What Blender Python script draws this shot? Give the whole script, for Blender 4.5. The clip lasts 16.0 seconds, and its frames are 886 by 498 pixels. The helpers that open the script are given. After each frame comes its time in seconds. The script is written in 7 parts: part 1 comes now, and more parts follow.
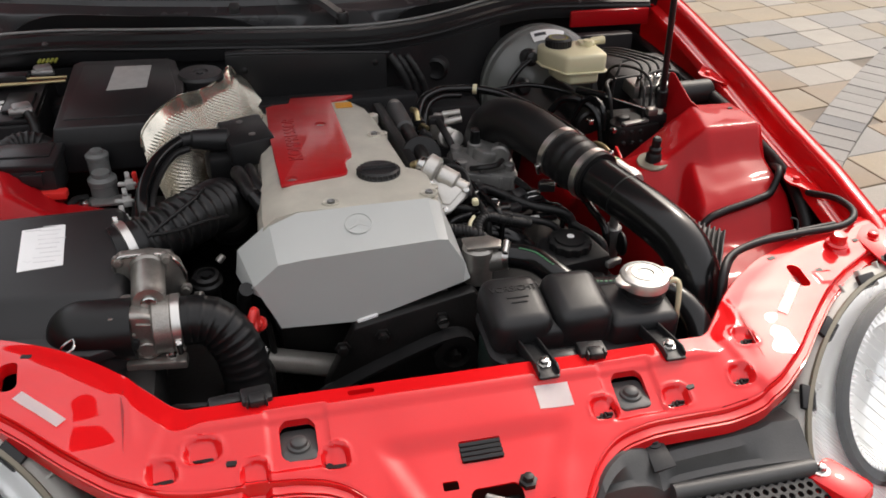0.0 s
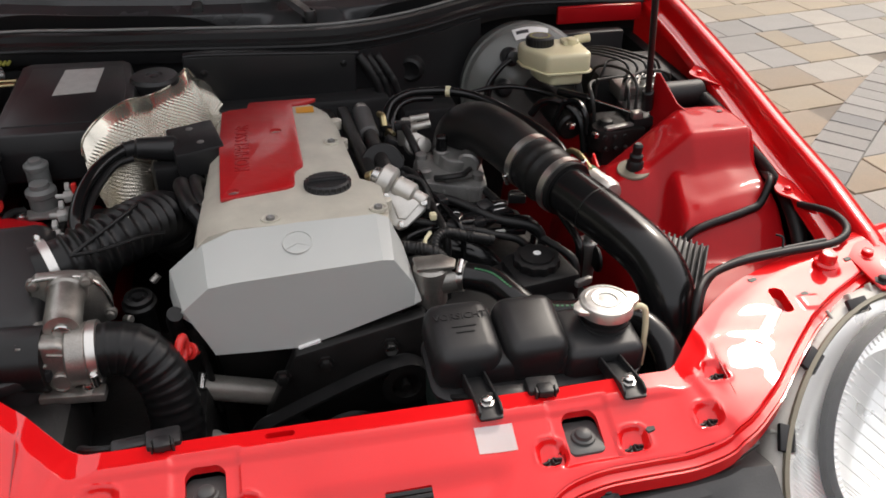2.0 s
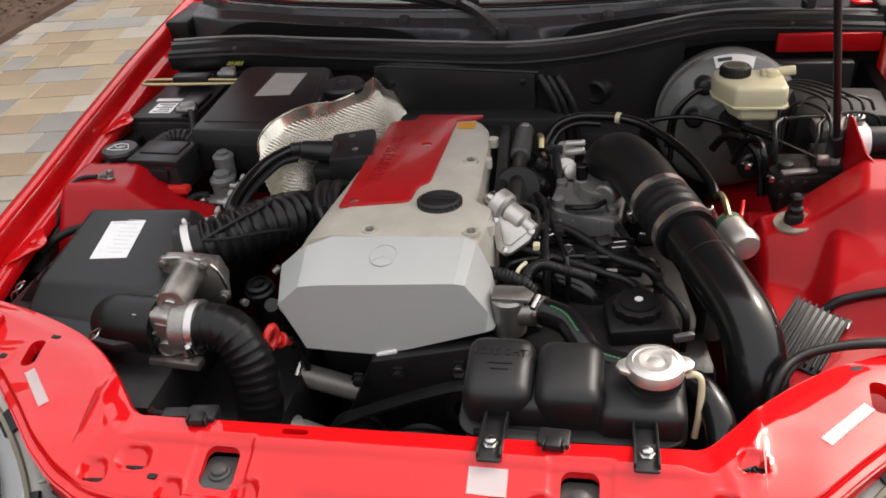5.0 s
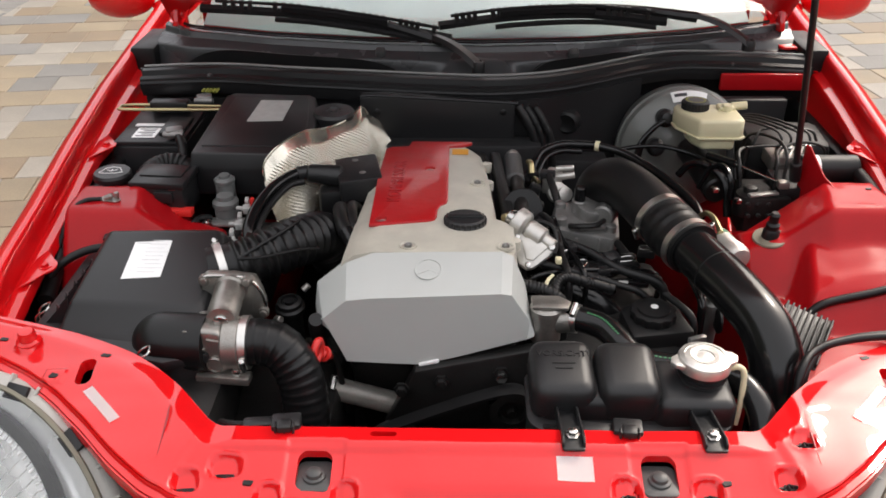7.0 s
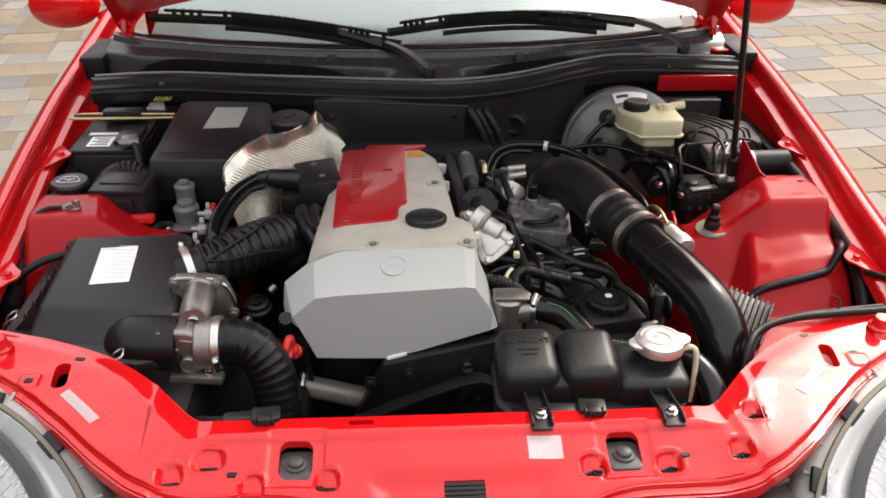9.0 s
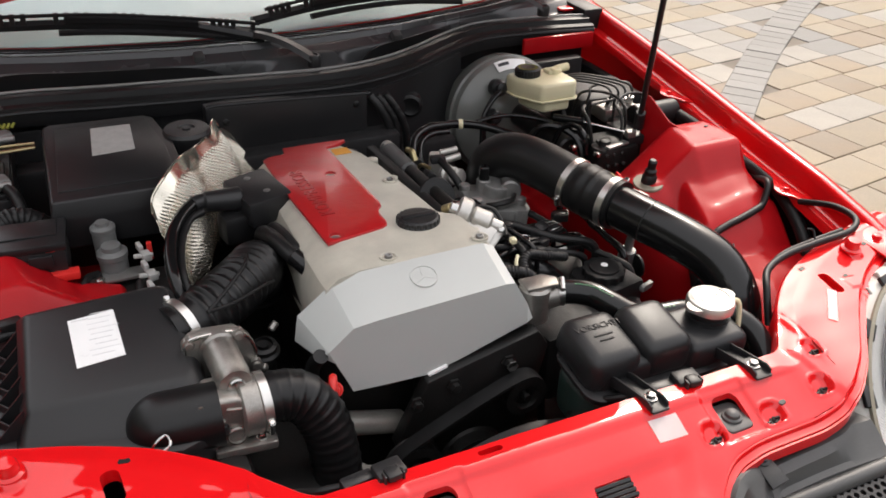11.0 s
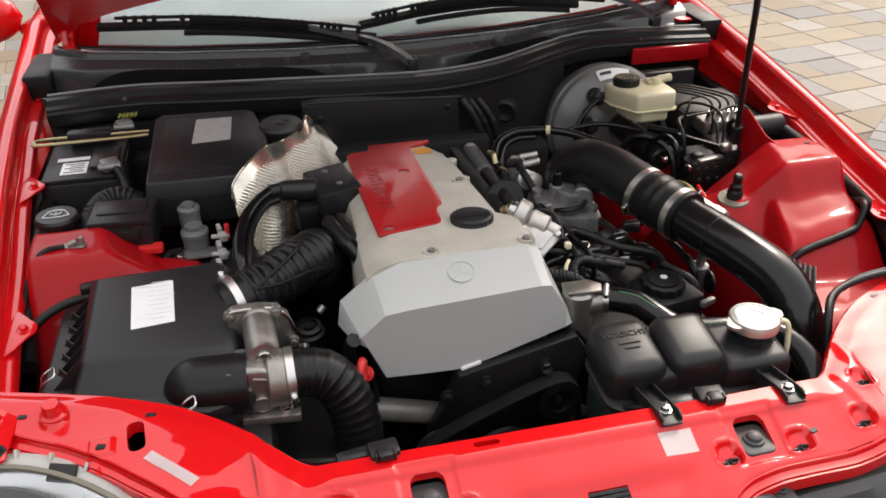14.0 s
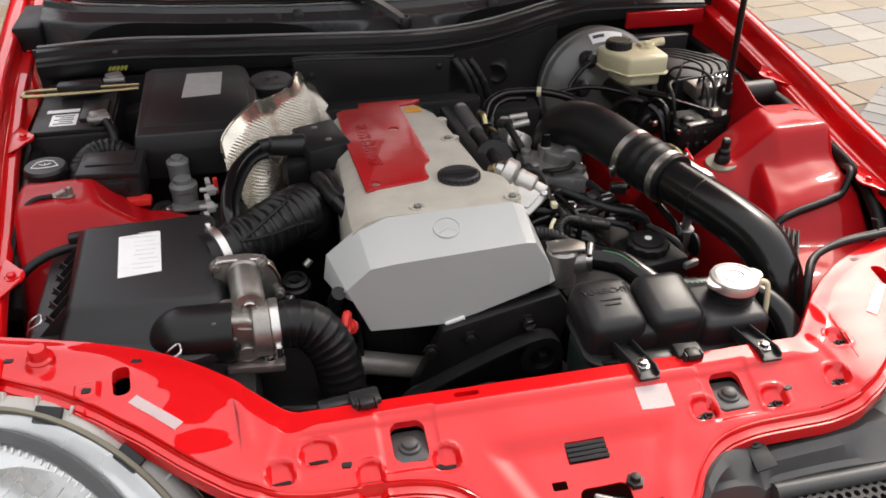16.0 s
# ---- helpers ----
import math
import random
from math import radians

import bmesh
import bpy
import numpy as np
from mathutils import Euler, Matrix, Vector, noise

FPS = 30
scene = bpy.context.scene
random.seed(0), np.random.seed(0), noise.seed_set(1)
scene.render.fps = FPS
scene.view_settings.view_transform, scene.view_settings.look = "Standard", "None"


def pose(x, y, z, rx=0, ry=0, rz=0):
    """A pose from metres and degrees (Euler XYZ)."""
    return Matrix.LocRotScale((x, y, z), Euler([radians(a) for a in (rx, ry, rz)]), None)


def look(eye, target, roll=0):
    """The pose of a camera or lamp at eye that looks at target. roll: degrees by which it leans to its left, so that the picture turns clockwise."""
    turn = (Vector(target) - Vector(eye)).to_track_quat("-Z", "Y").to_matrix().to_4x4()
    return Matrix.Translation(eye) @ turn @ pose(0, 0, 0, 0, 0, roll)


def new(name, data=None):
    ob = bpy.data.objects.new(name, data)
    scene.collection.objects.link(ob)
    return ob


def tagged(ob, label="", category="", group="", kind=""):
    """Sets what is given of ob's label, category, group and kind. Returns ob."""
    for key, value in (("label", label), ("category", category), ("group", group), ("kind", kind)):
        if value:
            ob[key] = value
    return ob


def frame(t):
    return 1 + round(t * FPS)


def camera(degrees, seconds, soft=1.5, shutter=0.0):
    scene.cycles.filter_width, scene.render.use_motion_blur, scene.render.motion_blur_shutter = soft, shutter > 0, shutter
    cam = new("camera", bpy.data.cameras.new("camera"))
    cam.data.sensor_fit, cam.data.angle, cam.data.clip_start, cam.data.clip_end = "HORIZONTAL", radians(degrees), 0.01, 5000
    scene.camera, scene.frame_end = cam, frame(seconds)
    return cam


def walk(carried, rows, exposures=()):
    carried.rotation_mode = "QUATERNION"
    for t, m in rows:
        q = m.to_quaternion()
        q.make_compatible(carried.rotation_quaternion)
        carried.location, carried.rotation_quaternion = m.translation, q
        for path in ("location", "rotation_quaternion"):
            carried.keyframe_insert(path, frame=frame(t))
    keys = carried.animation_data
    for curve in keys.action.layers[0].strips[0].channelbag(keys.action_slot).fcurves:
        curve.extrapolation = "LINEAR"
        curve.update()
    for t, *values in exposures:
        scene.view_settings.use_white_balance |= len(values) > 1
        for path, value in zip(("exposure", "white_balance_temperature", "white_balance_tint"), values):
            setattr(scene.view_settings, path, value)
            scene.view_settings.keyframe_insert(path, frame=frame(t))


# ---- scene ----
cam = camera(54.56, 16.0, soft=1.7)
# seconds, place in metres, turn in degrees
PATH = [
    (0.0, -0.2200, -0.7230, 1.4095, 57.30, -1.17, -13.35),
    (0.5, -0.2160, -0.7277, 1.4089, 57.84, -1.28, -12.95),
    (1.0, -0.1971, -0.7368, 1.4150, 58.75, -0.60, -11.11),
    (1.5, -0.1323, -0.7324, 1.4020, 57.34, 1.59, -11.80),
    (2.0, -0.0950, -0.6417, 1.3844, 56.91, -0.34, -12.01),
    (2.5, -0.0440, -0.4993, 1.3770, 53.73, -2.71, -10.72),
    (3.0, 0.0314, -0.5090, 1.3969, 58.52, -2.15, -2.60),
    (3.5, 0.1690, -0.6033, 1.4004, 57.85, 0.81, 9.23),
    (4.0, 0.1987, -0.6320, 1.4146, 58.12, 1.99, 8.61),
    (4.5, 0.2087, -0.6414, 1.4171, 58.40, 2.30, 8.74),
    (5.0, 0.2193, -0.6366, 1.4098, 57.66, 4.40, 9.63),
    (7.5, -0.0614, -0.7679, 1.4364, 60.11, -0.95, -0.74),
    (8.0, -0.0623, -0.7761, 1.4370, 59.93, -1.31, -1.97),
    (8.5, -0.0569, -0.7830, 1.4380, 59.91, -0.56, -2.53),
    (9.0, -0.0707, -0.7971, 1.4432, 60.34, -0.44, -3.04),
    (11.5, -0.5810, -0.5702, 1.4416, 58.36, -1.92, -27.01),
    (12.0, -0.6041, -0.5909, 1.4567, 59.53, -1.78, -25.45),
    (12.5, -0.5774, -0.6070, 1.4474, 57.80, -2.76, -22.49),
    (13.0, -0.4091, -0.6453, 1.4318, 58.01, -0.06, -14.77),
    (13.5, -0.3417, -0.6740, 1.4321, 58.39, 0.83, -12.73),
    (14.0, -0.3370, -0.6888, 1.4356, 59.26, 0.76, -13.07),
    (14.5, -0.3453, -0.6920, 1.4358, 59.34, 0.67, -12.98),
    (15.0, -0.3539, -0.6897, 1.4358, 59.24, 0.10, -12.08),
    (15.5, -0.3598, -0.6931, 1.4333, 58.37, 0.13, -11.98),
    (16.0, -0.3273, -0.7102, 1.4250, 57.17, -0.31, -12.78),
]
walk(cam, [(t, pose(x, y, z, a, b, c)) for t, x, y, z, a, b, c in PATH],
     [(0.0, 1.64), (2.3, 1.70), (3.0, 1.90), (3.6, 1.82), (4.8, 1.84), (7.4, 1.96), (9.2, 1.97), (11.4, 1.92), (12.2, 1.84), (16.0, 1.91)])

# ---- light: bright overcast sky ----
world = bpy.data.worlds.new("sky")
scene.world = world
world.use_nodes = True
wn = world.node_tree
sky = wn.nodes.new("ShaderNodeTexSky")
sky.sky_type, sky.sun_disc = "NISHITA", False
sky.sun_elevation, sky.sun_rotation = radians(42.5), radians(45)
sky.air_density, sky.dust_density, sky.ozone_density = 0.7, 6.0, 1.0
soft_sky = wn.nodes.new("ShaderNodeMix")
soft_sky.data_type = "RGBA"
soft_sky.inputs["Factor"].default_value = 0.30
soft_sky.inputs["A"].default_value = (3.05, 2.9, 2.72, 1)
wn.links.new(sky.outputs[0], soft_sky.inputs["B"])
wn.links.new(soft_sky.outputs["Result"], wn.nodes["Background"].inputs["Color"])
wn.nodes["Background"].inputs["Strength"].default_value = 0.15
sun_data = bpy.data.lights.new("sun", "SUN")
sun_data.energy, sun_data.angle, sun_data.color = 0.36, radians(6.5), (1.0, 0.94, 0.84)
sun = new("sun", sun_data)
sun.matrix_world = look((5.21, 5.61, 7.46), (0, 0.4, 0.7))


# ---- mesh helpers ----
ORIGIN = {}


def thing(name, label, category, at=(0, 0, 0), group="", kind=""):
    """An empty at its base that parents the parts of one thing."""
    ob = tagged(new(name), label, category, group, kind)
    ob.location, ob.empty_display_size = at, 0.05
    ORIGIN[ob.name] = Vector(at)
    return ob


def finish(ob, bm, material, angle=38):
    bmesh.ops.recalc_face_normals(bm, faces=bm.faces[:])
    limit = radians(angle)
    for e in bm.edges:
        e.smooth = len(e.link_faces) != 2 or e.calc_face_angle(0) < limit
    for f in bm.faces:
        f.smooth = True
    bm.to_mesh(ob.data)
    bm.free()
    if material:
        ob.data.materials.append(material)


def part(name, bm, material, parent, label="", angle=38):
    """One mesh part, made in world places, under a thing or under a part."""
    ob = new(name, bpy.data.meshes.new(name))
    base = ORIGIN[parent.name]
    bmesh.ops.translate(bm, verts=bm.verts[:], vec=-base)
    finish(ob, bm, material, angle)
    ob.parent = parent
    ORIGIN[ob.name] = base
    return tagged(ob, label)


def single(name, bm, material, label, category, group="", kind="", angle=38):
    """A thing of one mesh."""
    ob = new(name, bpy.data.meshes.new(name))
    finish(ob, bm, material, angle)
    ORIGIN[ob.name] = Vector((0, 0, 0))
    return tagged(ob, label, category, group, kind)


def turn(at, rx=0, ry=0, rz=0):
    return pose(at[0], at[1], at[2], rx, ry, rz)


def spline(points, n=8):
    """A smooth line through points."""
    p = [Vector(q) for q in points]
    p = [p[0] * 2 - p[1]] + p + [p[-1] * 2 - p[-2]]
    out = []
    for i in range(1, len(p) - 2):
        a, b, c, d = p[i - 1:i + 3]
        for k in range(n):
            t = k / n
            out.append(0.5 * ((2 * b) + (c - a) * t + (2 * a - 5 * b + 4 * c - d) * t * t + (3 * b - a - 3 * c + d) * t ** 3))
    return out + [p[-2]]


def add_loft(bm, rings, closed=True, caps=True):
    rows = [[bm.verts.new(v) for v in ring] for ring in rings]
    n = len(rows[0])
    for a, b in zip(rows, rows[1:]):
        for i in range(n if closed else n - 1):
            j = (i + 1) % n
            bm.faces.new((a[i], a[j], b[j], b[i]))
    if caps and closed:
        bm.faces.new(rows[0][::-1])
        bm.faces.new(rows[-1])
    return rows


def add_tube(bm, points, radius, seg=14, n=8, caps=True, smooth=True):
    """A round hose along points. radius: a number, or a function of metres along it and of the share of its length."""
    line = spline(points, n) if smooth else [Vector(q) for q in points]
    lens = [0.0]
    for a, b in zip(line, line[1:]):
        lens.append(lens[-1] + (b - a).length)
    side = None
    rings = []
    for i, c in enumerate(line):
        d = (line[min(i + 1, len(line) - 1)] - line[max(i - 1, 0)]).normalized()
        if side is None:
            side = d.orthogonal().normalized()
        side = (side - d * side.dot(d)).normalized()
        up = d.cross(side)
        r = radius(lens[i], lens[i] / lens[-1]) if callable(radius) else radius
        rings.append([c + (side * math.cos(2 * math.pi * k / seg) + up * math.sin(2 * math.pi * k / seg)) * r for k in range(seg)])
    add_loft(bm, rings, True, caps)


def tube(points, radius, seg=14, n=8, smooth=True):
    bm = bmesh.new()
    add_tube(bm, points, radius, seg, n, True, smooth)
    return bm


def add_lathe(bm, m, profile, seg=32):
    """A turned body: profile of (radius, height) along the local z axis of m."""
    rings = [[m @ Vector((r * math.cos(2 * math.pi * k / seg), r * math.sin(2 * math.pi * k / seg), h)) for k in range(seg)] for r, h in profile]
    add_loft(bm, rings)


def lathe(m, profile, seg=32):
    bm = bmesh.new()
    add_lathe(bm, m, profile, seg)
    return bm


def axis(p0, p1):
    """A pose at p0 whose z axis points to p1, and the length."""
    d = Vector(p1) - Vector(p0)
    return Matrix.Translation(p0) @ d.to_track_quat("Z", "Y").to_matrix().to_4x4(), d.length


def add_rod(bm, p0, p1, r, seg=16, edge=0.0015, r2=None):
    m, h = axis(p0, p1)
    r2 = r if r2 is None else r2
    e = min(edge, r * 0.4, h * 0.3)
    add_lathe(bm, m, [(r - e, 0), (r, e), (r2, h - e), (r2 - e, h)], seg)


def rod(p0, p1, r, seg=16, edge=0.0015, r2=None):
    bm = bmesh.new()
    add_rod(bm, p0, p1, r, seg, edge, r2)
    return bm


def add_box(bm, m, size, bevel=0.004, seg=2, taper=1.0):
    """A box with rounded edges, centred on m; taper shrinks its top."""
    tmp = bmesh.new()
    bmesh.ops.create_cube(tmp, size=1)
    for v in tmp.verts:
        k = taper if v.co.z > 0 else 1.0
        v.co = Vector((v.co.x * size[0] * k, v.co.y * size[1] * k, v.co.z * size[2]))
    b = min(bevel, min(size) * 0.45)
    if b > 0:
        bmesh.ops.bevel(tmp, geom=tmp.edges[:], offset=b, segments=seg, profile=0.5, affect="EDGES")
    join(bm, tmp, m)


def join(bm, tmp, m=None):
    if m is not None:
        bmesh.ops.transform(tmp, matrix=m, verts=tmp.verts[:])
    me = bpy.data.meshes.new("tmp")
    tmp.to_mesh(me)
    tmp.free()
    bm.from_mesh(me)
    bpy.data.meshes.remove(me)


def box(at, size, bevel=0.004, rz=0, rx=0, ry=0, seg=2, taper=1.0):
    bm = bmesh.new()
    add_box(bm, turn(at, rx, ry, rz), size, bevel, seg, taper)
    return bm


def add_prism(bm, m, outline, z0, z1, bevel=0.003, seg=2):
    """An outline of (x, y) raised from z0 to z1 in m's frame, with rounded edges."""
    tmp = bmesh.new()
    low = [tmp.verts.new((x, y, z0)) for x, y in outline]
    high = [tmp.verts.new((x, y, z1)) for x, y in outline]
    n = len(outline)
    tmp.faces.new(low[::-1])
    tmp.faces.new(high)
    for i in range(n):
        tmp.faces.new((low[i], low[(i + 1) % n], high[(i + 1) % n], high[i]))
    if bevel:
        bmesh.ops.recalc_face_normals(tmp, faces=tmp.faces[:])
        bmesh.ops.bevel(tmp, geom=[e for e in tmp.edges if e.calc_face_angle(0) > 0.5], offset=bevel, segments=seg, profile=0.5, affect="EDGES")
    join(bm, tmp, m)


def prism(outline, z0, z1, bevel=0.003, m=Matrix.Identity(4), seg=2):
    bm = bmesh.new()
    add_prism(bm, m, outline, z0, z1, bevel, seg)
    return bm


def rounded(cx, cy, w, h, r, n=5, rot=0):
    """The outline of a rounded rectangle."""
    out = []
    r = min(r, w / 2 - 1e-5, h / 2 - 1e-5)
    for k, (sx, sy) in enumerate(((1, 1), (-1, 1), (-1, -1), (1, -1))):
        for i in range(n + 1):
            a = radians(90 * k + 90 * i / n)
            out.append((sx * (w / 2 - r) + r * math.cos(a), sy * (h / 2 - r) + r * math.sin(a)))
    c, s = math.cos(radians(rot)), math.sin(radians(rot))
    return [(cx + x * c - y * s, cy + x * s + y * c) for x, y in out]


def grid(nu, nv, f):
    bm = bmesh.new()
    add_loft(bm, [[f(i / nu, j / nv) for j in range(nv + 1)] for i in range(nu + 1)], closed=False)
    return bm


def shell(nu, nv, f, thick):
    """A bent sheet with real thickness: f(u, v) is its upper or outer face."""
    p = [[Vector(f(i / nu, j / nv)) for j in range(nv + 1)] for i in range(nu + 1)]
    bm = bmesh.new()
    face, back = [], []
    for i in range(nu + 1):
        a, b = [], []
        for j in range(nv + 1):
            du = p[min(i + 1, nu)][j] - p[max(i - 1, 0)][j]
            dv = p[i][min(j + 1, nv)] - p[i][max(j - 1, 0)]
            n = du.cross(dv)
            n = n.normalized() if n.length > 1e-12 else Vector((0, 0, 1))
            if n.z < 0:
                n = -n
            a.append(bm.verts.new(p[i][j]))
            b.append(bm.verts.new(p[i][j] - n * thick))
        face.append(a)
        back.append(b)
    for i in range(nu):
        for j in range(nv):
            bm.faces.new((face[i][j], face[i + 1][j], face[i + 1][j + 1], face[i][j + 1]))
            bm.faces.new((back[i][j], back[i][j + 1], back[i + 1][j + 1], back[i + 1][j]))
    for i in range(nu):
        for j in (0, nv):
            bm.faces.new((face[i][j], face[i + 1][j], back[i + 1][j], back[i][j]))
    for j in range(nv):
        for i in (0, nu):
            bm.faces.new((face[i][j], face[i][j + 1], back[i][j + 1], back[i][j]))
    return bm


def curve_at(table):
    """A smooth function through (x, value) pairs."""
    xs, ys = [a for a, _ in table], [b for _, b in table]

    def f(x):
        return sum(float(np.interp(x + d, xs, ys)) for d in (-0.012, -0.006, 0, 0.006, 0.012)) / 5
    return f


def carve(ob, cutters):
    """Cut real holes into a solid and keep the result as plain mesh."""
    tool = bpy.data.objects.new("cutter", bpy.data.meshes.new("cutter"))
    scene.collection.objects.link(tool)
    bmesh.ops.recalc_face_normals(cutters, faces=cutters.faces[:])
    bmesh.ops.translate(cutters, verts=cutters.verts[:], vec=-ORIGIN[ob.name])
    cutters.to_mesh(tool.data)
    cutters.free()
    tool.location = ORIGIN[ob.name]
    tool.data.materials.append(ob.data.materials[0])
    mod = ob.modifiers.new("cut", "BOOLEAN")
    mod.operation, mod.object, mod.solver, mod.use_self = "DIFFERENCE", tool, "EXACT", True
    bpy.context.view_layer.update()
    done = bpy.data.meshes.new_from_object(ob.evaluated_get(bpy.context.evaluated_depsgraph_get()))
    ob.modifiers.clear()
    ob.data = done
    bpy.data.objects.remove(tool)


def lettering(text, size, m, depth=0.0008):
    """Words as a flat mesh of the built-in font, lying in m's xy plane."""
    cu = bpy.data.curves.new("words", "FONT")
    cu.body, cu.size, cu.extrude, cu.align_x, cu.align_y = text, size, depth, "CENTER", "CENTER"
    cu.resolution_u = 3
    ob = bpy.data.objects.new("words", cu)
    scene.collection.objects.link(ob)
    bpy.context.view_layer.update()
    me = bpy.data.meshes.new_from_object(ob.evaluated_get(bpy.context.evaluated_depsgraph_get()))
    bm = bmesh.new()
    bm.from_mesh(me)
    bmesh.ops.transform(bm, matrix=m, verts=bm.verts[:])
    bpy.data.objects.remove(ob)
    return bm


def mirrored(points):
    return [(-x, y, z) for x, y, z in points]


# ---- materials ----
def surface(name, color, rough=0.5, metal=0.0, coat=0.0, grain=300.0, vary=0.15, stain=6.0, wear=0.2, bump=0.1, spec=0.5, each=0.0, island=0.0, coat_rough=0.05):
    """A procedural surface: colour that varies at two scales, uneven gloss and fine relief."""
    m = bpy.data.materials.new(name)
    m.use_nodes = True
    t = m.node_tree
    b = t.nodes["Principled BSDF"]
    b.inputs["Metallic"].default_value = metal
    b.inputs["Coat Weight"].default_value = coat
    b.inputs["Coat Roughness"].default_value = coat_rough
    b.inputs["Specular IOR Level"].default_value = spec
    co = t.nodes.new("ShaderNodeTexCoord")
    fine = t.nodes.new("ShaderNodeTexNoise")
    fine.inputs["Scale"].default_value, fine.inputs["Detail"].default_value = grain, 3
    large = t.nodes.new("ShaderNodeTexNoise")
    large.inputs["Scale"].default_value, large.inputs["Detail"].default_value = stain, 4
    for n in (fine, large):
        t.links.new(co.outputs["Object"], n.inputs["Vector"])
    lo = [max(0.0, c * (1 - vary)) for c in color]
    hi = [min(1.0, c * (1 + vary)) for c in color]
    mix = t.nodes.new("ShaderNodeMix")
    mix.data_type = "RGBA"
    mix.inputs["A"].default_value, mix.inputs["B"].default_value = (*lo, 1), (*hi, 1)
    t.links.new(large.outputs["Fac"], mix.inputs["Factor"])
    out = mix.outputs["Result"]
    speck = t.nodes.new("ShaderNodeMix")
    speck.data_type, speck.blend_type = "RGBA", "MULTIPLY"
    speck.inputs["Factor"].default_value = vary
    t.links.new(out, speck.inputs["A"])
    t.links.new(fine.outputs["Color"], speck.inputs["B"])
    gray = t.nodes.new("ShaderNodeRGBToBW")
    t.links.new(fine.outputs["Color"], gray.inputs[0])
    t.links.new(gray.outputs[0], speck.inputs["B"])
    out = speck.outputs["Result"]
    if each or island:
        value = t.nodes.new("ShaderNodeHueSaturation")
        span = t.nodes.new("ShaderNodeMapRange")
        span.inputs["To Min"].default_value, span.inputs["To Max"].default_value = 1 - max(each, island), 1 + max(each, island)
        if each:
            t.links.new(t.nodes.new("ShaderNodeObjectInfo").outputs["Random"], span.inputs["Value"])
        else:
            t.links.new(t.nodes.new("ShaderNodeNewGeometry").outputs["Random Per Island"], span.inputs["Value"])
        t.links.new(span.outputs[0], value.inputs["Value"])
        t.links.new(out, value.inputs["Color"])
        out = value.outputs["Color"]
    t.links.new(out, b.inputs["Base Color"])
    rr = t.nodes.new("ShaderNodeMapRange")
    rr.inputs["To Min"].default_value, rr.inputs["To Max"].default_value = max(0.02, rough * (1 - wear)), min(1.0, rough * (1 + wear))
    t.links.new(large.outputs["Fac"], rr.inputs["Value"])
    t.links.new(rr.outputs[0], b.inputs["Roughness"])
    if bump:
        bp = t.nodes.new("ShaderNodeBump")
        bp.inputs["Strength"].default_value, bp.inputs["Distance"].default_value = bump, 0.001
        t.links.new(fine.outputs["Fac"], bp.inputs["Height"])
        t.links.new(bp.outputs[0], b.inputs["Normal"])
    return m


RED = surface("red_paint", (0.76, 0.006, 0.009), 0.45, coat=1.0, grain=900, vary=0.05, stain=3, wear=0.25, bump=0.0, coat_rough=0.02, spec=0.05)
# body red darkened and dulled to put the bay's shade into the colour
RED_SHADED = surface("shaded_bay_red", (0.44, 0.006, 0.010), 0.40, coat=0.32, grain=300, vary=0.14, stain=7, wear=0.35, bump=0.03, coat_rough=0.05, spec=0.1)
RED_PLATE = surface("red_plastic", (0.50, 0.009, 0.013), 0.40, coat=0.35, grain=55, vary=0.16, stain=22, wear=0.5, bump=0.55, coat_rough=0.12)
BLACK = surface("black_plastic", (0.0190, 0.0190, 0.0202), 0.38, grain=900, vary=0.25, stain=9, wear=0.3, bump=0.18, spec=0.42)
SATIN = surface("satin_black_tube", (0.0085, 0.0085, 0.009), 0.20, grain=120, vary=0.2, stain=12, wear=0.35, bump=0.03, spec=0.42)
RUBBER = surface("black_rubber", (0.0110, 0.0110, 0.0115), 0.44, grain=500, vary=0.3, stain=14, wear=0.25, bump=0.2, spec=0.36)
DUSTY = surface("dusty_black_trim", (0.020, 0.020, 0.021), 0.50, grain=420, vary=0.3, stain=5, wear=0.3, bump=0.2, spec=0.34)
DARK = surface("oily_dark_metal", (0.0135, 0.0130, 0.0126), 0.45, metal=0.1, grain=160, vary=0.4, stain=22, wear=0.4, bump=0.5)
SILVER = surface("silver_grey_paint", (0.55, 0.565, 0.545), 0.33, grain=1200, vary=0.05, stain=9, wear=0.2, bump=0.03)
CREAM = surface("cream_grey_cast_paint", (0.62, 0.59, 0.505), 0.40, grain=500, vary=0.22, stain=26, wear=0.3, bump=0.2)
CAST = surface("cast_aluminium", (0.42, 0.40, 0.37), 0.36, metal=0.8, grain=420, vary=0.35, stain=40, wear=0.35, bump=0.45)
GREYCAST = surface("dull_grey_casting", (0.33, 0.325, 0.315), 0.42, metal=0.6, grain=300, vary=0.3, stain=35, wear=0.3, bump=0.45)
ALLOY = surface("pale_cast_alloy", (0.66, 0.64, 0.60), 0.36, metal=0.65, grain=420, vary=0.22, stain=45, wear=0.35, bump=0.25)
VALVE = surface("grey_valve_plastic", (0.15, 0.155, 0.152), 0.38, grain=500, vary=0.15, stain=30, wear=0.3, bump=0.1)
PIPE = surface("dull_pipe_metal", (0.36, 0.345, 0.315), 0.42, metal=0.35, grain=300, vary=0.3, stain=30, wear=0.35, bump=0.3)
STEEL = surface("bright_steel", (0.62, 0.61, 0.59), 0.25, metal=1.0, grain=600, vary=0.15, stain=60, wear=0.4, bump=0.06)
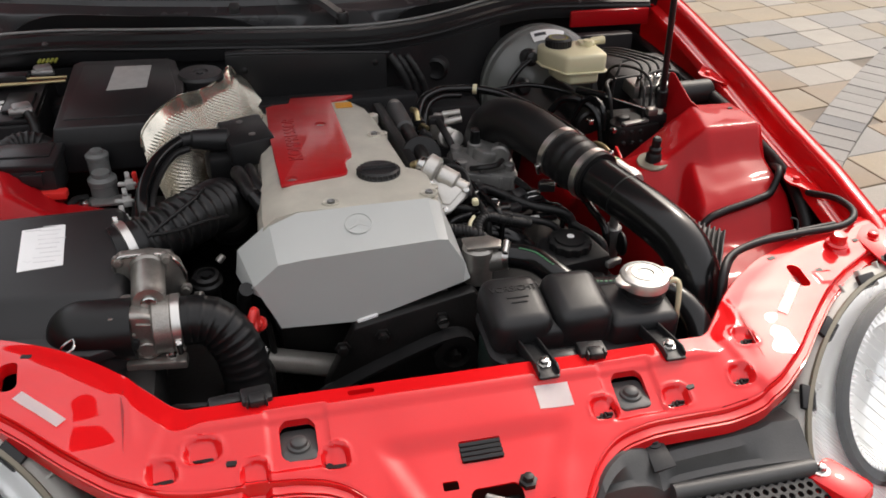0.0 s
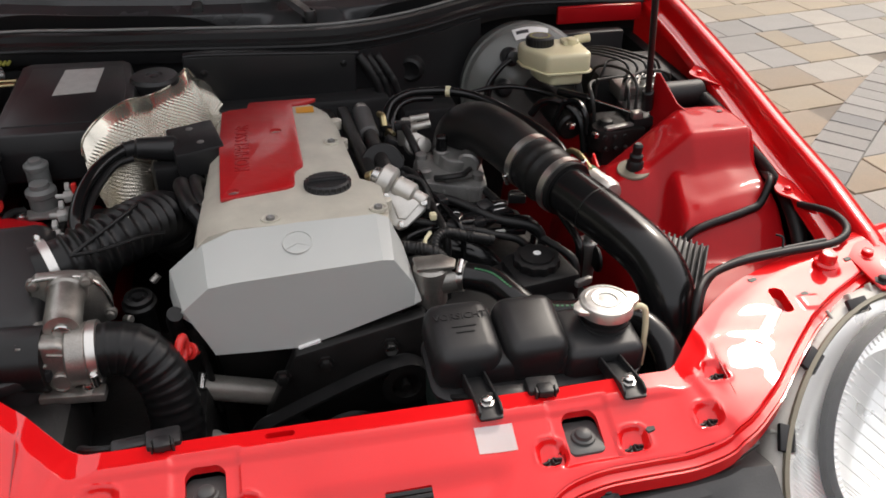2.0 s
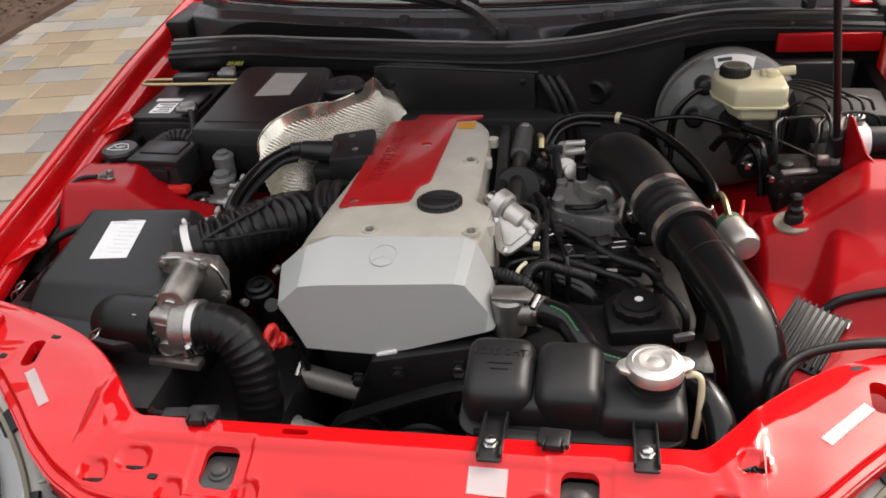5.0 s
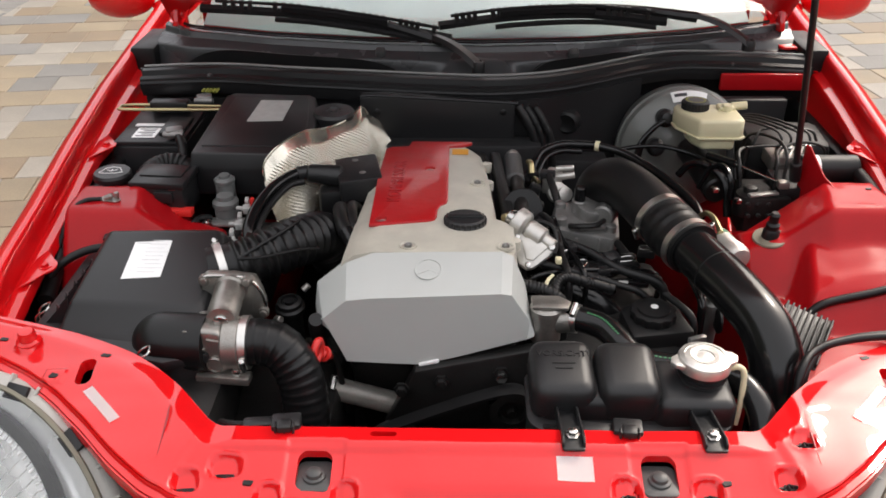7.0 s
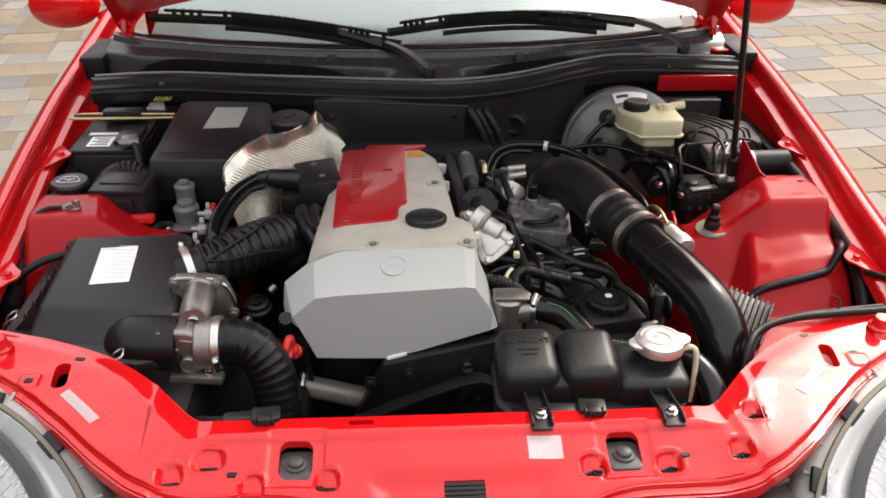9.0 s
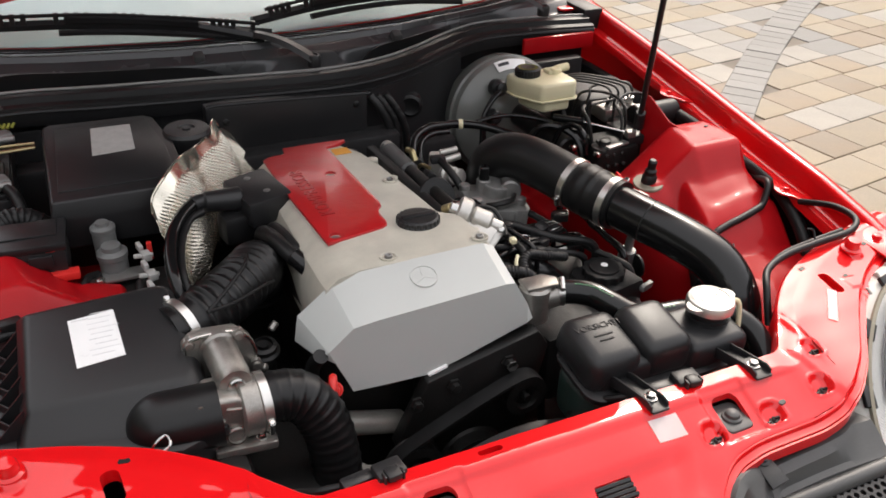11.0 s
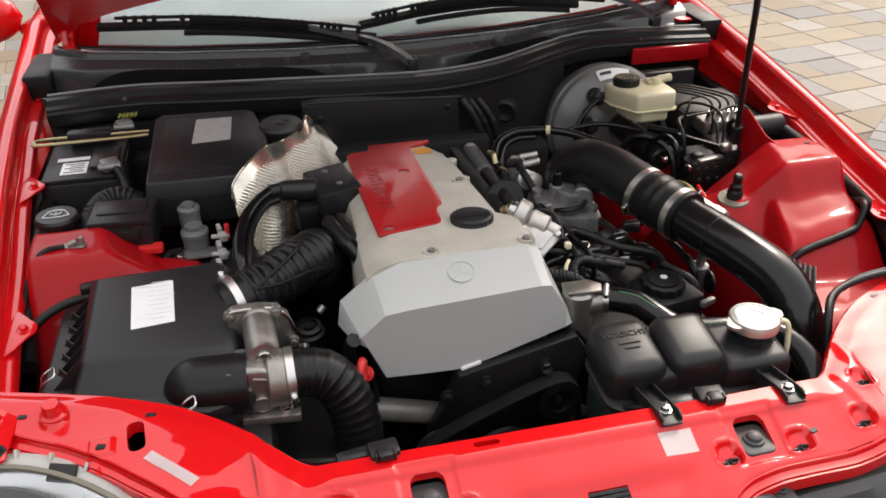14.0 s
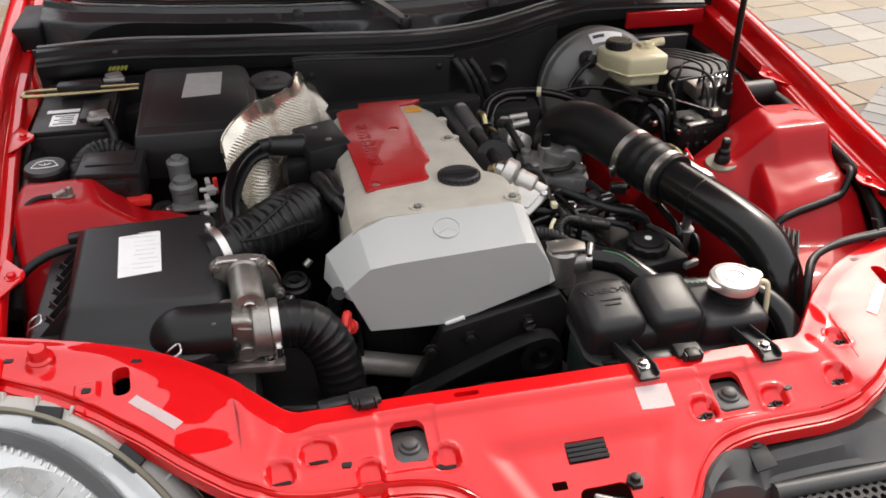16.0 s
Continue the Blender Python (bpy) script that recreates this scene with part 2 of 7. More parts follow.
CHROME = surface("plated_metal", (0.74, 0.725, 0.695), 0.34, metal=1.0, grain=700, vary=0.08, stain=50, wear=0.5, bump=0.04)
FOIL = surface("embossed_heat_foil", (0.80, 0.75, 0.64), 0.19, metal=0.9, grain=260, vary=0.12, stain=18, wear=0.35, bump=0.1)
ZINC = surface("yellow_zinc", (0.52, 0.44, 0.24), 0.35, metal=0.9, grain=500, vary=0.2, stain=60, wear=0.3, bump=0.1)
GREY = surface("grey_painted_shell", (0.175, 0.18, 0.168), 0.34, coat=0.35, grain=800, vary=0.1, stain=10, wear=0.3, bump=0.05)
CREAMPL = surface("milky_plastic", (0.78, 0.72, 0.48), 0.35, grain=300, vary=0.08, stain=16, wear=0.2, bump=0.05)
PAPER = surface("white_label", (0.95, 0.95, 0.94), 0.30, coat=0.7, coat_rough=0.25, grain=600, vary=0.04, stain=30, wear=0.2, bump=0.05)
WORN = surface("worn_grey_label", (0.50, 0.50, 0.48), 0.35, grain=300, vary=0.25, stain=60, wear=0.3, bump=0.05)
ORANGE = surface("orange_label", (0.80, 0.36, 0.02), 0.45, grain=500, vary=0.08, stain=40, wear=0.2, bump=0.05)
YELLOW = surface("yellow_green_mark", (0.30, 0.30, 0.04), 0.5, grain=500, vary=0.2, stain=40, wear=0.2, bump=0.05)
GREEN = surface("green_print", (0.03, 0.17, 0.07), 0.5, grain=500, vary=0.3, stain=60, wear=0.2, bump=0.0)
INK = surface("dark_print", (0.05, 0.05, 0.055), 0.6, grain=500, vary=0.2, stain=40, wear=0.2, bump=0.0)
REDPL = surface("bright_red_handle", (0.72, 0.03, 0.025), 0.35, grain=400, vary=0.1, stain=30, wear=0.2, bump=0.05)
HOUSING = surface("pale_grey_housing", (0.52, 0.51, 0.47), 0.5, grain=500, vary=0.12, stain=14, wear=0.2, bump=0.1)
REFLECTOR = surface("lamp_reflector", (0.97, 0.97, 0.96), 0.30, metal=0.6, grain=40, vary=0.06, stain=10, wear=0.4, bump=0.1)
TANKLOW = surface("dark_green_tank_base", (0.016, 0.030, 0.026), 0.35, grain=400, vary=0.2, stain=16, wear=0.3, bump=0.1)
SHADE = surface("pale_sunshade", (0.32, 0.40, 0.41), 0.5, grain=300, vary=0.05, stain=4, wear=0.2, bump=0.02)
TRIM = surface("grey_dash_trim", (0.42, 0.43, 0.48), 0.5, grain=500, vary=0.1, stain=5, wear=0.2, bump=0.1)
FELT = surface("grey_felt", (0.05, 0.05, 0.05), 0.9, grain=700, vary=0.2, stain=8, wear=0.05, bump=0.4)
GASKET = surface("tan_gasket", (0.24, 0.22, 0.165), 0.6, grain=500, vary=0.2, stain=20, wear=0.2, bump=0.1)
# darkened red that stands for shading on raised letters and in a fold
RED_SHADOW = surface("shadow_red_plastic", (0.36, 0.006, 0.010), 0.35, coat=0.2, grain=260, vary=0.12, stain=18, wear=0.4, bump=0.1)
LIP_GLINT = surface("seal_edge_glint", (0.30, 0.30, 0.29), 0.4, grain=500, vary=0.25, stain=20, wear=0.3, bump=0.1)
# base grey raised to stand in for the sky sheen on the scuttle
COWL = surface("dusty_sheen_scuttle_plastic", (0.060, 0.061, 0.064), 0.27, grain=420, vary=0.3, stain=6, wear=0.3, bump=0.2, spec=0.5)
HOSE = surface("glossy_black_hose", (0.0085, 0.0085, 0.009), 0.33, grain=500, vary=0.3, stain=12, wear=0.35, bump=0.12, spec=0.36)
FAINT = surface("faint_print", (0.80, 0.80, 0.80), 0.5, grain=500, vary=0.2, stain=40, wear=0.2, bump=0.0)
SEAL = surface("seal_rubber", (0.018, 0.018, 0.019), 0.36, grain=500, vary=0.3, stain=9, wear=0.35, bump=0.12, spec=0.34)
GREYRUB = surface("grey_rubber", (0.075, 0.075, 0.075), 0.45, grain=500, vary=0.3, stain=20, wear=0.3, bump=0.2)
CAPMETAL = surface("dull_plated_cap", (0.80, 0.79, 0.76), 0.42, metal=0.9, grain=300, vary=0.15, stain=70, wear=0.4, bump=0.12)
# dark colour of the added walls that block the low sky
SKY_BLOCK = surface("dark_sky_block", (0.055, 0.065, 0.045), 0.9, grain=3, vary=0.4, stain=0.6, wear=0.1, bump=0.2)
SOIL = surface("brown_mulch", (0.085, 0.045, 0.028), 0.9, grain=60, vary=0.5, stain=12, wear=0.1, bump=0.9)
LEAF = surface("green_leaves", (0.07, 0.12, 0.03), 0.55, grain=90, vary=0.4, stain=20, wear=0.2, bump=0.2, island=0.4)
PETAL = surface("yellow_petals", (0.75, 0.55, 0.05), 0.6, grain=90, vary=0.2, stain=20, wear=0.2, bump=0.1, island=0.2)
SAND = surface("joint_sand", (0.22, 0.19, 0.155), 0.95, grain=240, vary=0.3, stain=5, wear=0.05, bump=0.5)
STONES = [surface("paver_" + n, c, 0.62, grain=170, vary=0.38, stain=4, wear=0.35, bump=0.45, each=0.12)
          for n, c in (("buff", (0.29, 0.235, 0.16)), ("tan", (0.25, 0.19, 0.127)), ("pale", (0.315, 0.288, 0.247)), ("grey", (0.228, 0.219, 0.205)), ("slate", (0.15, 0.15, 0.15)))]

GLASS = bpy.data.materials.new("clear_glass")
GLASS.use_nodes = True
gb = GLASS.node_tree.nodes["Principled BSDF"]
gb.inputs["Base Color"].default_value = (0.98, 0.99, 0.99, 1)
gb.inputs["Roughness"].default_value = 0.02
gb.inputs["Transmission Weight"].default_value = 1.0
gb.inputs["IOR"].default_value = 1.45
RED.node_tree.nodes["Principled BSDF"].inputs["Coat IOR"].default_value = 1.6


# ---- the car: body panels round the engine bay ----
car = thing("car", "glossy red roadster with its bonnet propped open on a paved drive", "car", (0, 0, 0))

# front cross panel: rear edge, front edge and heights over the half width
rear_edge = curve_at([(0, 0.054), (0.30, 0.054), (0.335, 0.058), (0.365, 0.092), (0.40, 0.132), (0.44, 0.168), (0.48, 0.197), (0.53, 0.222), (0.58, 0.243), (0.64, 0.262), (0.80, 0.300)])
front_edge = curve_at([(0, -0.165), (0.075, -0.165), (0.095, -0.145), (0.115, -0.112), (0.14, -0.083), (0.17, -0.064), (0.22, -0.057), (0.31, -0.056), (0.36, -0.050), (0.40, -0.032), (0.45, 0.006), (0.50, 0.056), (0.56, 0.112), (0.62, 0.154), (0.68, 0.186), (0.80, 0.233)])
rear_height = curve_at([(0, 0.712), (0.33, 0.712), (0.40, 0.714), (0.50, 0.716), (0.62, 0.716), (0.80, 0.722)])
front_height = curve_at([(0, 0.640), (0.10, 0.645), (0.14, 0.668), (0.20, 0.680), (0.33, 0.682), (0.38, 0.694), (0.45, 0.703), (0.60, 0.706), (0.80, 0.710)])


def step(a, b, x):
    t = min(1.0, max(0.0, (x - a) / (b - a)))
    return t * t * (3 - 2 * t)


# pressed clip seats on each side: half width place, depth place, half width of the seat
DISHES = {-1: ((0.352, -0.024, 0.0158), (0.309, -0.005, 0.021), (0.2535, -0.039, 0.0158), (0.1645, -0.033, 0.0158)),
          1: ((0.350, -0.013, 0.0158), (0.382, 0.040, 0.0158), (0.162, -0.025, 0.0175), (0.256, -0.026, 0.0175))}


def panel_height(x, y, plain=False):
    """Height of the pressed front panel; plain: without its small pressings."""
    a = abs(x)
    r, f = rear_edge(a), front_edge(a)
    v = min(1.0, max(0.0, (r - y) / (r - f)))
    flat = 0.026 + 0.02 * step(0.30, 0.36, a) * (1 - step(0.36, 0.46, a))
    fall = max(0.0, (r - y - flat) / max(0.02, r - f - flat))
    z = rear_height(a) + (front_height(a) - rear_height(a)) * min(1.0, fall)
    if plain:
        return z
    # slight waves of the pressed sheet
    z += 0.0011 * noise.noise((x * 6, y * 30, 0.7)) + 0.0012 * noise.noise((x * 11, y * 14, 4.7))
    # pinched crease across each wing
    cx = 0.392 + 0.09 * (y - 0.05)
    z += (0.0022 * math.exp(-((a - cx + 0.006) / 0.008) ** 2)) * step(0.0, 0.03, y) * step(0.0, 0.5, (y + 0.01) / 0.1)
    # the tongue over the lock lies lower between two ribs
    z -= 0.009 * (1 - step(0.0, 0.034, a - (0.064 + 0.42 * (y + 0.09)))) * step(-0.018, -0.040, y)
    # raised shelf behind the buffers and the pressed fold on each wing
    z += 0.0035 * step(0.016, 0.022, y) * (1 - step(0.30, 0.34, a))
    # pressed collars round the buffer holes
    d = max(abs(a - 0.203) / 0.034, abs(y + 0.004) / 0.034)
    z -= 0.003 * (1 - step(0.92, 1.08, d))
    z += 0.004 * step(0.335, 0.350, a + 0.35 * (y - 0.05)) * step(0.0, 0.3, v)
    # round boss and a raised tab on the outer wing
    z += 0.006 * (1 - step(0.010, 0.016, math.hypot(a - 0.635, y - 0.205)))
    z += 0.002 * (1 - step(0.8, 1.0, max(abs(a - 0.572) / 0.016, abs(y - 0.146) / 0.014)))
    # dished seats of the small clip holes
    for hx, hy, wide in DISHES[1 if x > 0 else -1]:
        e = (y - hy - 0.004) / 0.0145
        d = (abs((a - hx) / (wide - 0.002 * max(-1.0, min(1.0, e)))) ** 3 + abs(e) ** 3) ** (1 / 3)
        z -= 0.0095 * (1 - step(0.70, 1.0, d)) * (1 - 0.45 * step(-0.6, 1.0, e))
        z += 0.0012 * math.exp(-((d - 1.12) / 0.10) ** 2)
    return z


rings = []
for i in range(561):
    x = -0.78 + 1.56 * i / 560
    a = abs(x)
    r, f = rear_edge(a), front_edge(a)
    line = [(r + 0.001, rear_height(a) - 0.045), (r + 0.001, rear_height(a) - 0.006)]
    line += [(r - 0.002 - (r - f - 0.014) * k / 56, None) for k in range(57)]
    line = [(y, panel_height(x, y) if z is None else z) for y, z in line]
    z = line[-1][1]
    line += [(f + 0.010, z - 0.0015), (f + 0.0085, z - 0.007), (f + 0.006, z - 0.0085), (f - 0.003, z - 0.0095), (f - 0.0045, z - 0.012), (f - 0.004, z - 0.030)]
    base_line = [(y, panel_height(x, y, True)) if 2 <= k < 59 else (y, z) for k, (y, z) in enumerate(line)]
    under = []
    for k, (y, z) in enumerate(base_line):
        y0, z0 = base_line[max(k - 1, 0)]
        y1, z1 = base_line[min(k + 1, len(line) - 1)]
        d = math.hypot(y1 - y0, z1 - z0) or 1
        thick = 0.0025 + 0.0115 * step(2, 9, k) * (1 - step(50, 58, k))
        under.append((y - (z0 - z1) / d * thick, z - (y0 - y1) / d * thick))
    rings.append([(x, y, z) for y, z in line] + [(x, y, z) for y, z in under[::-1]])
bm = bmesh.new()
add_loft(bm, rings)
front_panel = part("front_panel", bm, RED, car, "glossy red pressed front cross panel", 30)
bm = bmesh.new()
for s in (-1, 1):
    add_prism(bm, Matrix.Identity(4), rounded(s * 0.203, -0.004, 0.041, 0.046, 0.010), 0.60, 0.80, 0)
    add_prism(bm, Matrix.Identity(4), rounded(s * 0.532, 0.154, 0.021, 0.048, 0.009, rot=s * -6), 0.60, 0.80, 0)
add_prism(bm, Matrix.Identity(4), rounded(-0.124, 0.041, 0.032, 0.008, 0.004), 0.60, 0.80, 0)
add_prism(bm, Matrix.Identity(4), rounded(0.002, -0.044, 0.050, 0.024, 0.002), 0.60, 0.80, 0)
add_prism(bm, Matrix.Identity(4), rounded(0.008, -0.108, 0.060, 0.046, 0.010), 0.55, 0.80, 0)
add_prism(bm, Matrix.Identity(4), rounded(-0.042, -0.078, 0.018, 0.010, 0.002), 0.55, 0.80, 0)
add_prism(bm, Matrix.Identity(4), rounded(0.062, -0.118, 0.018, 0.012, 0.002), 0.55, 0.80, 0)
carve(front_panel, bm)
# dark clips and plugs in the small holes of the panel; dark plates put the shade of the outer holes
for s in (-1, 1):
    seats = [(hx, hy - 0.001, 0.024, 0.0085) for hx, hy, _ in DISHES[s]]
    for hx, hy, w, h in seats + [(0.278, -0.013 if s > 0 else -0.020, 0.012, 0.011), (0.572, 0.146 + 0.016 * (s > 0), 0.012, 0.010), (0.516, 0.186 + 0.014 * (s > 0), 0.014, 0.008), (0.672, 0.220, 0.012, 0.008)]:
        at = turn((s * hx, hy, panel_height(s * hx, hy)), 0, 0, s * 12)
        bm = bmesh.new()
        add_prism(bm, at, [(-w / 2, -h * 0.2), (-w * 0.38, -h / 2), (w * 0.36, -h * 0.42), (w / 2, -h * 0.05), (w * 0.40, h / 2), (-w * 0.05, h * 0.38), (-w * 0.42, h * 0.46)], -0.004, 0.0007, 0.0002, 1)
        if s > 0 and hx < 0.4 and hx != 0.278:
            for k in range(5):
                add_box(bm, at @ turn((-0.008 + 0.004 * k, 0.002 * (k % 2), 0.0018), 20 * (k % 3), 15 * (k % 2), 40 * k), (0.007, 0.003, 0.004), 0.0006, 1)
        part("panel_clip", bm, RUBBER if hx != 0.278 else DUSTY, front_panel, "small dark inset, clip in the seats, plain hole farther out")
    # shade of the wing fold, laid on as a thin dark-red sliver
    bm = bmesh.new()
    line = [(0.3965, 0.100), (0.3985, 0.085), (0.392, 0.008), (0.3935, 0.060)]
    low_v = [bm.verts.new((s * x, y, panel_height(s * x, y) - 0.003)) for x, y in line]
    top_v = [bm.verts.new((s * x, y, panel_height(s * x, y) + 0.0007)) for x, y in line]
    bm.faces.new(low_v[::-1])
    bm.faces.new(top_v)
    for i in range(4):
        bm.faces.new((low_v[i], low_v[(i + 1) % 4], top_v[(i + 1) % 4], top_v[i]))
    part("fold_gap", bm, RED_SHADOW, front_panel, "thin dark sliver that stands for shade in the fold")

# rubber buffers seated in the square holes
for s in (-1, 1):
    bm = bmesh.new()
    add_prism(bm, Matrix.Identity(4), rounded(s * 0.203, -0.004, 0.044, 0.050, 0.010), 0.655, 0.690, 0.003)
    buffer_ob = part("bonnet_buffer", bm, GREYRUB, car, "black rubber bonnet buffer in a square hole")
    part("buffer_pin", lathe(turn((s * 0.203, -0.006, 0.689)), [(0.014, 0), (0.013, 0.004), (0.010, 0.005), (0.009, 0.009), (0.006, 0.011)], 20), GREYRUB, buffer_ob)
# louvre over the lock, and the lock itself
bm = bmesh.new()
for k in range(4):
    add_box(bm, turn((0.002, -0.035 - 0.0062 * k, 0.680 - 0.0015 * k), 35), (0.050, 0.0045, 0.0015), 0.0004, 1)
part("louvre", bm, BLACK, car, "small black slatted vent in the front panel")
bm = bmesh.new()
add_box(bm, turn((0.008, -0.112, 0.634)), (0.062, 0.050, 0.020), 0.004)
add_rod(bm, (-0.018, -0.100, 0.650), (0.028, -0.110, 0.650), 0.006)
add_prism(bm, turn((0.010, -0.104, 0.644), 6, 0, -10), [(-0.024, -0.012), (0.010, -0.018), (0.026, -0.004), (0.020, 0.012), (-0.016, 0.010)], 0, 0.004, 0.001)
lock = part("bonnet_lock", bm, DARK, car, "dark greasy bonnet lock")
part("lock_catch", rod((-0.006, -0.094, 0.655), (0.020, -0.106, 0.653), 0.0045, 10), GREYCAST, lock, "worn bright catch")
for x, y in ((-0.034, -0.118), (0.046, -0.088)):
    part("lock_bolt", lathe(turn((x, y, panel_height(x, y) - 0.003)), [(0.011, 0), (0.011, 0.006), (0.007, 0.007), (0.006, 0.013), (0.003, 0.014)], 6), DARK, lock)
# stickers on the panel
bm = bmesh.new()


def add_sticker(bm, cx, cy, w, h, rot, nx=6, ny=6, lift=0.0012):
    """A thin label that follows the pressed panel."""
    c, s = math.cos(radians(rot)), math.sin(radians(rot))
    top = []
    for i in range(nx + 1):
        for j in range(ny + 1):
            u, v = w * (i / nx - 0.5), h * (j / ny - 0.5)
            x, y = cx + u * c - v * s, cy + u * s + v * c
            top.append(bm.verts.new((x, y, panel_height(x, y) + lift)))
    fs = [bm.faces.new((top[i * (ny + 1) + j], top[(i + 1) * (ny + 1) + j], top[(i + 1) * (ny + 1) + j + 1], top[i * (ny + 1) + j + 1])) for i in range(nx) for j in range(ny)]
    bmesh.ops.solidify(bm, geom=fs, thickness=0.0004)


add_sticker(bm, 0.1045, 0.0005, 0.043, 0.029, 0)
tagged(part("label", bm, PAPER, car, "square white paper label on the front panel"))
for s in (-1, 1):
    bm = bmesh.new()
    add_sticker(bm, s * 0.489, 0.0915 + 0.018 * (s > 0), 0.080, 0.0135, s * 46, 10, 3)
    part("label", bm, PAPER, car, "narrow white label strip on the front panel")

# wings: crown of the fender along the car
crown_x = curve_at([(-0.1, 0.62), (0.10, 0.70), (0.25, 0.738), (0.40, 0.755), (0.57, 0.772), (0.80, 0.800), (1.07, 0.826), (1.40, 0.845), (1.65, 0.862), (2.4, 0.86)])
crown_z = curve_at([(-0.1, 0.60), (0.10, 0.690), (0.25, 0.728), (0.40, 0.748), (0.57, 0.760), (0.80, 0.777), (1.07, 0.797), (1.40, 0.822), (1.65, 0.838), (2.4, 0.85)])


def fender_section(s, y):
    cx, cz = crown_x(y), crown_z(y)
    pts = [(-0.041, -0.066), (-0.040, -0.052), (-0.037, -0.048), (-0.030, -0.0465), (-0.023, -0.0455), (-0.0195, -0.042), (-0.0175, -0.016), (-0.0155, -0.006), (-0.011, -0.0015), (-0.003, 0.000), (0.012, -0.005), (0.026, -0.018), (0.038, -0.040), (0.046, -0.075), (0.052, -0.14), (0.056, -0.25), (0.050, -0.50)]
    return [Vector((s * (cx + dx), y, cz + dz)) for dx, dz in pts]


for s in (-1, 1):
    bm = bmesh.new()
    add_loft(bm, [fender_section(s, 0.235 + 1.75 * k / 70) for k in range(71)], closed=False)
    bmesh.ops.recalc_face_normals(bm, faces=bm.faces[:])
    fender = part("fender", bm, RED, car, "glossy red front fender", 40)
    for y in (0.435, 0.860, 1.30):
        cx, cz = crown_x(y), crown_z(y)
        bm = bmesh.new()
        add_prism(bm, turn((s * (cx - 0.036), y, cz - 0.046), 0, 0, s * -6), [(s * px, py) for px, py in ((0.010, 0.062), (-0.004, 0.050), (-0.020, 0.024), (-0.029, 0.012), (-0.031, 0.0), (-0.028, -0.012), (-0.018, -0.022), (-0.004, -0.046), (0.010, -0.060))], -0.002, 0.0018, 0.001)
        tab = part("mounting_tab", bm, RED, fender)
        part("bolt", lathe(turn((s * (cx - 0.049), y, cz - 0.0445)), [(0.011, 0), (0.011, 0.0015), (0.0068, 0.002), (0.0065, 0.0065), (0.005, 0.0075)], 6), RED, tab, "red painted bolt")

# front brackets of the fenders and the red posts beside them
for s in (-1, 1):
    bm = bmesh.new()
    add_prism(bm, turn((s * 0.702, 0.196, 0.7165), 4, s * -4, 0), [(s * px, py) for px, py in ((-0.026, 0.052), (-0.022, -0.044), (-0.010, -0.052), (0.040, -0.040), (0.040, 0.058))], -0.002, 0.002, 0.0012)
    bracket = part("fender_bracket", bm, RED, car, "red fender bracket with two bolts")
    part("bolt", lathe(turn((s * 0.704, 0.222, 0.718)), [(0.013, 0), (0.013, 0.002), (0.0085, 0.003), (0.008, 0.009), (0.006, 0.010)], 12), RED, bracket, "red painted bolt")
    part("bolt", lathe(turn((s * 0.691, 0.166, 0.714)), [(0.011, 0), (0.011, 0.002), (0.007, 0.003), (0.0065, 0.008), (0.005, 0.009)], 6), DUSTY, bracket, "dark bolt")
    z = panel_height(s * 0.633, 0.210)
    part("post", lathe(turn((s * 0.633, 0.212, z - 0.002), 6), [(0.017, 0), (0.0165, 0.003), (0.012, 0.005), (0.0115, 0.016), (0.0095, 0.019), (0.004, 0.0195)], 24), RED, car, "short red post on the front panel")

# inner wings with the strut towers, one pressed sheet each side
wing_edge = curve_at([(0.10, 0.68), (0.30, 0.712), (0.45, 0.726), (0.55, 0.730), (0.62, 0.738), (0.70, 0.735), (0.80, 0.735), (1.2, 0.74)])


def wing_height(a, y, right):
    z = 0.615 - 0.045 * step(0.32, 0.16, y) - 0.14 * step(0.74, 0.84, y)
    # wheel arch shelf ahead of the tower, with a fold at its front
    arch = 0.700 - 0.30 * max(0.0, 0.545 - y) - 1.5 * max(0.0, 0.500 - y) - 2.2 * max(0.0, 0.462 - y) - 0.10 * max(0.0, 0.66 - a) - 2.6 * max(0.0, 0.560 - a - 0.20 * (0.52 - y))
    if right:
        # fuller dome on this side, with a pressed rib across it
        arch = 0.700 - 0.30 * max(0.0, 0.545 - y) - 0.55 * max(0.0, 0.450 - y) - 0.35 * max(0.0, 0.390 - y) - 0.10 * max(0.0, 0.66 - a) - 2.6 * max(0.0, 0.560 - a - 0.20 * (0.52 - y))
        arch += 0.004 * math.exp(-((y - 0.478 - 0.12 * (a - 0.64)) / 0.009) ** 2) * step(0.565, 0.590, a)
    z = max(z, min(arch, 0.703)) if y < 0.62 else z
    # strut tower: flat top, sloping sides
    x0, y0, y1 = (0.606, 0.585, 0.700) if right else (0.592, 0.556, 0.66)
    dx = max(0.0, x0 + 0.25 * max(0.0, y - y0) - a)
    dy = max(0.0, (y0 - y) * 1.35, (y - y1) * 1.6)
    z = max(z, 0.750 - 0.06 * max(0.0, y - 0.58) - 0.80 * dx - 0.95 * dy)
    # long shoulder that runs inward from the tower
    if a < 0.63:
        z = max(z, 0.688 - 1.1 * max(0.0, 0.575 - y) - 1.3 * max(0.0, y - 0.635) - 0.32 * max(0.0, 0.52 - a))
    z -= 0.45 * step(0.468, 0.405, a)
    z -= 0.05 * step(wing_edge(y) - 0.014, wing_edge(y), a)
    return z + 0.003 * noise.noise((a * 9, y * 9, 0.3)) + 0.0016 * noise.noise((a * 26, y * 22, 1.9))


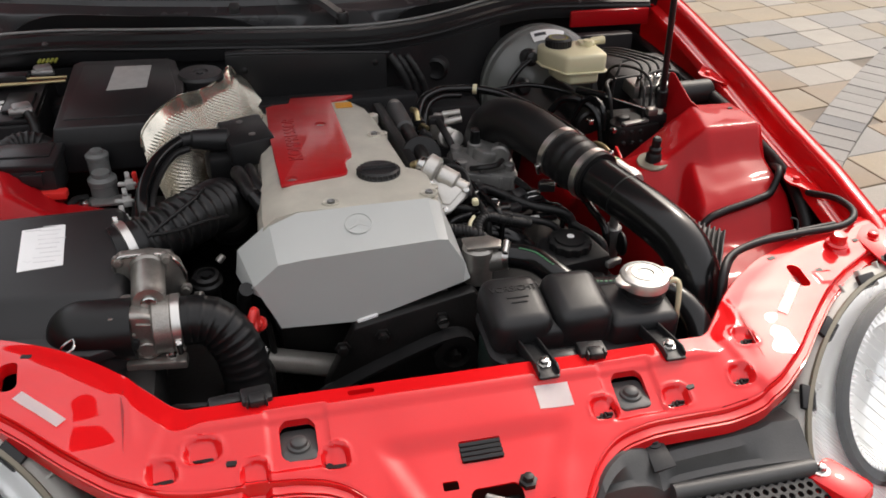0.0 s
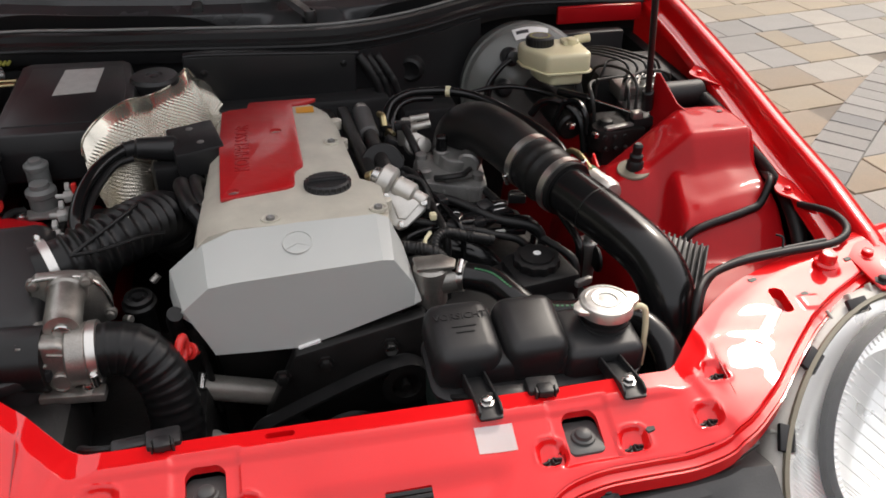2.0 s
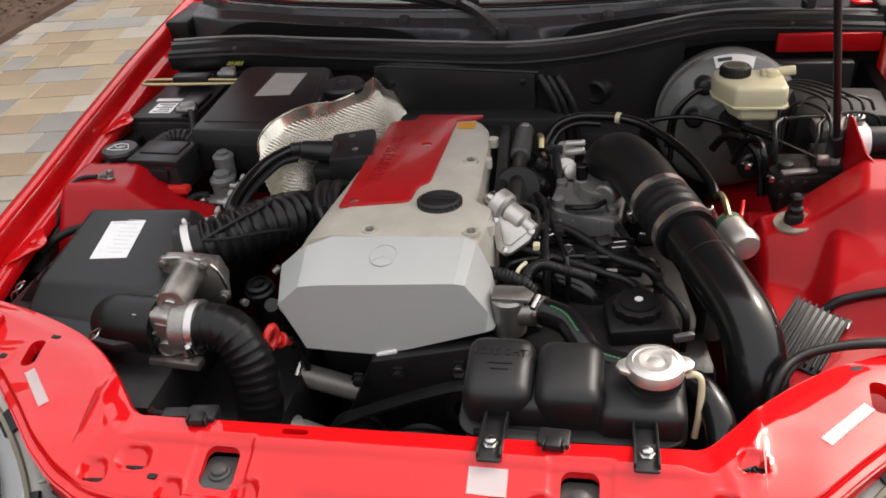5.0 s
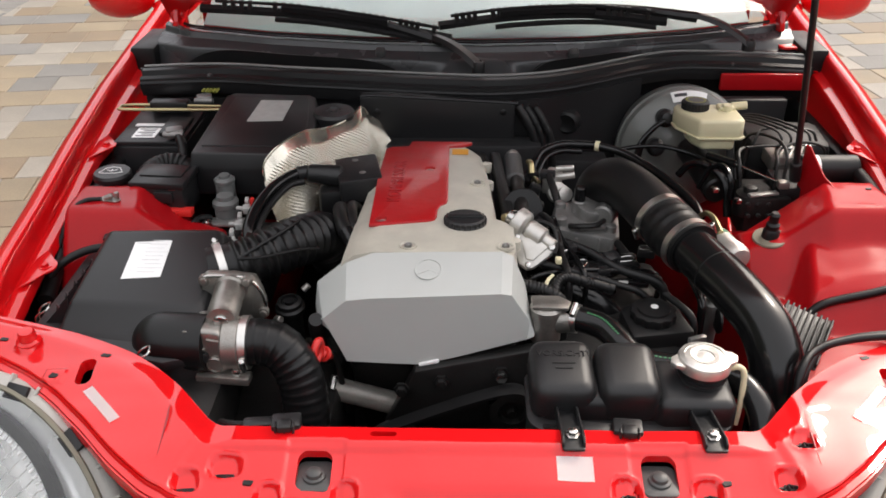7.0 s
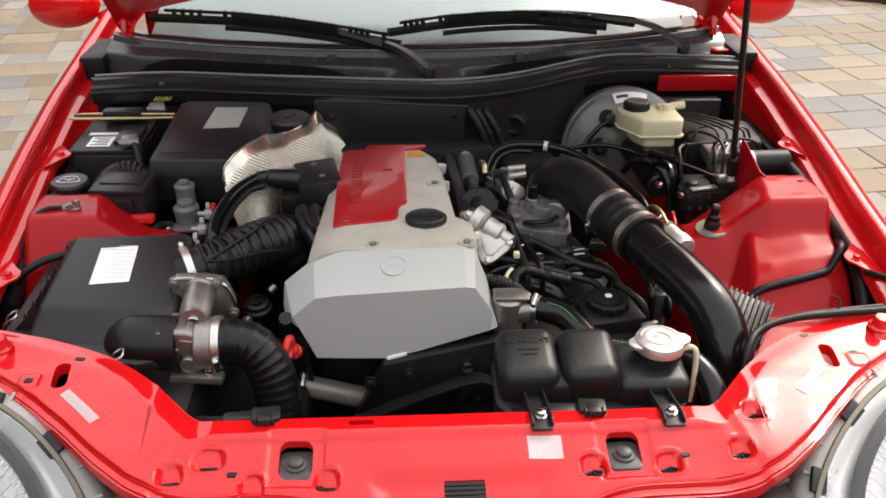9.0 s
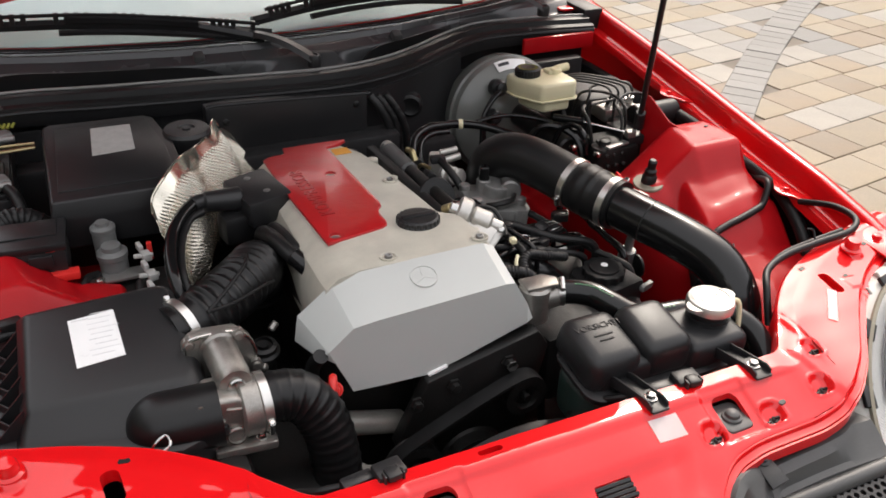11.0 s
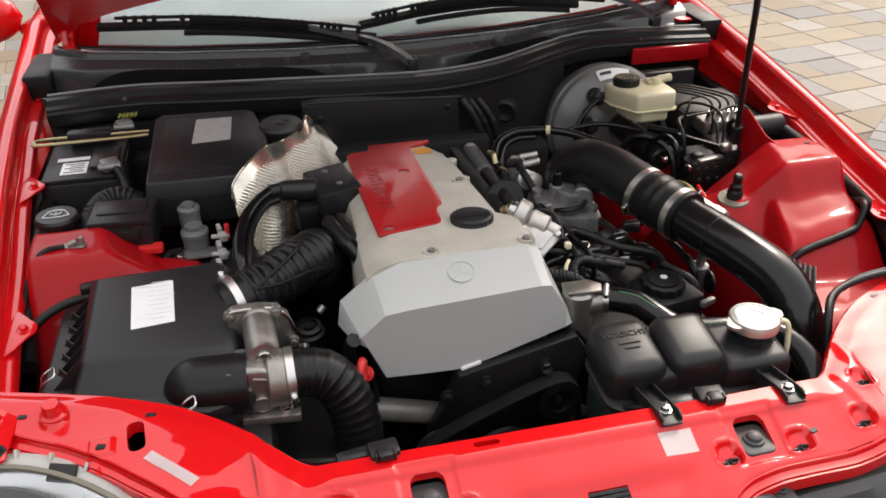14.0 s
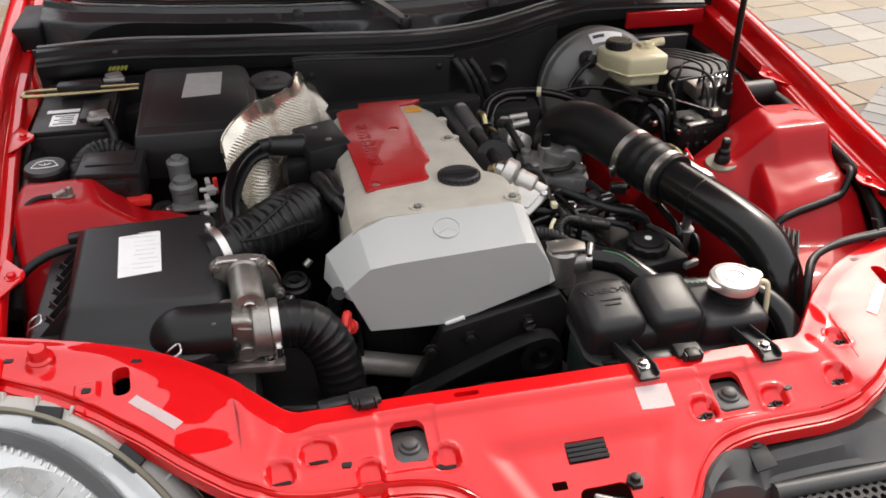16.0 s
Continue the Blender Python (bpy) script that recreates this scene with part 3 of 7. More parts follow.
def wing_smooth(a, y, right):
    return sum(wing_height(a + p * 0.003, y + q * 0.003, right) for p in (-2, -1, 0, 1, 2) for q in (-2, -1, 0, 1, 2)) / 25


for s in (-1, 1):
    def wing(u, v):
        y = 0.13 + 1.03 * v
        a = 0.395 + (wing_edge(y) - 0.395) * u
        return Vector((s * a, y, wing_smooth(a, y, s > 0)))
    part("inner_wing", shell(70, 120, wing, 0.002), RED_SHADED, car, "glossy red inner wing with the strut tower", 50)
bm = bmesh.new()
add_prism(bm, turn((0.700, 0.665, 0.7445)), rounded(0, 0, 0.010, 0.006, 0.003), 0, 0.002, 0)
part("drain_hole", bm, INK, car, "small dark hole in the strut tower")

# upright fin behind the tower on one side
bm = bmesh.new()
add_prism(bm, Matrix(((0.25, 0, 1, 0.617), (-0.97, 0, 0.2, 0.77), (0, 1, 0, 0.70), (0, 0, 0, 1))), [(0, -0.06), (0.10, -0.06), (0.10, 0.045), (0.07, 0.050), (0.012, 0.088), (0, 0.085)], -0.002, 0.002, 0.0015)
part("tower_fin", bm, RED_SHADED, car, "upright red gusset behind the strut tower")

# bulkhead, floor of the bay and outer sides
part("bulkhead", box((0, 1.175, 0.50), (1.44, 0.03, 0.46), 0.006), DUSTY, car, "dark bulkhead behind the engine")
part("bulkhead", box((0.30, 1.290, 0.690), (1.00, 0.012, 0.20), 0.004), DUSTY, car, "dark upper bulkhead under the scuttle")
part("bulkhead", box((0.672, 1.208, 0.757), (0.205, 0.012, 0.040), 0.004), RED_SHADED, car, "red corner of the bulkhead")
bm = bmesh.new()
add_box(bm, turn((0, 0.58, 0.26)), (1.20, 1.30, 0.03), 0.005)
part("undertray", bm, DARK, car, "dark oily tray under the engine")
part("radiator", box((0, -0.012, 0.47), (0.66, 0.04, 0.38), 0.006), DARK, car, "dark radiator under the front panel")

# cowl: rubber seal beam, scuttle panel, windscreen
seal_top = [(-0.765, 1.150, 0.800), (-0.66, 1.163, 0.801), (-0.56, 1.164, 0.801), (-0.42, 1.124, 0.807), (-0.266, 1.096, 0.810), (-0.12, 1.074, 0.811), (0.015, 1.062, 0.811), (0.11, 1.074, 0.811), (0.189, 1.100, 0.811), (0.27, 1.146, 0.810), (0.337, 1.190, 0.809), (0.41, 1.232, 0.808), (0.488, 1.257, 0.807), (0.63, 1.262, 0.803), (0.778, 1.246, 0.801)]
seal_line = spline(seal_top, 6)
seal_y = curve_at([(p.x, p.y) for p in seal_line])
bm = bmesh.new()
profile = [(-0.030, -0.052), (-0.038, -0.030), (-0.034, -0.012), (-0.024, -0.008), (-0.020, -0.014), (-0.014, -0.013), (-0.010, 0.000), (0.002, 0.003), (0.012, 0.000), (0.016, -0.010), (0.014, -0.050)]
add_loft(bm, [[(p.x, p.y + dy, p.z + dz) for dy, dz in profile] for p in seal_line])
cowl_seal = part("cowl_seal", bm, SEAL, car, "long black rubber seal beam along the scuttle", 45)
# sun highlight along the seal's edge, put in as a paler colour
part("seal_lip", tube([p + Vector((0, 0.011, 0.0045)) for p in seal_line], 0.0030, 8, 1, False), LIP_GLINT, cowl_seal, "thin seal edge paled to stand for its sun glint")
part("seal_bead", tube([p + Vector((0, -0.034, -0.022)) for p in seal_line], 0.0055, 8, 1, False), SEAL, cowl_seal, "rolled lower bead of the seal")
for x in (-0.61, -0.30, -0.12, 0.10, 0.36, 0.60):
    y = seal_y(x)
    part("seal_clip", lathe(turn((x, y - 0.029, 0.790), 20), [(0.006, 0), (0.006, 0.0025), (0.003, 0.004)], 10), GREYRUB, cowl_seal)
screen_foot = curve_at([(-0.85, 1.46), (-0.70, 1.325), (-0.50, 1.262), (-0.25, 1.218), (0, 1.205), (0.25, 1.225), (0.50, 1.285), (0.70, 1.365), (0.85, 1.47)])


def scuttle(u, v):
    x = -0.775 + 1.55 * u
    y0, y1 = seal_y(x) + 0.010, screen_foot(x) + 0.004
    well = step(-0.06, -0.16, x) + step(0.07, 0.13, x) * (1 - step(0.34, 0.44, x))
    z = 0.800 + 0.020 * step(0.30, 0.60, v) + 0.016 * step(0.5, 0.9, v) - 0.007 * step(0.78, 0.81, v) + 0.014 * step(0.86, 0.89, v)
    z -= 0.100 * well * step(0.0, 0.04, v) * (1 - step(0.46, 0.56, v))
    return Vector((x, y0 + (y1 - y0) * v, z))


part("scuttle_panel", shell(110, 60, scuttle, 0.003), COWL, car, "dusty black scuttle panel greyed for sky sheen under the windscreen", 50)
# dark upright strip ahead of the back wall of each scuttle well
for x0, x1 in ((-0.700, -0.150), (0.110, 0.400)):
    part("well_strip", shell(30, 6, lambda u, v: Vector((x0 + (x1 - x0) * u, seal_y(x0 + (x1 - x0) * u) * 0.55 + 0.45 * screen_foot(x0 + (x1 - x0) * u), 0.745 + (0.081 - 0.05 * (2 * u - 1) ** 6) * v)), 0.003), RUBBER, car, "dark upright strip across the scuttle well", 50)
for s in (-1, 1):
    part("scuttle_end", box((s * 0.800, 1.335, 0.785), (0.060, 0.170, 0.070), 0.008), RUBBER, car, "black filler at the end of the scuttle")
for x in (-0.222, 0.221):
    bm = bmesh.new()
    add_box(bm, turn((x, 1.187, 0.824), 20), (0.022, 0.024, 0.032), 0.005)
    part("washer_jet", bm, GREYRUB, car, "small black washer jet")


def screen(u, v):
    x = (-0.72 + 1.44 * u) * (1 - 0.10 * v)
    return Vector((x, screen_foot(x) + 0.82 * v, 0.849 + 0.42 * v))


windscreen = part("windscreen", shell(40, 16, screen, 0.004), GLASS, car, "clear raked windscreen glass")
windscreen.visible_shadow = False
part("screen_border", shell(60, 2, lambda u, v: screen(u, 0.007 * v) + Vector((0, -0.002, 0.003)), 0.002), BLACK, car, "black glazing strip at the foot of the windscreen")
part("sunshade", shell(40, 8, lambda u, v: screen(0.03 + 0.94 * u, 0.035 + 0.94 * v) + Vector((0, 0.012, -0.018)), 0.003), SHADE, car, "pale folded sunshade behind the windscreen")
part("dashboard", shell(40, 4, lambda u, v: screen(u, 0.0 + 0.04 * v) + Vector((0, 0.02 * v, -0.03)), 0.004), TRIM, car, "grey dashboard top behind the glass")
# body behind the screen: doors, tail and roof line as one closed shape
bm = bmesh.new()
rings = []
for y, w, h, r in ((1.95, 0.855, 0.86, 0.06), (2.4, 0.858, 0.87, 0.07), (2.9, 0.85, 0.88, 0.08), (3.3, 0.80, 0.86, 0.10), (3.45, 0.72, 0.80, 0.12), (3.52, 0.62, 0.72, 0.12), (3.55, 0.45, 0.60, 0.10), (3.555, 0.20, 0.45, 0.06)):
    rings.append([(px, y, pz) for px, pz in [(x, z + (0.22 + h) / 2) for x, z in rounded(0, 0, 2 * w, h - 0.22, r)]])
add_loft(bm, rings)
part("rear_body", bm, RED, car, "red doors and tail of the car")
for s in (-1, 1):
    bm = bmesh.new()
    add_tube(bm, [(s * 0.76, 1.50, 0.865), (s * 0.70, 1.85, 1.06), (s * 0.64, 2.16, 1.26)], 0.026, 12)
    part("screen_pillar", bm, RED, car, "red windscreen pillar")
    bm = bmesh.new()
    rings = []
    for k in range(13):
        a = k / 12
        r = max(0.004, math.sqrt(max(0.0, 1 - (2 * a - 1) ** 2)))
        rings.append([(s * (0.89 + 0.21 * a), 1.67 + 0.05 * math.cos(t) * r + 0.02 * a, 0.845 + 0.065 * math.sin(t) * r - 0.01 * a) for t in [2 * math.pi * j / 20 for j in range(20)]])
    add_loft(bm, rings)
    add_box(bm, turn((s * 0.875, 1.69, 0.815), 0, s * 25), (0.07, 0.05, 0.03), 0.01)
    part("door_mirror", bm, RED, car, "red door mirror", 50)

# wheels
for s in (-1, 1):
    for y in (0.62, 2.95):
        wheel = part("wheel", lathe(turn((s * 0.76, y, 0.29), 0, 90), [(0.060, -0.05), (0.070, -0.05), (0.070, 0.05), (0.060, 0.05)], 24), DARK, car)
        part("tyre", lathe(turn((s * 0.76, y, 0.29), 0, 90), [(0.20, -0.085), (0.262, -0.09), (0.284, -0.075), (0.29, -0.04), (0.29, 0.04), (0.284, 0.075), (0.262, 0.09), (0.20, 0.085), (0.20, -0.085)], 48), RUBBER, wheel, "black rubber tyre", 40)
        part("rim", lathe(turn((s * 0.76, y, 0.29), 0, 90), [(0.202, -0.086), (0.195, -0.070), (0.10, -0.045), (0.03, -0.055), (0.03, 0.055), (0.10, 0.045), (0.195, 0.070), (0.202, 0.086)], 48), SILVER, wheel, "silver-grey alloy rim", 40)

# bonnet, hinged at the scuttle and propped open
HINGE_Y, HINGE_Z, OPEN = 1.405, 0.875, radians(46)


def bonnet_point(x, d, lift):
    """d: metres forward from the hinge line along the closed bonnet."""
    return Vector((x, HINGE_Y - d * math.cos(OPEN) - lift * math.sin(OPEN), HINGE_Z + d * math.sin(OPEN) - lift * math.cos(OPEN)))


def bonnet(u, v):
    x = -0.775 + 1.55 * u
    a = abs(x) / 0.775
    start = 0.150 - 0.175 * a ** 2
    d = start + (1.12 - 0.10 * a * a - start) * v
    x *= 1 - 0.12 * v * v
    lift = 0.035 * step(0.9, 1.0, a) + 0.02 * step(0.95, 1.0, v)
    return bonnet_point(x, d, lift - 0.03)


bonnet_ob = part("bonnet", shell(48, 30, bonnet, 0.018), RED, car, "raised red bonnet seen from underneath", 50)
for s in (-1, 1):
    bm = bmesh.new()
    add_box(bm, turn((s * 0.745, 1.395, 0.845), -20), (0.014, 0.075, 0.05), 0.004)
    add_rod(bm, (s * 0.730, 1.39, 0.862), (s * 0.762, 1.39, 0.862), 0.010)
    part("bonnet_hinge", bm, RED, bonnet_ob, "dark red bonnet hinge")
    bm = bmesh.new()
    add_prism(bm, turn((s * 0.755, 1.315, 0.808)), rounded(0, 0, 0.05, 0.03, 0.012), -0.003, 0.003, 0.001)
    part("hinge_foot", bm, RED, car, "red hinge foot beside the scuttle")

# unseen mat, added so bright metal below doesn't mirror the red bonnet
part("unseen_mat", shell(24, 20, lambda u, v: bonnet(0.14 + 0.72 * u, 0.10 + 0.82 * v) + Vector((0, 0.004, -0.022)), 0.006), FELT, bonnet_ob, "unseen grey mat added under the bonnet to calm reflections", 50)

# headlamps
def headlamp(s):
    c = Vector((s * 0.615, 0.001, 0.606))
    out = Vector((s * 0.717, 0.629, 0.300)).normalized()
    nrm = Vector((s * 0.186, -0.587, 0.788))
    nrm = (nrm - out * nrm.dot(out)).normalized()
    up = nrm.cross(out) * (1 if s < 0 else -1)
    if up.z < 0:
        up = -up

    def rim(k, scale, grow, forth, n=64):
        t = 2 * math.pi * k / n
        return c + out * (math.cos(t) * (0.222 * scale + grow)) + up * (math.sin(t) * (0.125 * scale + grow)) + nrm * forth
    frame_m = Matrix((out, up, nrm)).transposed().to_4x4()

    def hoop(profile, n=64, caps=False):
        bm = bmesh.new()
        add_loft(bm, [[rim(k, q, g, f, n) for k in range(n)] for q, g, f in profile], True, caps)
        return bm
    c2 = c + out * 0.030

    def inner_hoop(profile, n=72, axes=(0.174, 0.097)):
        bm = bmesh.new()
        add_loft(bm, [[c2 + out * (math.cos(2 * math.pi * k / n) * (axes[0] * q + g)) + up * (math.sin(2 * math.pi * k / n) * (axes[1] * q + g)) + nrm * f for k in range(n)] for q, g, f in profile], True, False)
        return bm
    lamp = part("headlamp", hoop(((1, -0.06, -0.116), (1, -0.012, -0.090), (1, 0.000, -0.012), (1, 0.002, 0.003), (1, 0.012, -0.001), (1, 0.021, -0.009), (1, 0.024, -0.022), (1, 0.021, -0.060), (1, -0.01, -0.095), (1, -0.06, -0.12), (1, -0.06, -0.116)), 64), HOUSING, car, "headlamp with pale grey housing and clear glass")
    part("gasket", hoop(((1, 0.001, 0.000), (1, 0.006, 0.003), (1, 0.006, 0.008), (1, 0.001, 0.010), (1, -0.002, 0.006))), GASKET, lamp, "tan lens gasket")
    for t in range(20, 170, 12):
        bm = bmesh.new()
        a = radians(t)
        p = c + out * (math.cos(a) * 0.237) + up * (math.sin(a) * 0.140) - nrm * 0.006
        add_box(bm, Matrix.Translation(p) @ frame_m @ Euler((0, 0, a)).to_matrix().to_4x4(), (0.020, 0.004, 0.010), 0.001, 1)
        part("housing_rib", bm, HOUSING, lamp)
    bm = hoop([(q, 0, 0.006 + 0.034 * (1 - q * q)) for q in (0.99, 0.9, 0.75, 0.55, 0.35, 0.15, 0.02)])
    bmesh.ops.recalc_face_normals(bm, faces=bm.faces[:])
    bmesh.ops.solidify(bm, geom=bm.faces[:], thickness=0.002)
    lens = part("lens", bm, GLASS, lamp, "clear curved headlamp glass")
    lens.visible_shadow = False
    part("bezel", inner_hoop(((1, 0, 0.000), (1, -0.003, 0.010), (1, -0.017, 0.008), (1, -0.021, -0.002), (1, -0.018, -0.006), (1, -0.003, -0.004), (1, 0, 0.000))), RUBBER, lamp, "thick black oval ring behind the glass")
    bm = hoop([(q, 0, -0.004 - 0.004 * (q < 0.9)) for q in (0.985, 0.92, 0.85, 0.78, 0.69, 0.6)])
    for k in range(26):
        x = -0.205 + 0.0045 * k
        h = 0.120 * math.sqrt(max(0.0, 1 - (x / 0.218) ** 2))
        add_box(bm, Matrix.Translation(c + out * x - nrm * 0.0055) @ frame_m, (0.0012, 2 * h, 0.0016), 0.0004, 1)
    part("side_reflector", bm, REFLECTOR, lamp, "bright ribbed side reflector")
    bm = inner_hoop([(q, -0.018 * q, -0.002 - 0.05 * (1 - q ** 2)) for q in (1.0, 0.85, 0.7, 0.5, 0.3, 0.01)])
    for k in range(90):
        t = 2 * math.pi * k / 90
        p = c2 + out * (math.cos(t) * 0.151) + up * (math.sin(t) * 0.0735) + nrm * 0.004
        add_box(bm, Matrix.Translation(p) @ frame_m @ Euler((0, 0, t)).to_matrix().to_4x4(), (0.008, 0.0035, 0.004), 0.0008, 1)
    for k in range(-6, 7):
        x = k * 0.018
        h = 0.080 * math.sqrt(max(0.0, 1 - (x / 0.150) ** 2))
        if h > 0.02:
            add_rod(bm, c2 + out * x - up * h - nrm * 0.026, c2 + out * x + up * h - nrm * 0.026, 0.0010, 6)
    part("reflector", bm, REFLECTOR, lamp, "bright main reflector with a toothed rim")
    for t in ((62, 92, 124) if s < 0 else (118, 88, 56)):
        a = radians(t)
        p = c + out * (math.cos(a) * 0.227) + up * (math.sin(a) * 0.130) + nrm * 0.004
        bm = bmesh.new()
        add_box(bm, Matrix.Translation(p) @ frame_m @ Euler((0, 0, a)).to_matrix().to_4x4(), (0.022, 0.034, 0.007), 0.002)
        part("lens_clip", bm, BLACK, lamp, "black lens clip")
    return lamp


for s in (-1, 1):
    headlamp(s)

# black air ducts and grille strip ahead of the panel
for s in (-1, 1):
    bm = bmesh.new()
    rings = []
    for k in range(33):
        x = 0.120 + 0.300 * k / 32
        f = min(front_edge(x), -0.040)
        swell = 0.006 * math.sin(math.pi * min(1.0, max(0.0, (x - 0.225) / 0.19)))
        mouth = 0.022 * math.sqrt(max(0.0, 1 - ((x - 0.165) / 0.045) ** 2)) if x < 0.21 else 0.0
        z = 0.640 + swell + mouth
        lip = -0.096 - 0.012 * (1 - step(0.20, 0.24, x))
        rings.append([(s * x, max(front_edge(x), -0.10) + 0.020, 0.628), (s * x, f - 0.002, z + 0.004), (s * x, f - 0.010, z + 0.006), (s * x, f - 0.022, z), (s * x, lip + 0.010, z - 0.016),
                      (s * x, lip + 0.002, z - 0.019), (s * x, lip, z - 0.026), (s * x, lip - 0.004, z - 0.070), (s * x, f + 0.02, 0.56)])
    add_loft(bm, rings)
    # grey base colour imitates the sky sheen on this black plastic
    duct = part("air_duct", bm, GREYRUB, car, "satin black plastic air duct ahead of the front panel", 30)
    part("duct_rim", tube([(s * (0.225 + 0.19 * k / 12), -0.104, 0.617) for k in range(13)], 0.011, 12, 2), GREYRUB, duct, "rounded rim of the duct")
    bm = bmesh.new()
    add_box(bm, turn((s * 0.322, -0.128, 0.607), 12), (0.190, 0.046, 0.010), 0.003)
    strip = part("grille_strip", bm, BLACK, duct, "black perforated grille strip")
    bm = bmesh.new()
    for j in range(4):
        for k in range(15):
            x = 0.236 + 0.0120 * k + 0.006 * (j % 2)
            add_prism(bm, turn((s * x, -0.113 - 0.0100 * j, 0.610 - 0.0021 * j), 12), [(0.0042 * math.cos(q * 0.7854), 0.0042 * math.sin(q * 0.7854)) for q in range(8)], -0.03, 0.03, 0)
    carve(strip, bm)
    bm = bmesh.new()
    add_prism(bm, turn((s * 0.213, -0.072, 0.654), 14), [(-0.011, 0.026), (0.011, 0.026), (0.016, -0.022), (-0.014, -0.026)], 0, 0.004, 0.001)
    add_lathe(bm, turn((s * 0.213, -0.060, 0.660), 10), [(0.010, -0.004), (0.010, 0.002), (0.006, 0.003), (0.006, 0.006), (0.003, 0.007)], 12)
    part("duct_clip", bm, BLACK, duct, "black bolted bracket")
    bm = bmesh.new()
    add_box(bm, turn((s * 0.388, -0.028, 0.664), 10, 0, s * 25), (0.040, 0.026, 0.007), 0.002)
    add_lathe(bm, turn((s * 0.386, -0.026, 0.667), 10), [(0.009, 0), (0.009, 0.002), (0.006, 0.003), (0.005, 0.006), (0.002, 0.0065)], 10)
    part("duct_clip", bm, BLACK, duct, "black bolted bracket")
    corner = part("bumper_corner", box((s * 0.438, -0.128, 0.594), (0.056, 0.070, 0.05), 0.012, rz=s * 30), RED, car, "red bumper corner")
    part("bolt", lathe(turn((s * 0.420, -0.112, 0.618)), [(0.011, 0), (0.011, 0.002), (0.006, 0.003), (0.0055, 0.009), (0.004, 0.010)], 12), STEEL, corner)
bm = bmesh.new()
rings = []
for k in range(33):
    x = -0.80 + 1.6 * k / 32
    y = -0.34 + 0.32 * (abs(x) / 0.8) ** 2.4
    rings.append([(x, y + 0.08, 0.520), (x, y + 0.02, 0.535), (x, y - 0.02, 0.50), (x, y - 0.03, 0.40), (x, y, 0.22), (x, y + 0.10, 0.22)])
add_loft(bm, rings)
part("front_bumper", bm, RED, car, "red front bumper", 40)


# ---- engine ----
engine = thing("engine", "dark four-cylinder engine with a silver-grey front cover and cream valve cover", "engine", (0, 0.55, 0.28))


def top_z(y):
    return 0.776 - (y - 0.385) * 0.082


bm = bmesh.new()
add_box(bm, turn((-0.075, 0.63, 0.50), 0, -8), (0.25, 0.56, 0.40), 0.02)
add_box(bm, turn((-0.015, 0.345, 0.50)), (0.15, 0.08, 0.28), 0.02)
part("block", bm, DARK, engine, "dark oily engine block")
# valve cover: cross sections along the engine
bm = bmesh.new()
rings = []
for y, l, r in ((0.372, -0.214, 0.050), (0.40, -0.215, 0.056), (0.49, -0.212, 0.057), (0.515, -0.211, 0.030), (0.60, -0.206, 0.026), (0.75, -0.199, 0.018), (0.83, -0.195, 0.008), (0.865, -0.188, -0.008)):
    z = top_z(y)
    rings.append([(l - 0.012, y, z - 0.12), (l - 0.008, y, z - 0.045), (l, y, z - 0.022), (l + 0.018, y, z - 0.007), (l + 0.05, y, z), (r - 0.05, y, z), (r - 0.018, y, z - 0.002), (r - 0.004, y, z - 0.010), (r, y, z - 0.035), (r + 0.004, y, z - 0.12)])
add_loft(bm, rings)
valve_cover = part("valve_cover", bm, CREAM, engine, "cream-grey stained valve cover", 30)
# front cover: slanted top, blunt face, chamfered cheeks
bm = bmesh.new()
back = [(-0.262, 0.385, 0.672), (-0.256, 0.383, 0.716), (-0.207, 0.378, 0.760), (-0.165, 0.374, 0.776), (0.030, 0.372, 0.779), (0.047, 0.371, 0.772), (0.066, 0.370, 0.725), (0.074, 0.372, 0.66)]
face = [(-0.249, 0.318, 0.688), (-0.2365, 0.301, 0.703), (-0.2005, 0.299, 0.736), (-0.165, 0.295, 0.743), (0.026, 0.286, 0.759), (0.041, 0.286, 0.757), (0.070, 0.293, 0.708), (0.078, 0.300, 0.683)]
low = [(-0.2285, 0.299, 0.684), (-0.217, 0.298, 0.658), (-0.2045, 0.296, 0.628), (-0.150, 0.291, 0.629), (-0.094, 0.286, 0.631), (-0.045, 0.284, 0.645), (0.066, 0.283, 0.682), (0.077, 0.287, 0.685)]
ins = [(-0.222, 0.330, 0.684), (-0.210, 0.328, 0.660), (-0.195, 0.324, 0.636), (-0.150, 0.318, 0.634), (-0.094, 0.315, 0.636), (-0.045, 0.315, 0.650), (0.055, 0.315, 0.68), (0.062, 0.320, 0.68)]
add_loft(bm, [back, face, low, ins])
bmesh.ops.recalc_face_normals(bm, faces=bm.faces[:])
bmesh.ops.bevel(bm, geom=[e for e in bm.edges if e.calc_face_angle(0) > 0.34], offset=0.0022, segments=2, profile=0.5, affect="EDGES", clamp_overlap=True)
front_cover = part("front_cover", bm, SILVER, engine, "blunt silver-grey front cover with a round emblem", 16)
em = Matrix.Translation((-0.0805, 0.337, 0.7680)) @ Euler((radians(17), radians(-2.5), 0)).to_matrix().to_4x4()
bm = bmesh.new()
add_lathe(bm, em, [(0.0205, 0), (0.0200, 0.0016), (0.0186, 0.0016), (0.0180, 0.0002), (0.003, 0.0003)], 40)
for k in range(3):
    add_prism(bm, em @ Euler((0, 0, radians(120 * k))).to_matrix().to_4x4(), [(-0.0026, 0), (0.0026, 0), (0.0005, 0.0185), (-0.0005, 0.0185)], 0.0002, 0.0014, 0)
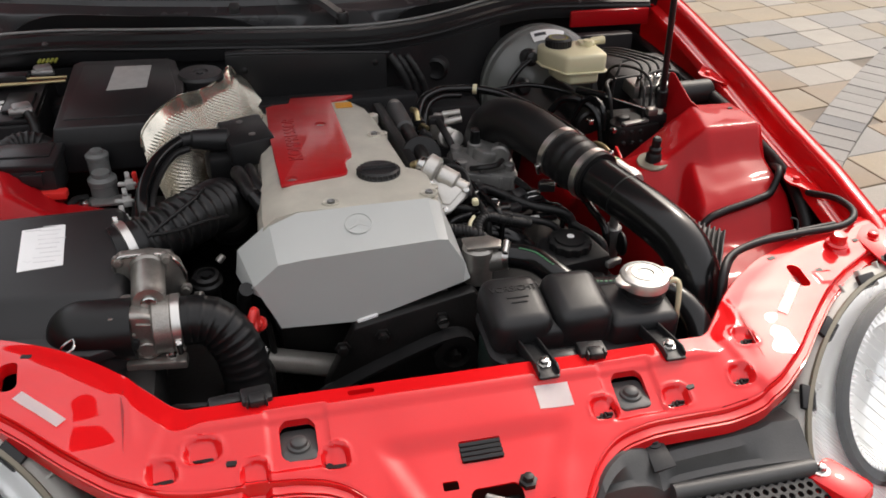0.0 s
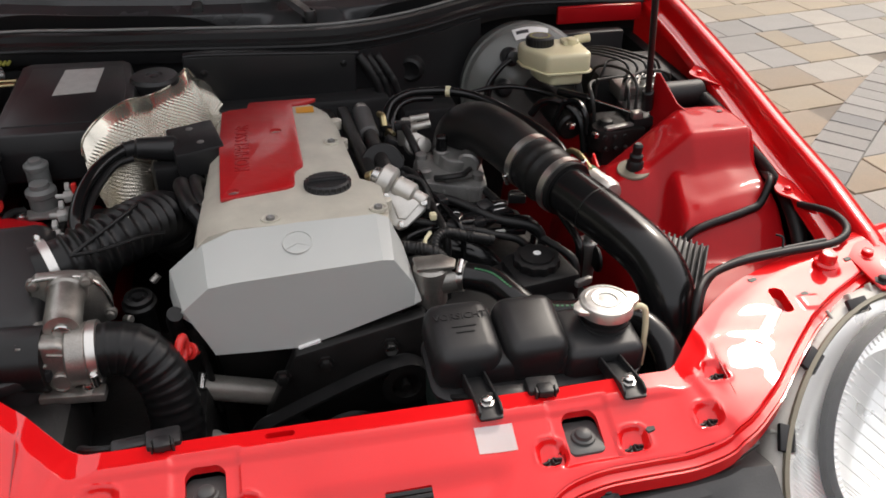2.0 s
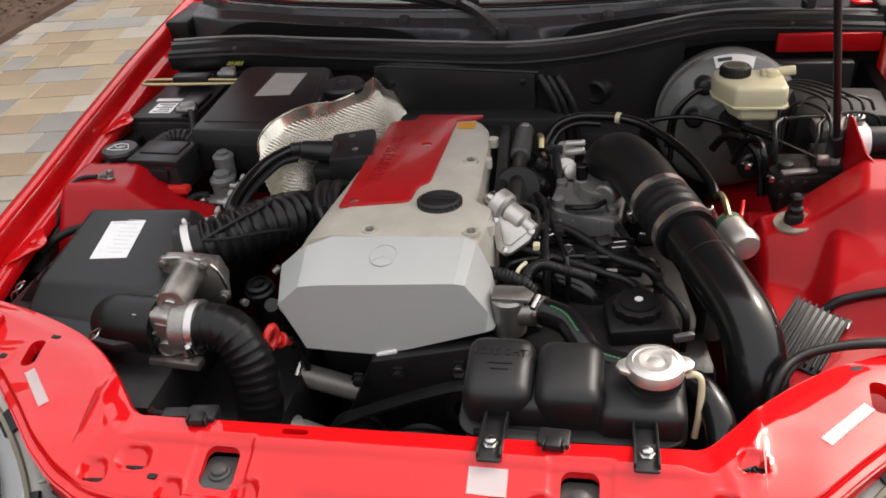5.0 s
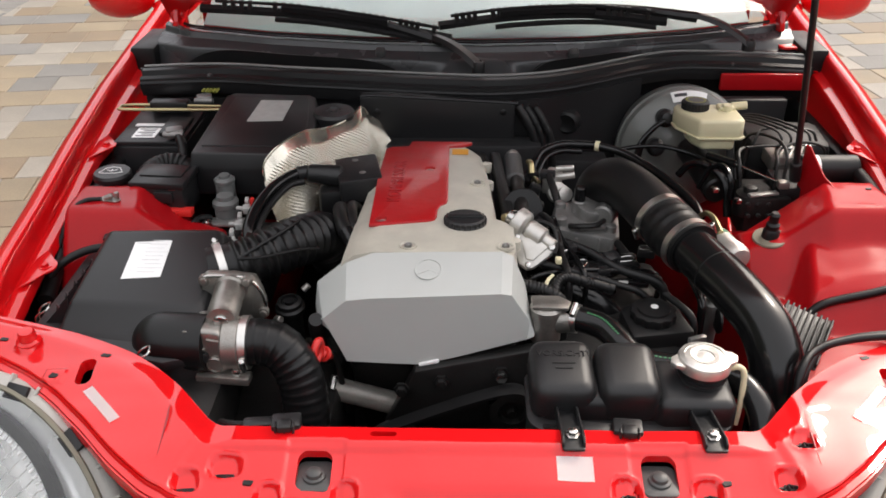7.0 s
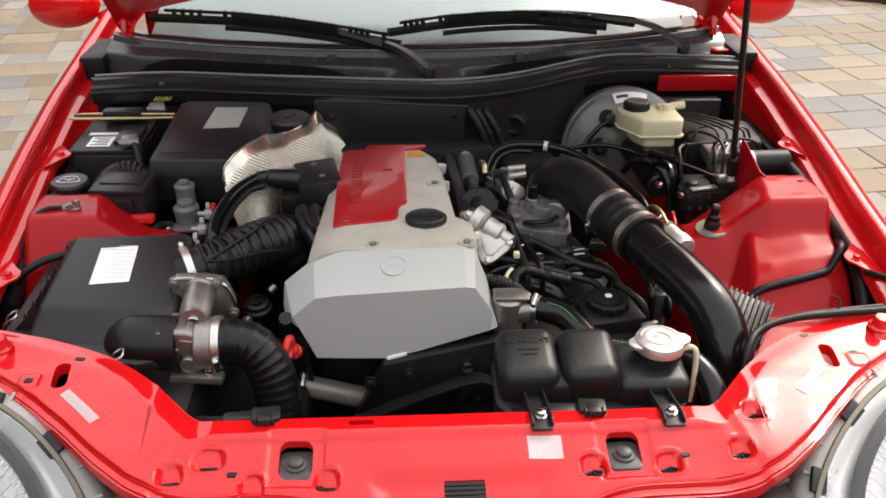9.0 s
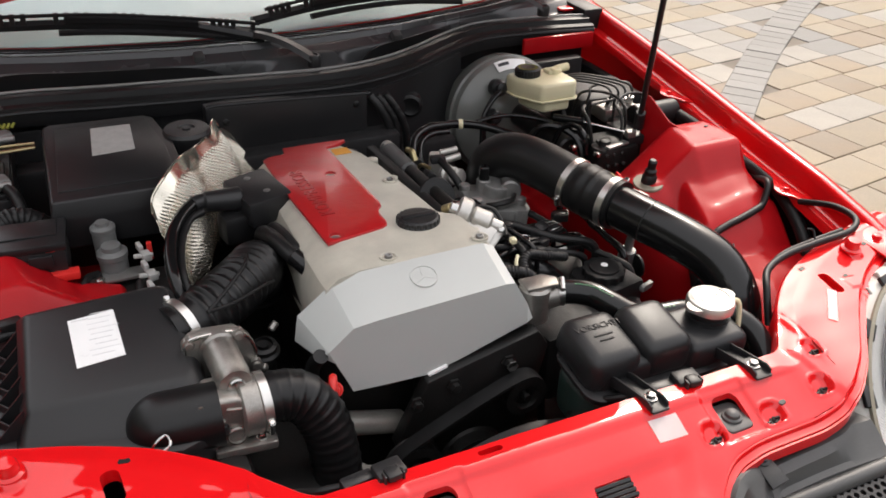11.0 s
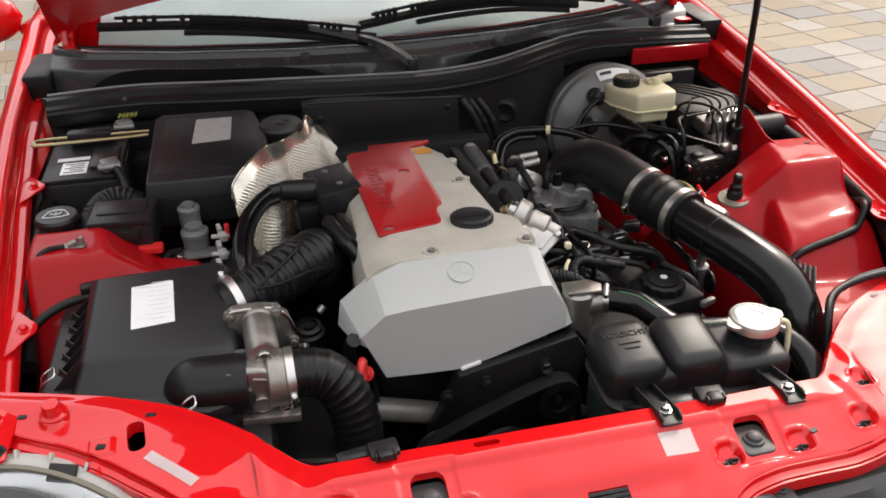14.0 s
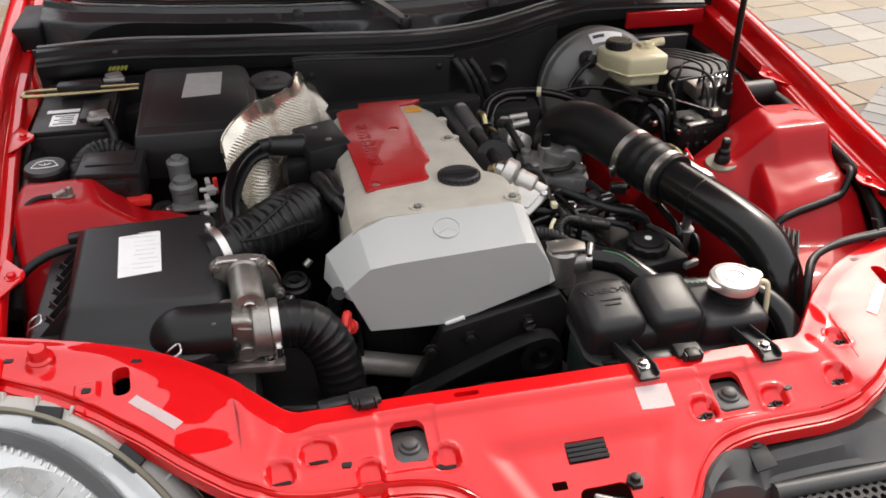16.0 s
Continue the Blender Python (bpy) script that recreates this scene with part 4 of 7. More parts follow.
part("emblem_ring", bm, SILVER, front_cover, "round raised emblem ring")
part("edge_clip", box((-0.079, 0.285, 0.636), (0.032, 0.008, 0.006), 0.002, ry=-17), PAPER, front_cover, "small white clip under the front cover")
# screws sunk in the valve cover
for x, y in ((-0.113, 0.392), (0.036, 0.393), (-0.004, 0.66)):
    z = top_z(y)
    bm = bmesh.new()
    add_lathe(bm, turn((x, y, z - 0.002), -5), [(0.0135, 0), (0.0135, 0.0045), (0.011, 0.0045), (0.009, 0.0018), (0.0, 0.0018)], 24)
    seat = part("screw_seat", bm, CREAM, valve_cover)
    part("screw", lathe(turn((x, y, z), -5), [(0.006, 0), (0.006, 0.004), (0.004, 0.005), (0.0025, 0.002), (0, 0.002)], 12), GREYCAST, seat)
for y in (0.445, 0.70, 0.80):
    bm = bmesh.new()
    add_lathe(bm, turn((0.052 if y < 0.5 else 0.016, y, top_z(y) - 0.030), -5), [(0.011, 0), (0.011, 0.016), (0.007, 0.018)], 16)
    part("cover_boss", bm, CREAM, valve_cover)
# red plate with raised lettering
bm = bmesh.new()
pm = Matrix.Translation((0, 0.385, 0.776)) @ Euler((math.atan(-0.082), 0, 0)).to_matrix().to_4x4()
outline = [(-0.181, 0.080), (-0.086, 0.100), (-0.076, 0.106), (-0.073, 0.116), (-0.072, 0.150), (-0.068, 0.166), (-0.058, 0.178), (-0.056, 0.190), (-0.058, 0.470), (-0.030, 0.478), (-0.012, 0.492), (-0.012, 0.500), (-0.135, 0.502), (-0.140, 0.470), (-0.172, 0.466), (-0.184, 0.455), (-0.186, 0.30)]
add_prism(bm, pm, outline, -0.002, 0.0045, 0.0022)
plate = part("cover_plate", bm, RED_PLATE, engine, "red plate with raised lettering on the valve cover", 30)
bm = bmesh.new()
for x, y in ((-0.163, 0.100), (-0.092, 0.340)):
    add_prism(bm, pm, [(x + 0.010 * math.cos(k * 0.3142), y + 0.010 * math.sin(k * 0.3142)) for k in range(20)], -0.02, 0.02, 0)
carve(plate, bm)
for x, y in ((-0.163, 0.100), (-0.092, 0.340)):
    part("plate_screw", lathe(pm @ Matrix.Translation((x, y, -0.003)), [(0.0095, 0), (0.0095, 0.002), (0.006, 0.0022), (0.006, 0.004), (0.003, 0.0042)], 16), GREYCAST, plate)
# letters coloured darker than the plate in place of shading on their edges
part("lettering", lettering("KOMPRESSOR", 0.033, pm @ Matrix.Translation((-0.148, 0.275, 0.0046)) @ Euler((0, 0, radians(90))).to_matrix().to_4x4(), 0.0016), RED_SHADOW, plate, "raised red capital letters")
part("label", prism([(-0.052, 0.430), (-0.020, 0.430), (-0.020, 0.462), (-0.052, 0.462)], 0.0006, 0.0012, 0, pm), ORANGE, valve_cover, "orange warning label")
# oil filler cap
bm = bmesh.new()
om = pm @ Matrix.Translation((-0.026, 0.100, 0.000))
add_lathe(bm, om, [(0.035, -0.004), (0.035, 0.001), (0.033, 0.003), (0.033, 0.008), (0.030, 0.0105), (0.012, 0.011)], 36)
add_box(bm, om @ Matrix.Translation((0, 0, 0.0115)), (0.056, 0.013, 0.006), 0.003)
for k in range(24):
    a = 2 * math.pi * k / 24
    add_box(bm, om @ Matrix.Translation((0.0335 * math.cos(a), 0.0335 * math.sin(a), 0.0045)) @ Euler((0, 0, a)).to_matrix().to_4x4(), (0.003, 0.004, 0.009), 0.001, 1)
oil_cap = part("oil_filler_cap", bm, BLACK, engine, "black ribbed oil filler cap", 30)

# ---- air filter box ----
airbox = thing("air_filter_box", "black plastic air filter box with a white label", "air filter", (-0.5, 0.35, 0.45))
base = [(-0.652, 0.270), (-0.44, 0.212), (-0.40, 0.23), (-0.392, 0.45), (-0.42, 0.505), (-0.63, 0.510), (-0.652, 0.49)]
bm = bmesh.new()
add_prism(bm, Matrix.Identity(4), base, 0.46, 0.690, 0.010)
part("lower_case", bm, BLACK, airbox)
bm = bmesh.new()
low = [(-0.634, 0.270, 0.690), (-0.405, 0.232, 0.690), (-0.394, 0.26, 0.690), (-0.404, 0.478, 0.690), (-0.42, 0.490, 0.690), (-0.622, 0.486, 0.690)]


def lid_z(y):
    return 0.760 + 0.2 * (y - 0.45)


top = [(x, y, lid_z(y)) for x, y in ((-0.610, 0.302), (-0.426, 0.292), (-0.414, 0.308), (-0.420, 0.456), (-0.430, 0.464), (-0.599, 0.460))]
mid = [(x, y, z) for (x, y), z in zip(((-0.624, 0.277), (-0.411, 0.252), (-0.402, 0.285), (-0.411, 0.470), (-0.425, 0.479), (-0.611, 0.473)), (0.697, 0.702, 0.716, 0.750, 0.752, 0.750))]
add_loft(bm, [low, mid, top])
bmesh.ops.recalc_face_normals(bm, faces=bm.faces[:])
bmesh.ops.bevel(bm, geom=[e for e in bm.edges if e.calc_face_angle(0) > 0.3], offset=0.007, segments=3, profile=0.5, affect="EDGES")
lid = part("lid", bm, BLACK, airbox, "smooth black lid", 30)
part("label", prism([(-0.550, 0.430), (-0.492, 0.434), (-0.489, 0.352), (-0.548, 0.347)], 0.0003, 0.0012, 0, Matrix(((1, 0, 0, 0), (0, 1, 0, 0), (0, 0.2, 1, 0.670), (0, 0, 0, 1)))), PAPER, lid, "white paper label")
bm = bmesh.new()
for k in range(9):
    add_box(bm, Matrix(((1, 0, 0, -0.514 + 0.003 * (k % 3)), (0, 1, 0, 0.362 + 0.009 * k), (0, 0.2, 1, lid_z(0.362 + 0.009 * k) + 0.0014), (0, 0, 0, 1))), (0.028 + 0.010 * (k % 4 == 1), 0.0009, 0.0006), 0, 1)
add_box(bm, Matrix(((1, 0, 0, -0.535), (0, 1, 0, 0.427), (0, 0.2, 1, lid_z(0.427) + 0.0014), (0, 0, 0, 1))), (0.022, 0.0016, 0.0006), 0, 1)
part("print", bm, FAINT, lid, "rows of small faint print")
bm = bmesh.new()
add_prism(bm, Matrix.Identity(4), [(-0.668, 0.262), (-0.45, 0.205), (-0.39, 0.225), (-0.385, 0.46), (-0.41, 0.515), (-0.645, 0.520), (-0.668, 0.50)], 0.676, 0.692, 0.004)
part("rim", bm, BLACK, airbox)
bm = bmesh.new()
add_prism(bm, turn((0, 0, 0.648), 0, -8), [(-0.640, 0.262), (-0.640, 0.345), (-0.700, 0.322), (-0.716, 0.300), (-0.706, 0.284)], -0.006, 0.006, 0.003)
part("mounting_flange", bm, BLACK, airbox, "black corner flange of the box")
bm = bmesh.new()
for k in range(6):
    y = 0.30 + 0.034 * k
    add_prism(bm, Matrix(((1, 0, 0, 0), (0, 0, 1, y), (0, 1, 0, 0), (0, 0, 0, 1))), [(-0.655, 0.690), (-0.618, 0.690), (-0.612, 0.735)], -0.0015, 0.0015, 0)
    if k < 5:
        add_box(bm, turn((-0.636, y + 0.017, 0.697), 0, 0, 38), (0.003, 0.040, 0.014), 0.001, 1)
part("side_rib", bm, BLACK, airbox)
for x, y in ((-0.655, 0.305), (-0.47, 0.200)):
    part("wire_clip", tube([(x - 0.016, y, 0.672), (x - 0.012, y - 0.004, 0.700), (x + 0.006, y - 0.002, 0.712), (x + 0.004, y + 0.014, 0.714), (x - 0.012, y + 0.012, 0.704), (x - 0.018, y + 0.014, 0.680)], 0.0017, 8), STEEL, airbox, "bent steel wire clip")
bm = bmesh.new()
add_tube(bm, [(-0.508, 0.270, 0.688), (-0.48, 0.264, 0.689), (-0.44, 0.257, 0.691), (-0.395, 0.254, 0.692)], lambda d, t: 0.042 * math.sqrt(max(0.01, 1 - (1 - min(1.0, t / 0.42)) ** 2)), 24, 8)
part("outlet_duct", bm, HOSE, airbox, "rounded black outlet duct")

# ---- intake flap body and hoses ----
flap = thing("intake_flap_body", "cast aluminium intake flap body between the hoses", "throttle body", (-0.375, 0.28, 0.6))
def facing_y(x, y, z, rz=0):
    """A pose whose z axis looks forward along the car."""
    return Matrix.Translation((x, y, z)) @ Euler((radians(90), 0, radians(rz))).to_matrix().to_4x4()


# lower housing on the outlet duct, with a neck for the hose
bm = bmesh.new()
add_prism(bm, facing_y(-0.391, 0.284, 0.690, -3), [(-0.034, -0.036), (0.024, -0.038), (0.030, -0.020), (0.030, 0.026), (0.018, 0.038), (-0.018, 0.040), (-0.034, 0.022)], 0, 0.054, 0.007, 3)
add_rod(bm, (-0.372, 0.254, 0.692), (-0.345, 0.254, 0.692), 0.039, 32, 0.003)
add_prism(bm, facing_y(-0.372, 0.262, 0.735, -3), [(-0.044, -0.026), (0.014, -0.026), (0.020, -0.002), (0.014, 0.012), (-0.012, 0.012), (-0.026, -0.006)], -0.020, 0.010, 0.005)
part("lower_body", bm, CAST, flap, "cast lower housing", angle=30)
# tall flange plate and the motor that stands out of it
bm = bmesh.new()
add_prism(bm, facing_y(-0.376, 0.338, 0.716, 4), [(-0.046, -0.040), (0.034, -0.046), (0.047, -0.032), (0.049, -0.004), (0.042, 0.022), (0.026, 0.038), (0.006, 0.043), (-0.034, 0.045), (-0.046, 0.034), (-0.047, 0.010)], -0.008, 0.008, 0.003)
add_prism(bm, facing_y(-0.376, 0.372, 0.712, 4), [(-0.038, -0.036), (0.030, -0.040), (0.040, -0.004), (0.030, 0.026), (-0.030, 0.034)], 0, 0.030, 0.005)
part("upper_body", bm, CAST, flap, "cast flange plate", angle=30)
bm = bmesh.new()
add_lathe(bm, axis((-0.377, 0.332, 0.735), (-0.3725, 0.255, 0.732))[0], [(0.026, 0), (0.0255, 0.006), (0.0225, 0.009), (0.0225, 0.066), (0.0205, 0.071), (0.0205, 0.080), (0.012, 0.0815)], 32)
part("motor", bm, CAST, flap, "smooth round motor housing", angle=30)
part("motor_cap", rod((-0.3725, 0.252, 0.732), (-0.372, 0.246, 0.7318), 0.011, 20), STEEL, flap)
# edges, bosses and the foot
part("plate_rim", tube([facing_y(-0.376, 0.338, 0.716, 4) @ Vector(q) for q in ((-0.045, 0.008, 0.008), (-0.044, 0.032, 0.008), (-0.033, 0.042, 0.008), (0.006, 0.040, 0.008), (0.025, 0.035, 0.008), (0.040, 0.020, 0.008), (0.047, -0.004, 0.008), (0.045, -0.030, 0.008))], 0.0026, 8), STEEL, flap, "machined bright edge of the flange")
for x, z in ((-0.414, 0.751), (-0.350, 0.750), (-0.331, 0.694)):
    part("bolt_boss", lathe(facing_y(x, 0.334, z), [(0.0085, 0), (0.0085, 0.008), (0.006, 0.009), (0.0055, 0.013), (0.003, 0.0135)], 12), CAST, flap)
part("screw_boss", lathe(facing_y(-0.382, 0.234, 0.672), [(0.0135, -0.01), (0.0135, 0.008), (0.0115, 0.0095), (0.0105, 0.007), (0.004, 0.0068)], 24), CAST, flap, angle=30)
part("foot_flange", box((-0.372, 0.226, 0.6515), (0.078, 0.022, 0.013), 0.003, rz=-3, ry=2), CAST, flap)
for x, z in ((-0.408, 0.700), (-0.376, 0.712)):
    part("cast_rib", box((x, 0.229, z), (0.030, 0.006, 0.004), 0.0015, rz=-3, ry=8), CAST, flap)
for x, y, z in ((-0.420, 0.238, 0.722), (-0.352, 0.226, 0.662)):
    part("bolt", lathe(facing_y(x, y, z), [(0.008, -0.003), (0.008, 0.001), (0.0058, 0.0015), (0.0056, 0.006), (0.004, 0.007)], 6), STEEL, flap)
part("nipple", rod((-0.448, 0.236, 0.693), (-0.415, 0.238, 0.693), 0.0038, 10), GREYCAST, flap)
part("nipple_cap", rod((-0.450, 0.236, 0.693), (-0.443, 0.2362, 0.693), 0.006, 12), GREYCAST, flap)


def ribs(r, pitch, depth):
    return lambda d, t: r + depth * (0.5 + 0.5 * math.cos(2 * math.pi * d / pitch)) ** 3


def clamp(parent_thing, at, toward, r, width=0.010, facing=(0.2, -0.5, 0.85)):
    """A worm-drive band with its screw housing."""
    m, _ = axis(at, toward)
    bm = bmesh.new()
    add_lathe(bm, m @ Matrix.Translation((0, 0, -width / 2)), [(r, 0), (r + 0.0015, 0.0005), (r + 0.0015, width - 0.0005), (r, width)], 40)
    band = part("hose_clamp", bm, CHROME, parent_thing, "bright steel hose clamp")
    side = m.to_3x3().inverted() @ Vector(facing)
    a = math.atan2(side.y, side.x)
    c = m @ Vector((math.cos(a) * (r + 0.004), math.sin(a) * (r + 0.004), 0))
    t = (m.to_3x3() @ Vector((-math.sin(a), math.cos(a), 0))).normalized()
    part("clamp_screw", rod(c - t * 0.011, c + t * 0.013, 0.0048, 10), STEEL, band)
    return band


hose = thing("lower_intake_hose", "ribbed black rubber hose bending down to the compressor", "hose", (-0.25, 0.2, 0.45))
part("hose", tube([(-0.350, 0.254, 0.692), (-0.315, 0.256, 0.692), (-0.288, 0.252, 0.680), (-0.266, 0.240, 0.645), (-0.258, 0.225, 0.600), (-0.258, 0.208, 0.545), (-0.258, 0.19, 0.47)], lambda d, t: 0.0335 + 0.0014 * (0.5 + 0.5 * math.cos(2 * math.pi * d / 0.013)) ** 8, 24, 18), HOSE, hose, angle=60)
clamp(hose, (-0.341, 0.255, 0.692), (-0.30, 0.256, 0.692), 0.0380, 0.012, (0.1, -0.95, -0.25))
hose = thing("upper_intake_hose", "thick ribbed black rubber hose from the air box to the engine", "hose", (-0.34, 0.47, 0.55))
part("hose", tube([(-0.428, 0.400, 0.722), (-0.400, 0.410, 0.724), (-0.362, 0.430, 0.729), (-0.322, 0.464, 0.731), (-0.290, 0.508, 0.722), (-0.272, 0.556, 0.698), (-0.264, 0.595, 0.64)], lambda d, t: 0.0375 + 0.0055 * step(0.10, 0.18, t) * (0.5 + 0.5 * math.cos(2 * math.pi * d / 0.0155)) ** 2, 28, 22), HOSE, hose, angle=60)
bm = bmesh.new()
centre = [Vector(q) for q in ((-0.392, 0.414, 0.725), (-0.362, 0.430, 0.729), (-0.322, 0.464, 0.731), (-0.300, 0.494, 0.725))]
for tilt in (22, 62):
    line = []
    for k, q in enumerate(centre):
        d = (centre[min(k + 1, 3)] - centre[max(k - 1, 0)]).normalized()
        side = d.cross(Vector((0, 0, 1))).normalized()
        a = radians(tilt + 14 * (k - 1.5) * (1 if tilt == 62 else -1))
        line.append(q + (side * math.cos(a) + Vector((0, 0, 1)) * math.sin(a)) * 0.0425)
    add_tube(bm, line, 0.0026, 8)
part("long_rib", bm, RUBBER, hose)
clamp(hose, (-0.410, 0.407, 0.7235), (-0.37, 0.425, 0.7275), 0.0405, 0.013, (-0.3, 0.6, 0.7))

# ---- crossover pipe on the other side ----
pipe = thing("charge_air_pipe", "thick satin-black charge air pipe with two steel clamps", "pipe", (0.33, 0.45, 0.45))
P = [(0.222, 0.716, 0.620), (0.223, 0.716, 0.690), (0.231, 0.704, 0.730), (0.250, 0.672, 0.751), (0.277, 0.620, 0.752), (0.304, 0.554, 0.744), (0.329, 0.4885, 0.737), (0.356, 0.413, 0.733), (0.384, 0.338, 0.727), (0.405, 0.275, 0.714), (0.414, 0.233, 0.682), (0.416, 0.211, 0.635), (0.412, 0.197, 0.560), (0.408, 0.19, 0.48)]
part("elbow", tube(P[:6], lambda d, t: 0.0445 + 0.002 * max(0.0, 1 - t * 8), 32, 10), RUBBER, pipe, "curved black rubber elbow", 60)
part("sleeve", tube([(0.297, 0.571, 0.746), P[5], P[6], (0.341, 0.457, 0.7355)], lambda d, t: 0.0445 + (0.0024 if abs(t - 0.42) < 0.07 or abs(t - 0.60) < 0.04 else 0), 32, 14), RUBBER, pipe, "short black rubber sleeve", 60)
part("pipe_bend", tube(P[6:], lambda d, t: 0.0378, 32, 10), SATIN, pipe, "long satin-black bent pipe", 60)
clamp(pipe, (0.3055, 0.548, 0.7432), (0.316, 0.521, 0.7400), 0.0452, 0.013, (-0.9, -0.2, -0.4))
clamp(pipe, (0.335, 0.472, 0.7363), (0.356, 0.420, 0.733), 0.0452, 0.013, (0.85, 0.3, 0.45))
part("seam", tube([(0.362, 0.397, 0.7317), (0.3628, 0.395, 0.7315)], 0.0383, 32, 1, False), RUBBER, pipe, "fine seam round the pipe")

# ---- coolant expansion tank ----
tank = thing("expansion_tank", "black three-chamber coolant expansion tank with a plated cap", "coolant tank", (0.19, 0.14, 0.60))
for at, size, r, k, tilt in (((0.102, 0.155, 0.713), (0.088, 0.106, 0.060), 0.019, 0.93, 9), ((0.186, 0.151, 0.714), (0.084, 0.104, 0.062), 0.019, 0.93, 9), ((0.270, 0.142, 0.695), (0.104, 0.094, 0.058), 0.014, 0.96, 5)):
    bm = bmesh.new()
    add_box(bm, turn(at, tilt), size, r, 4, k)
    part("chamber", bm, BLACK, tank, angle=50)
part("waist", box((0.19, 0.148, 0.690), (0.235, 0.085, 0.060), 0.012, rx=4, seg=3), BLACK, tank)
bm = bmesh.new()
add_prism(bm, turn((0, 0, 0.670), 6), rounded(0.188, 0.146, 0.266, 0.116, 0.028), -0.002, 0.003, 0.0012)
add_prism(bm, turn((0, 0, 0.662), 6), rounded(0.188, 0.146, 0.258, 0.110, 0.028), -0.002, 0.010, 0.001)
part("seam", bm, BLACK, tank)
part("lower_shell", prism(rounded(0.185, 0.147, 0.250, 0.104, 0.030), 0.60, 0.676, 0.014, seg=3), TANKLOW, tank, "dark green lower half of the tank")
bm = bmesh.new()
add_lathe(bm, turn((0.283, 0.149, 0.712)), [(0.030, 0), (0.030, 0.012), (0.027, 0.014), (0.027, 0.030)], 32)
add_lathe(bm, turn((0.283, 0.149, 0.728)), [(0.0315, 0), (0.0315, 0.003)], 32)
neck = part("neck", bm, BLACK, tank)
bm = bmesh.new()
add_lathe(bm, turn((0.283, 0.149, 0.740)), [(0.030, 0), (0.034, 0.002), (0.034, 0.012), (0.032, 0.016), (0.026, 0.018), (0.0255, 0.0165), (0.019, 0.0175), (0.0185, 0.019), (0.012, 0.0185), (0.0115, 0.0165), (0.006, 0.0172), (0.002, 0.0175)], 48)
for s in (-1, 1):
    add_prism(bm, turn((0.283, 0.149, 0.748), 0, 0, 8 if s > 0 else 188), [(0.028, -0.016), (0.041, -0.009), (0.045, 0.0), (0.041, 0.009), (0.028, 0.016)], -0.001, 0.005, 0.001)
part("cap", bm, CAPMETAL, neck, "plated pressure cap with two ears", 30)
for i, x in enumerate((0.104, 0.272)):
    bm = bmesh.new()
    d = Vector((0, 0.070, -0.012))
    for k in (-1, 1):
        add_prism(bm, Matrix(((0, 0, 1, x + k * 0.0125), (1, 0, 0, 0), (0, 1, 0, 0), (0, 0, 0, 1))), [(0.020, 0.7165), (0.112, 0.690), (0.112, 0.703), (0.098, 0.712), (0.030, 0.7265), (0.021, 0.7235)], -0.0014, 0.0014, 0.0006)
    add_prism(bm, turn((x, 0.036, 0.7165), 2), rounded(0, 0, 0.027, 0.040, 0.003), -0.0015, 0.0020, 0.001)
    add_box(bm, turn((x, 0.084, 0.7045), -16), (0.024, 0.064, 0.003), 0.001)
    bracket = part("bracket", bm, BLACK, tank, "black ribbed fixing strap")
    bm = bmesh.new()
    add_lathe(bm, turn((x, 0.040, 0.7185)), [(0.009, 0), (0.009, 0.002), (0.0065, 0.0025), (0.0062, 0.0075), (0.004, 0.0085)], 6)
    part("bolt", bm, STEEL, bracket)
bm = lettering("VORSICHT!", 0.014, turn((0.103, 0.166, 0.7455), 8), 0.0006)
part("lettering", bm, DUSTY, tank, "raised black warning letters")
bm = bmesh.new()
for k in range(2):
    add_box(bm, turn((0.103, 0.150 - 0.009 * k, 0.7435 - 0.0014 * k), 8), (0.030 - 0.008 * k, 0.003, 0.001), 0.0003, 1)
part("lettering", bm, DUSTY, tank, "small unreadable raised lines")
part("overflow_pipe", tube([(0.318, 0.149, 0.738), (0.330, 0.148, 0.740), (0.336, 0.144, 0.730), (0.335, 0.135, 0.690), (0.332, 0.130, 0.66)], 0.004, 10), CREAMPL, tank, "short cream overflow pipe")
h = thing("tank_hose", "thick black coolant hose beside the expansion tank", "hose", (0.35, 0.12, 0.6))
part("hose", tube([(0.330, 0.180, 0.700), (0.345, 0.158, 0.700), (0.358, 0.128, 0.690), (0.360, 0.098, 0.668), (0.352, 0.078, 0.640), (0.34, 0.07, 0.58)], 0.0185, 16), SATIN, h)
h = thing("top_coolant_hose", "curved black coolant hose with faint green print", "hose", (0.2, 0.26, 0.6))
line = [(0.128, 0.314, 0.700), (0.150, 0.306, 0.702), (0.178, 0.286, 0.702), (0.196, 0.256, 0.698), (0.214, 0.230, 0.692), (0.245, 0.215, 0.690), (0.29, 0.208, 0.690), (0.325, 0.20, 0.685)]
ho = part("hose", tube(line, 0.0195, 18, 8), SATIN, h)
clamp(h, (0.139, 0.311, 0.701), (0.160, 0.301, 0.702), 0.0200, 0.010)
marks = spline(line, 14)
for span in ((18, 44), (58, 80)):
    bm = bmesh.new()
    for i in range(*span, 2):
        d = (marks[i + 1] - marks[i]).normalized()
        m2 = Matrix.Translation(marks[i] + Vector((-d.y * -0.006, d.x * -0.006, 0.0187))) @ Euler((0, 0, math.atan2(d.y, d.x))).to_matrix().to_4x4()
        add_box(bm, m2, (0.004, 0.0035, 0.0008), 0.0002, 1)
    part("print", bm, GREEN, ho, "faint green printed marks")
bm = bmesh.new()
add_rod(bm, (0.085, 0.318, 0.690), (0.135, 0.312, 0.700), 0.020, 24, 0.003)
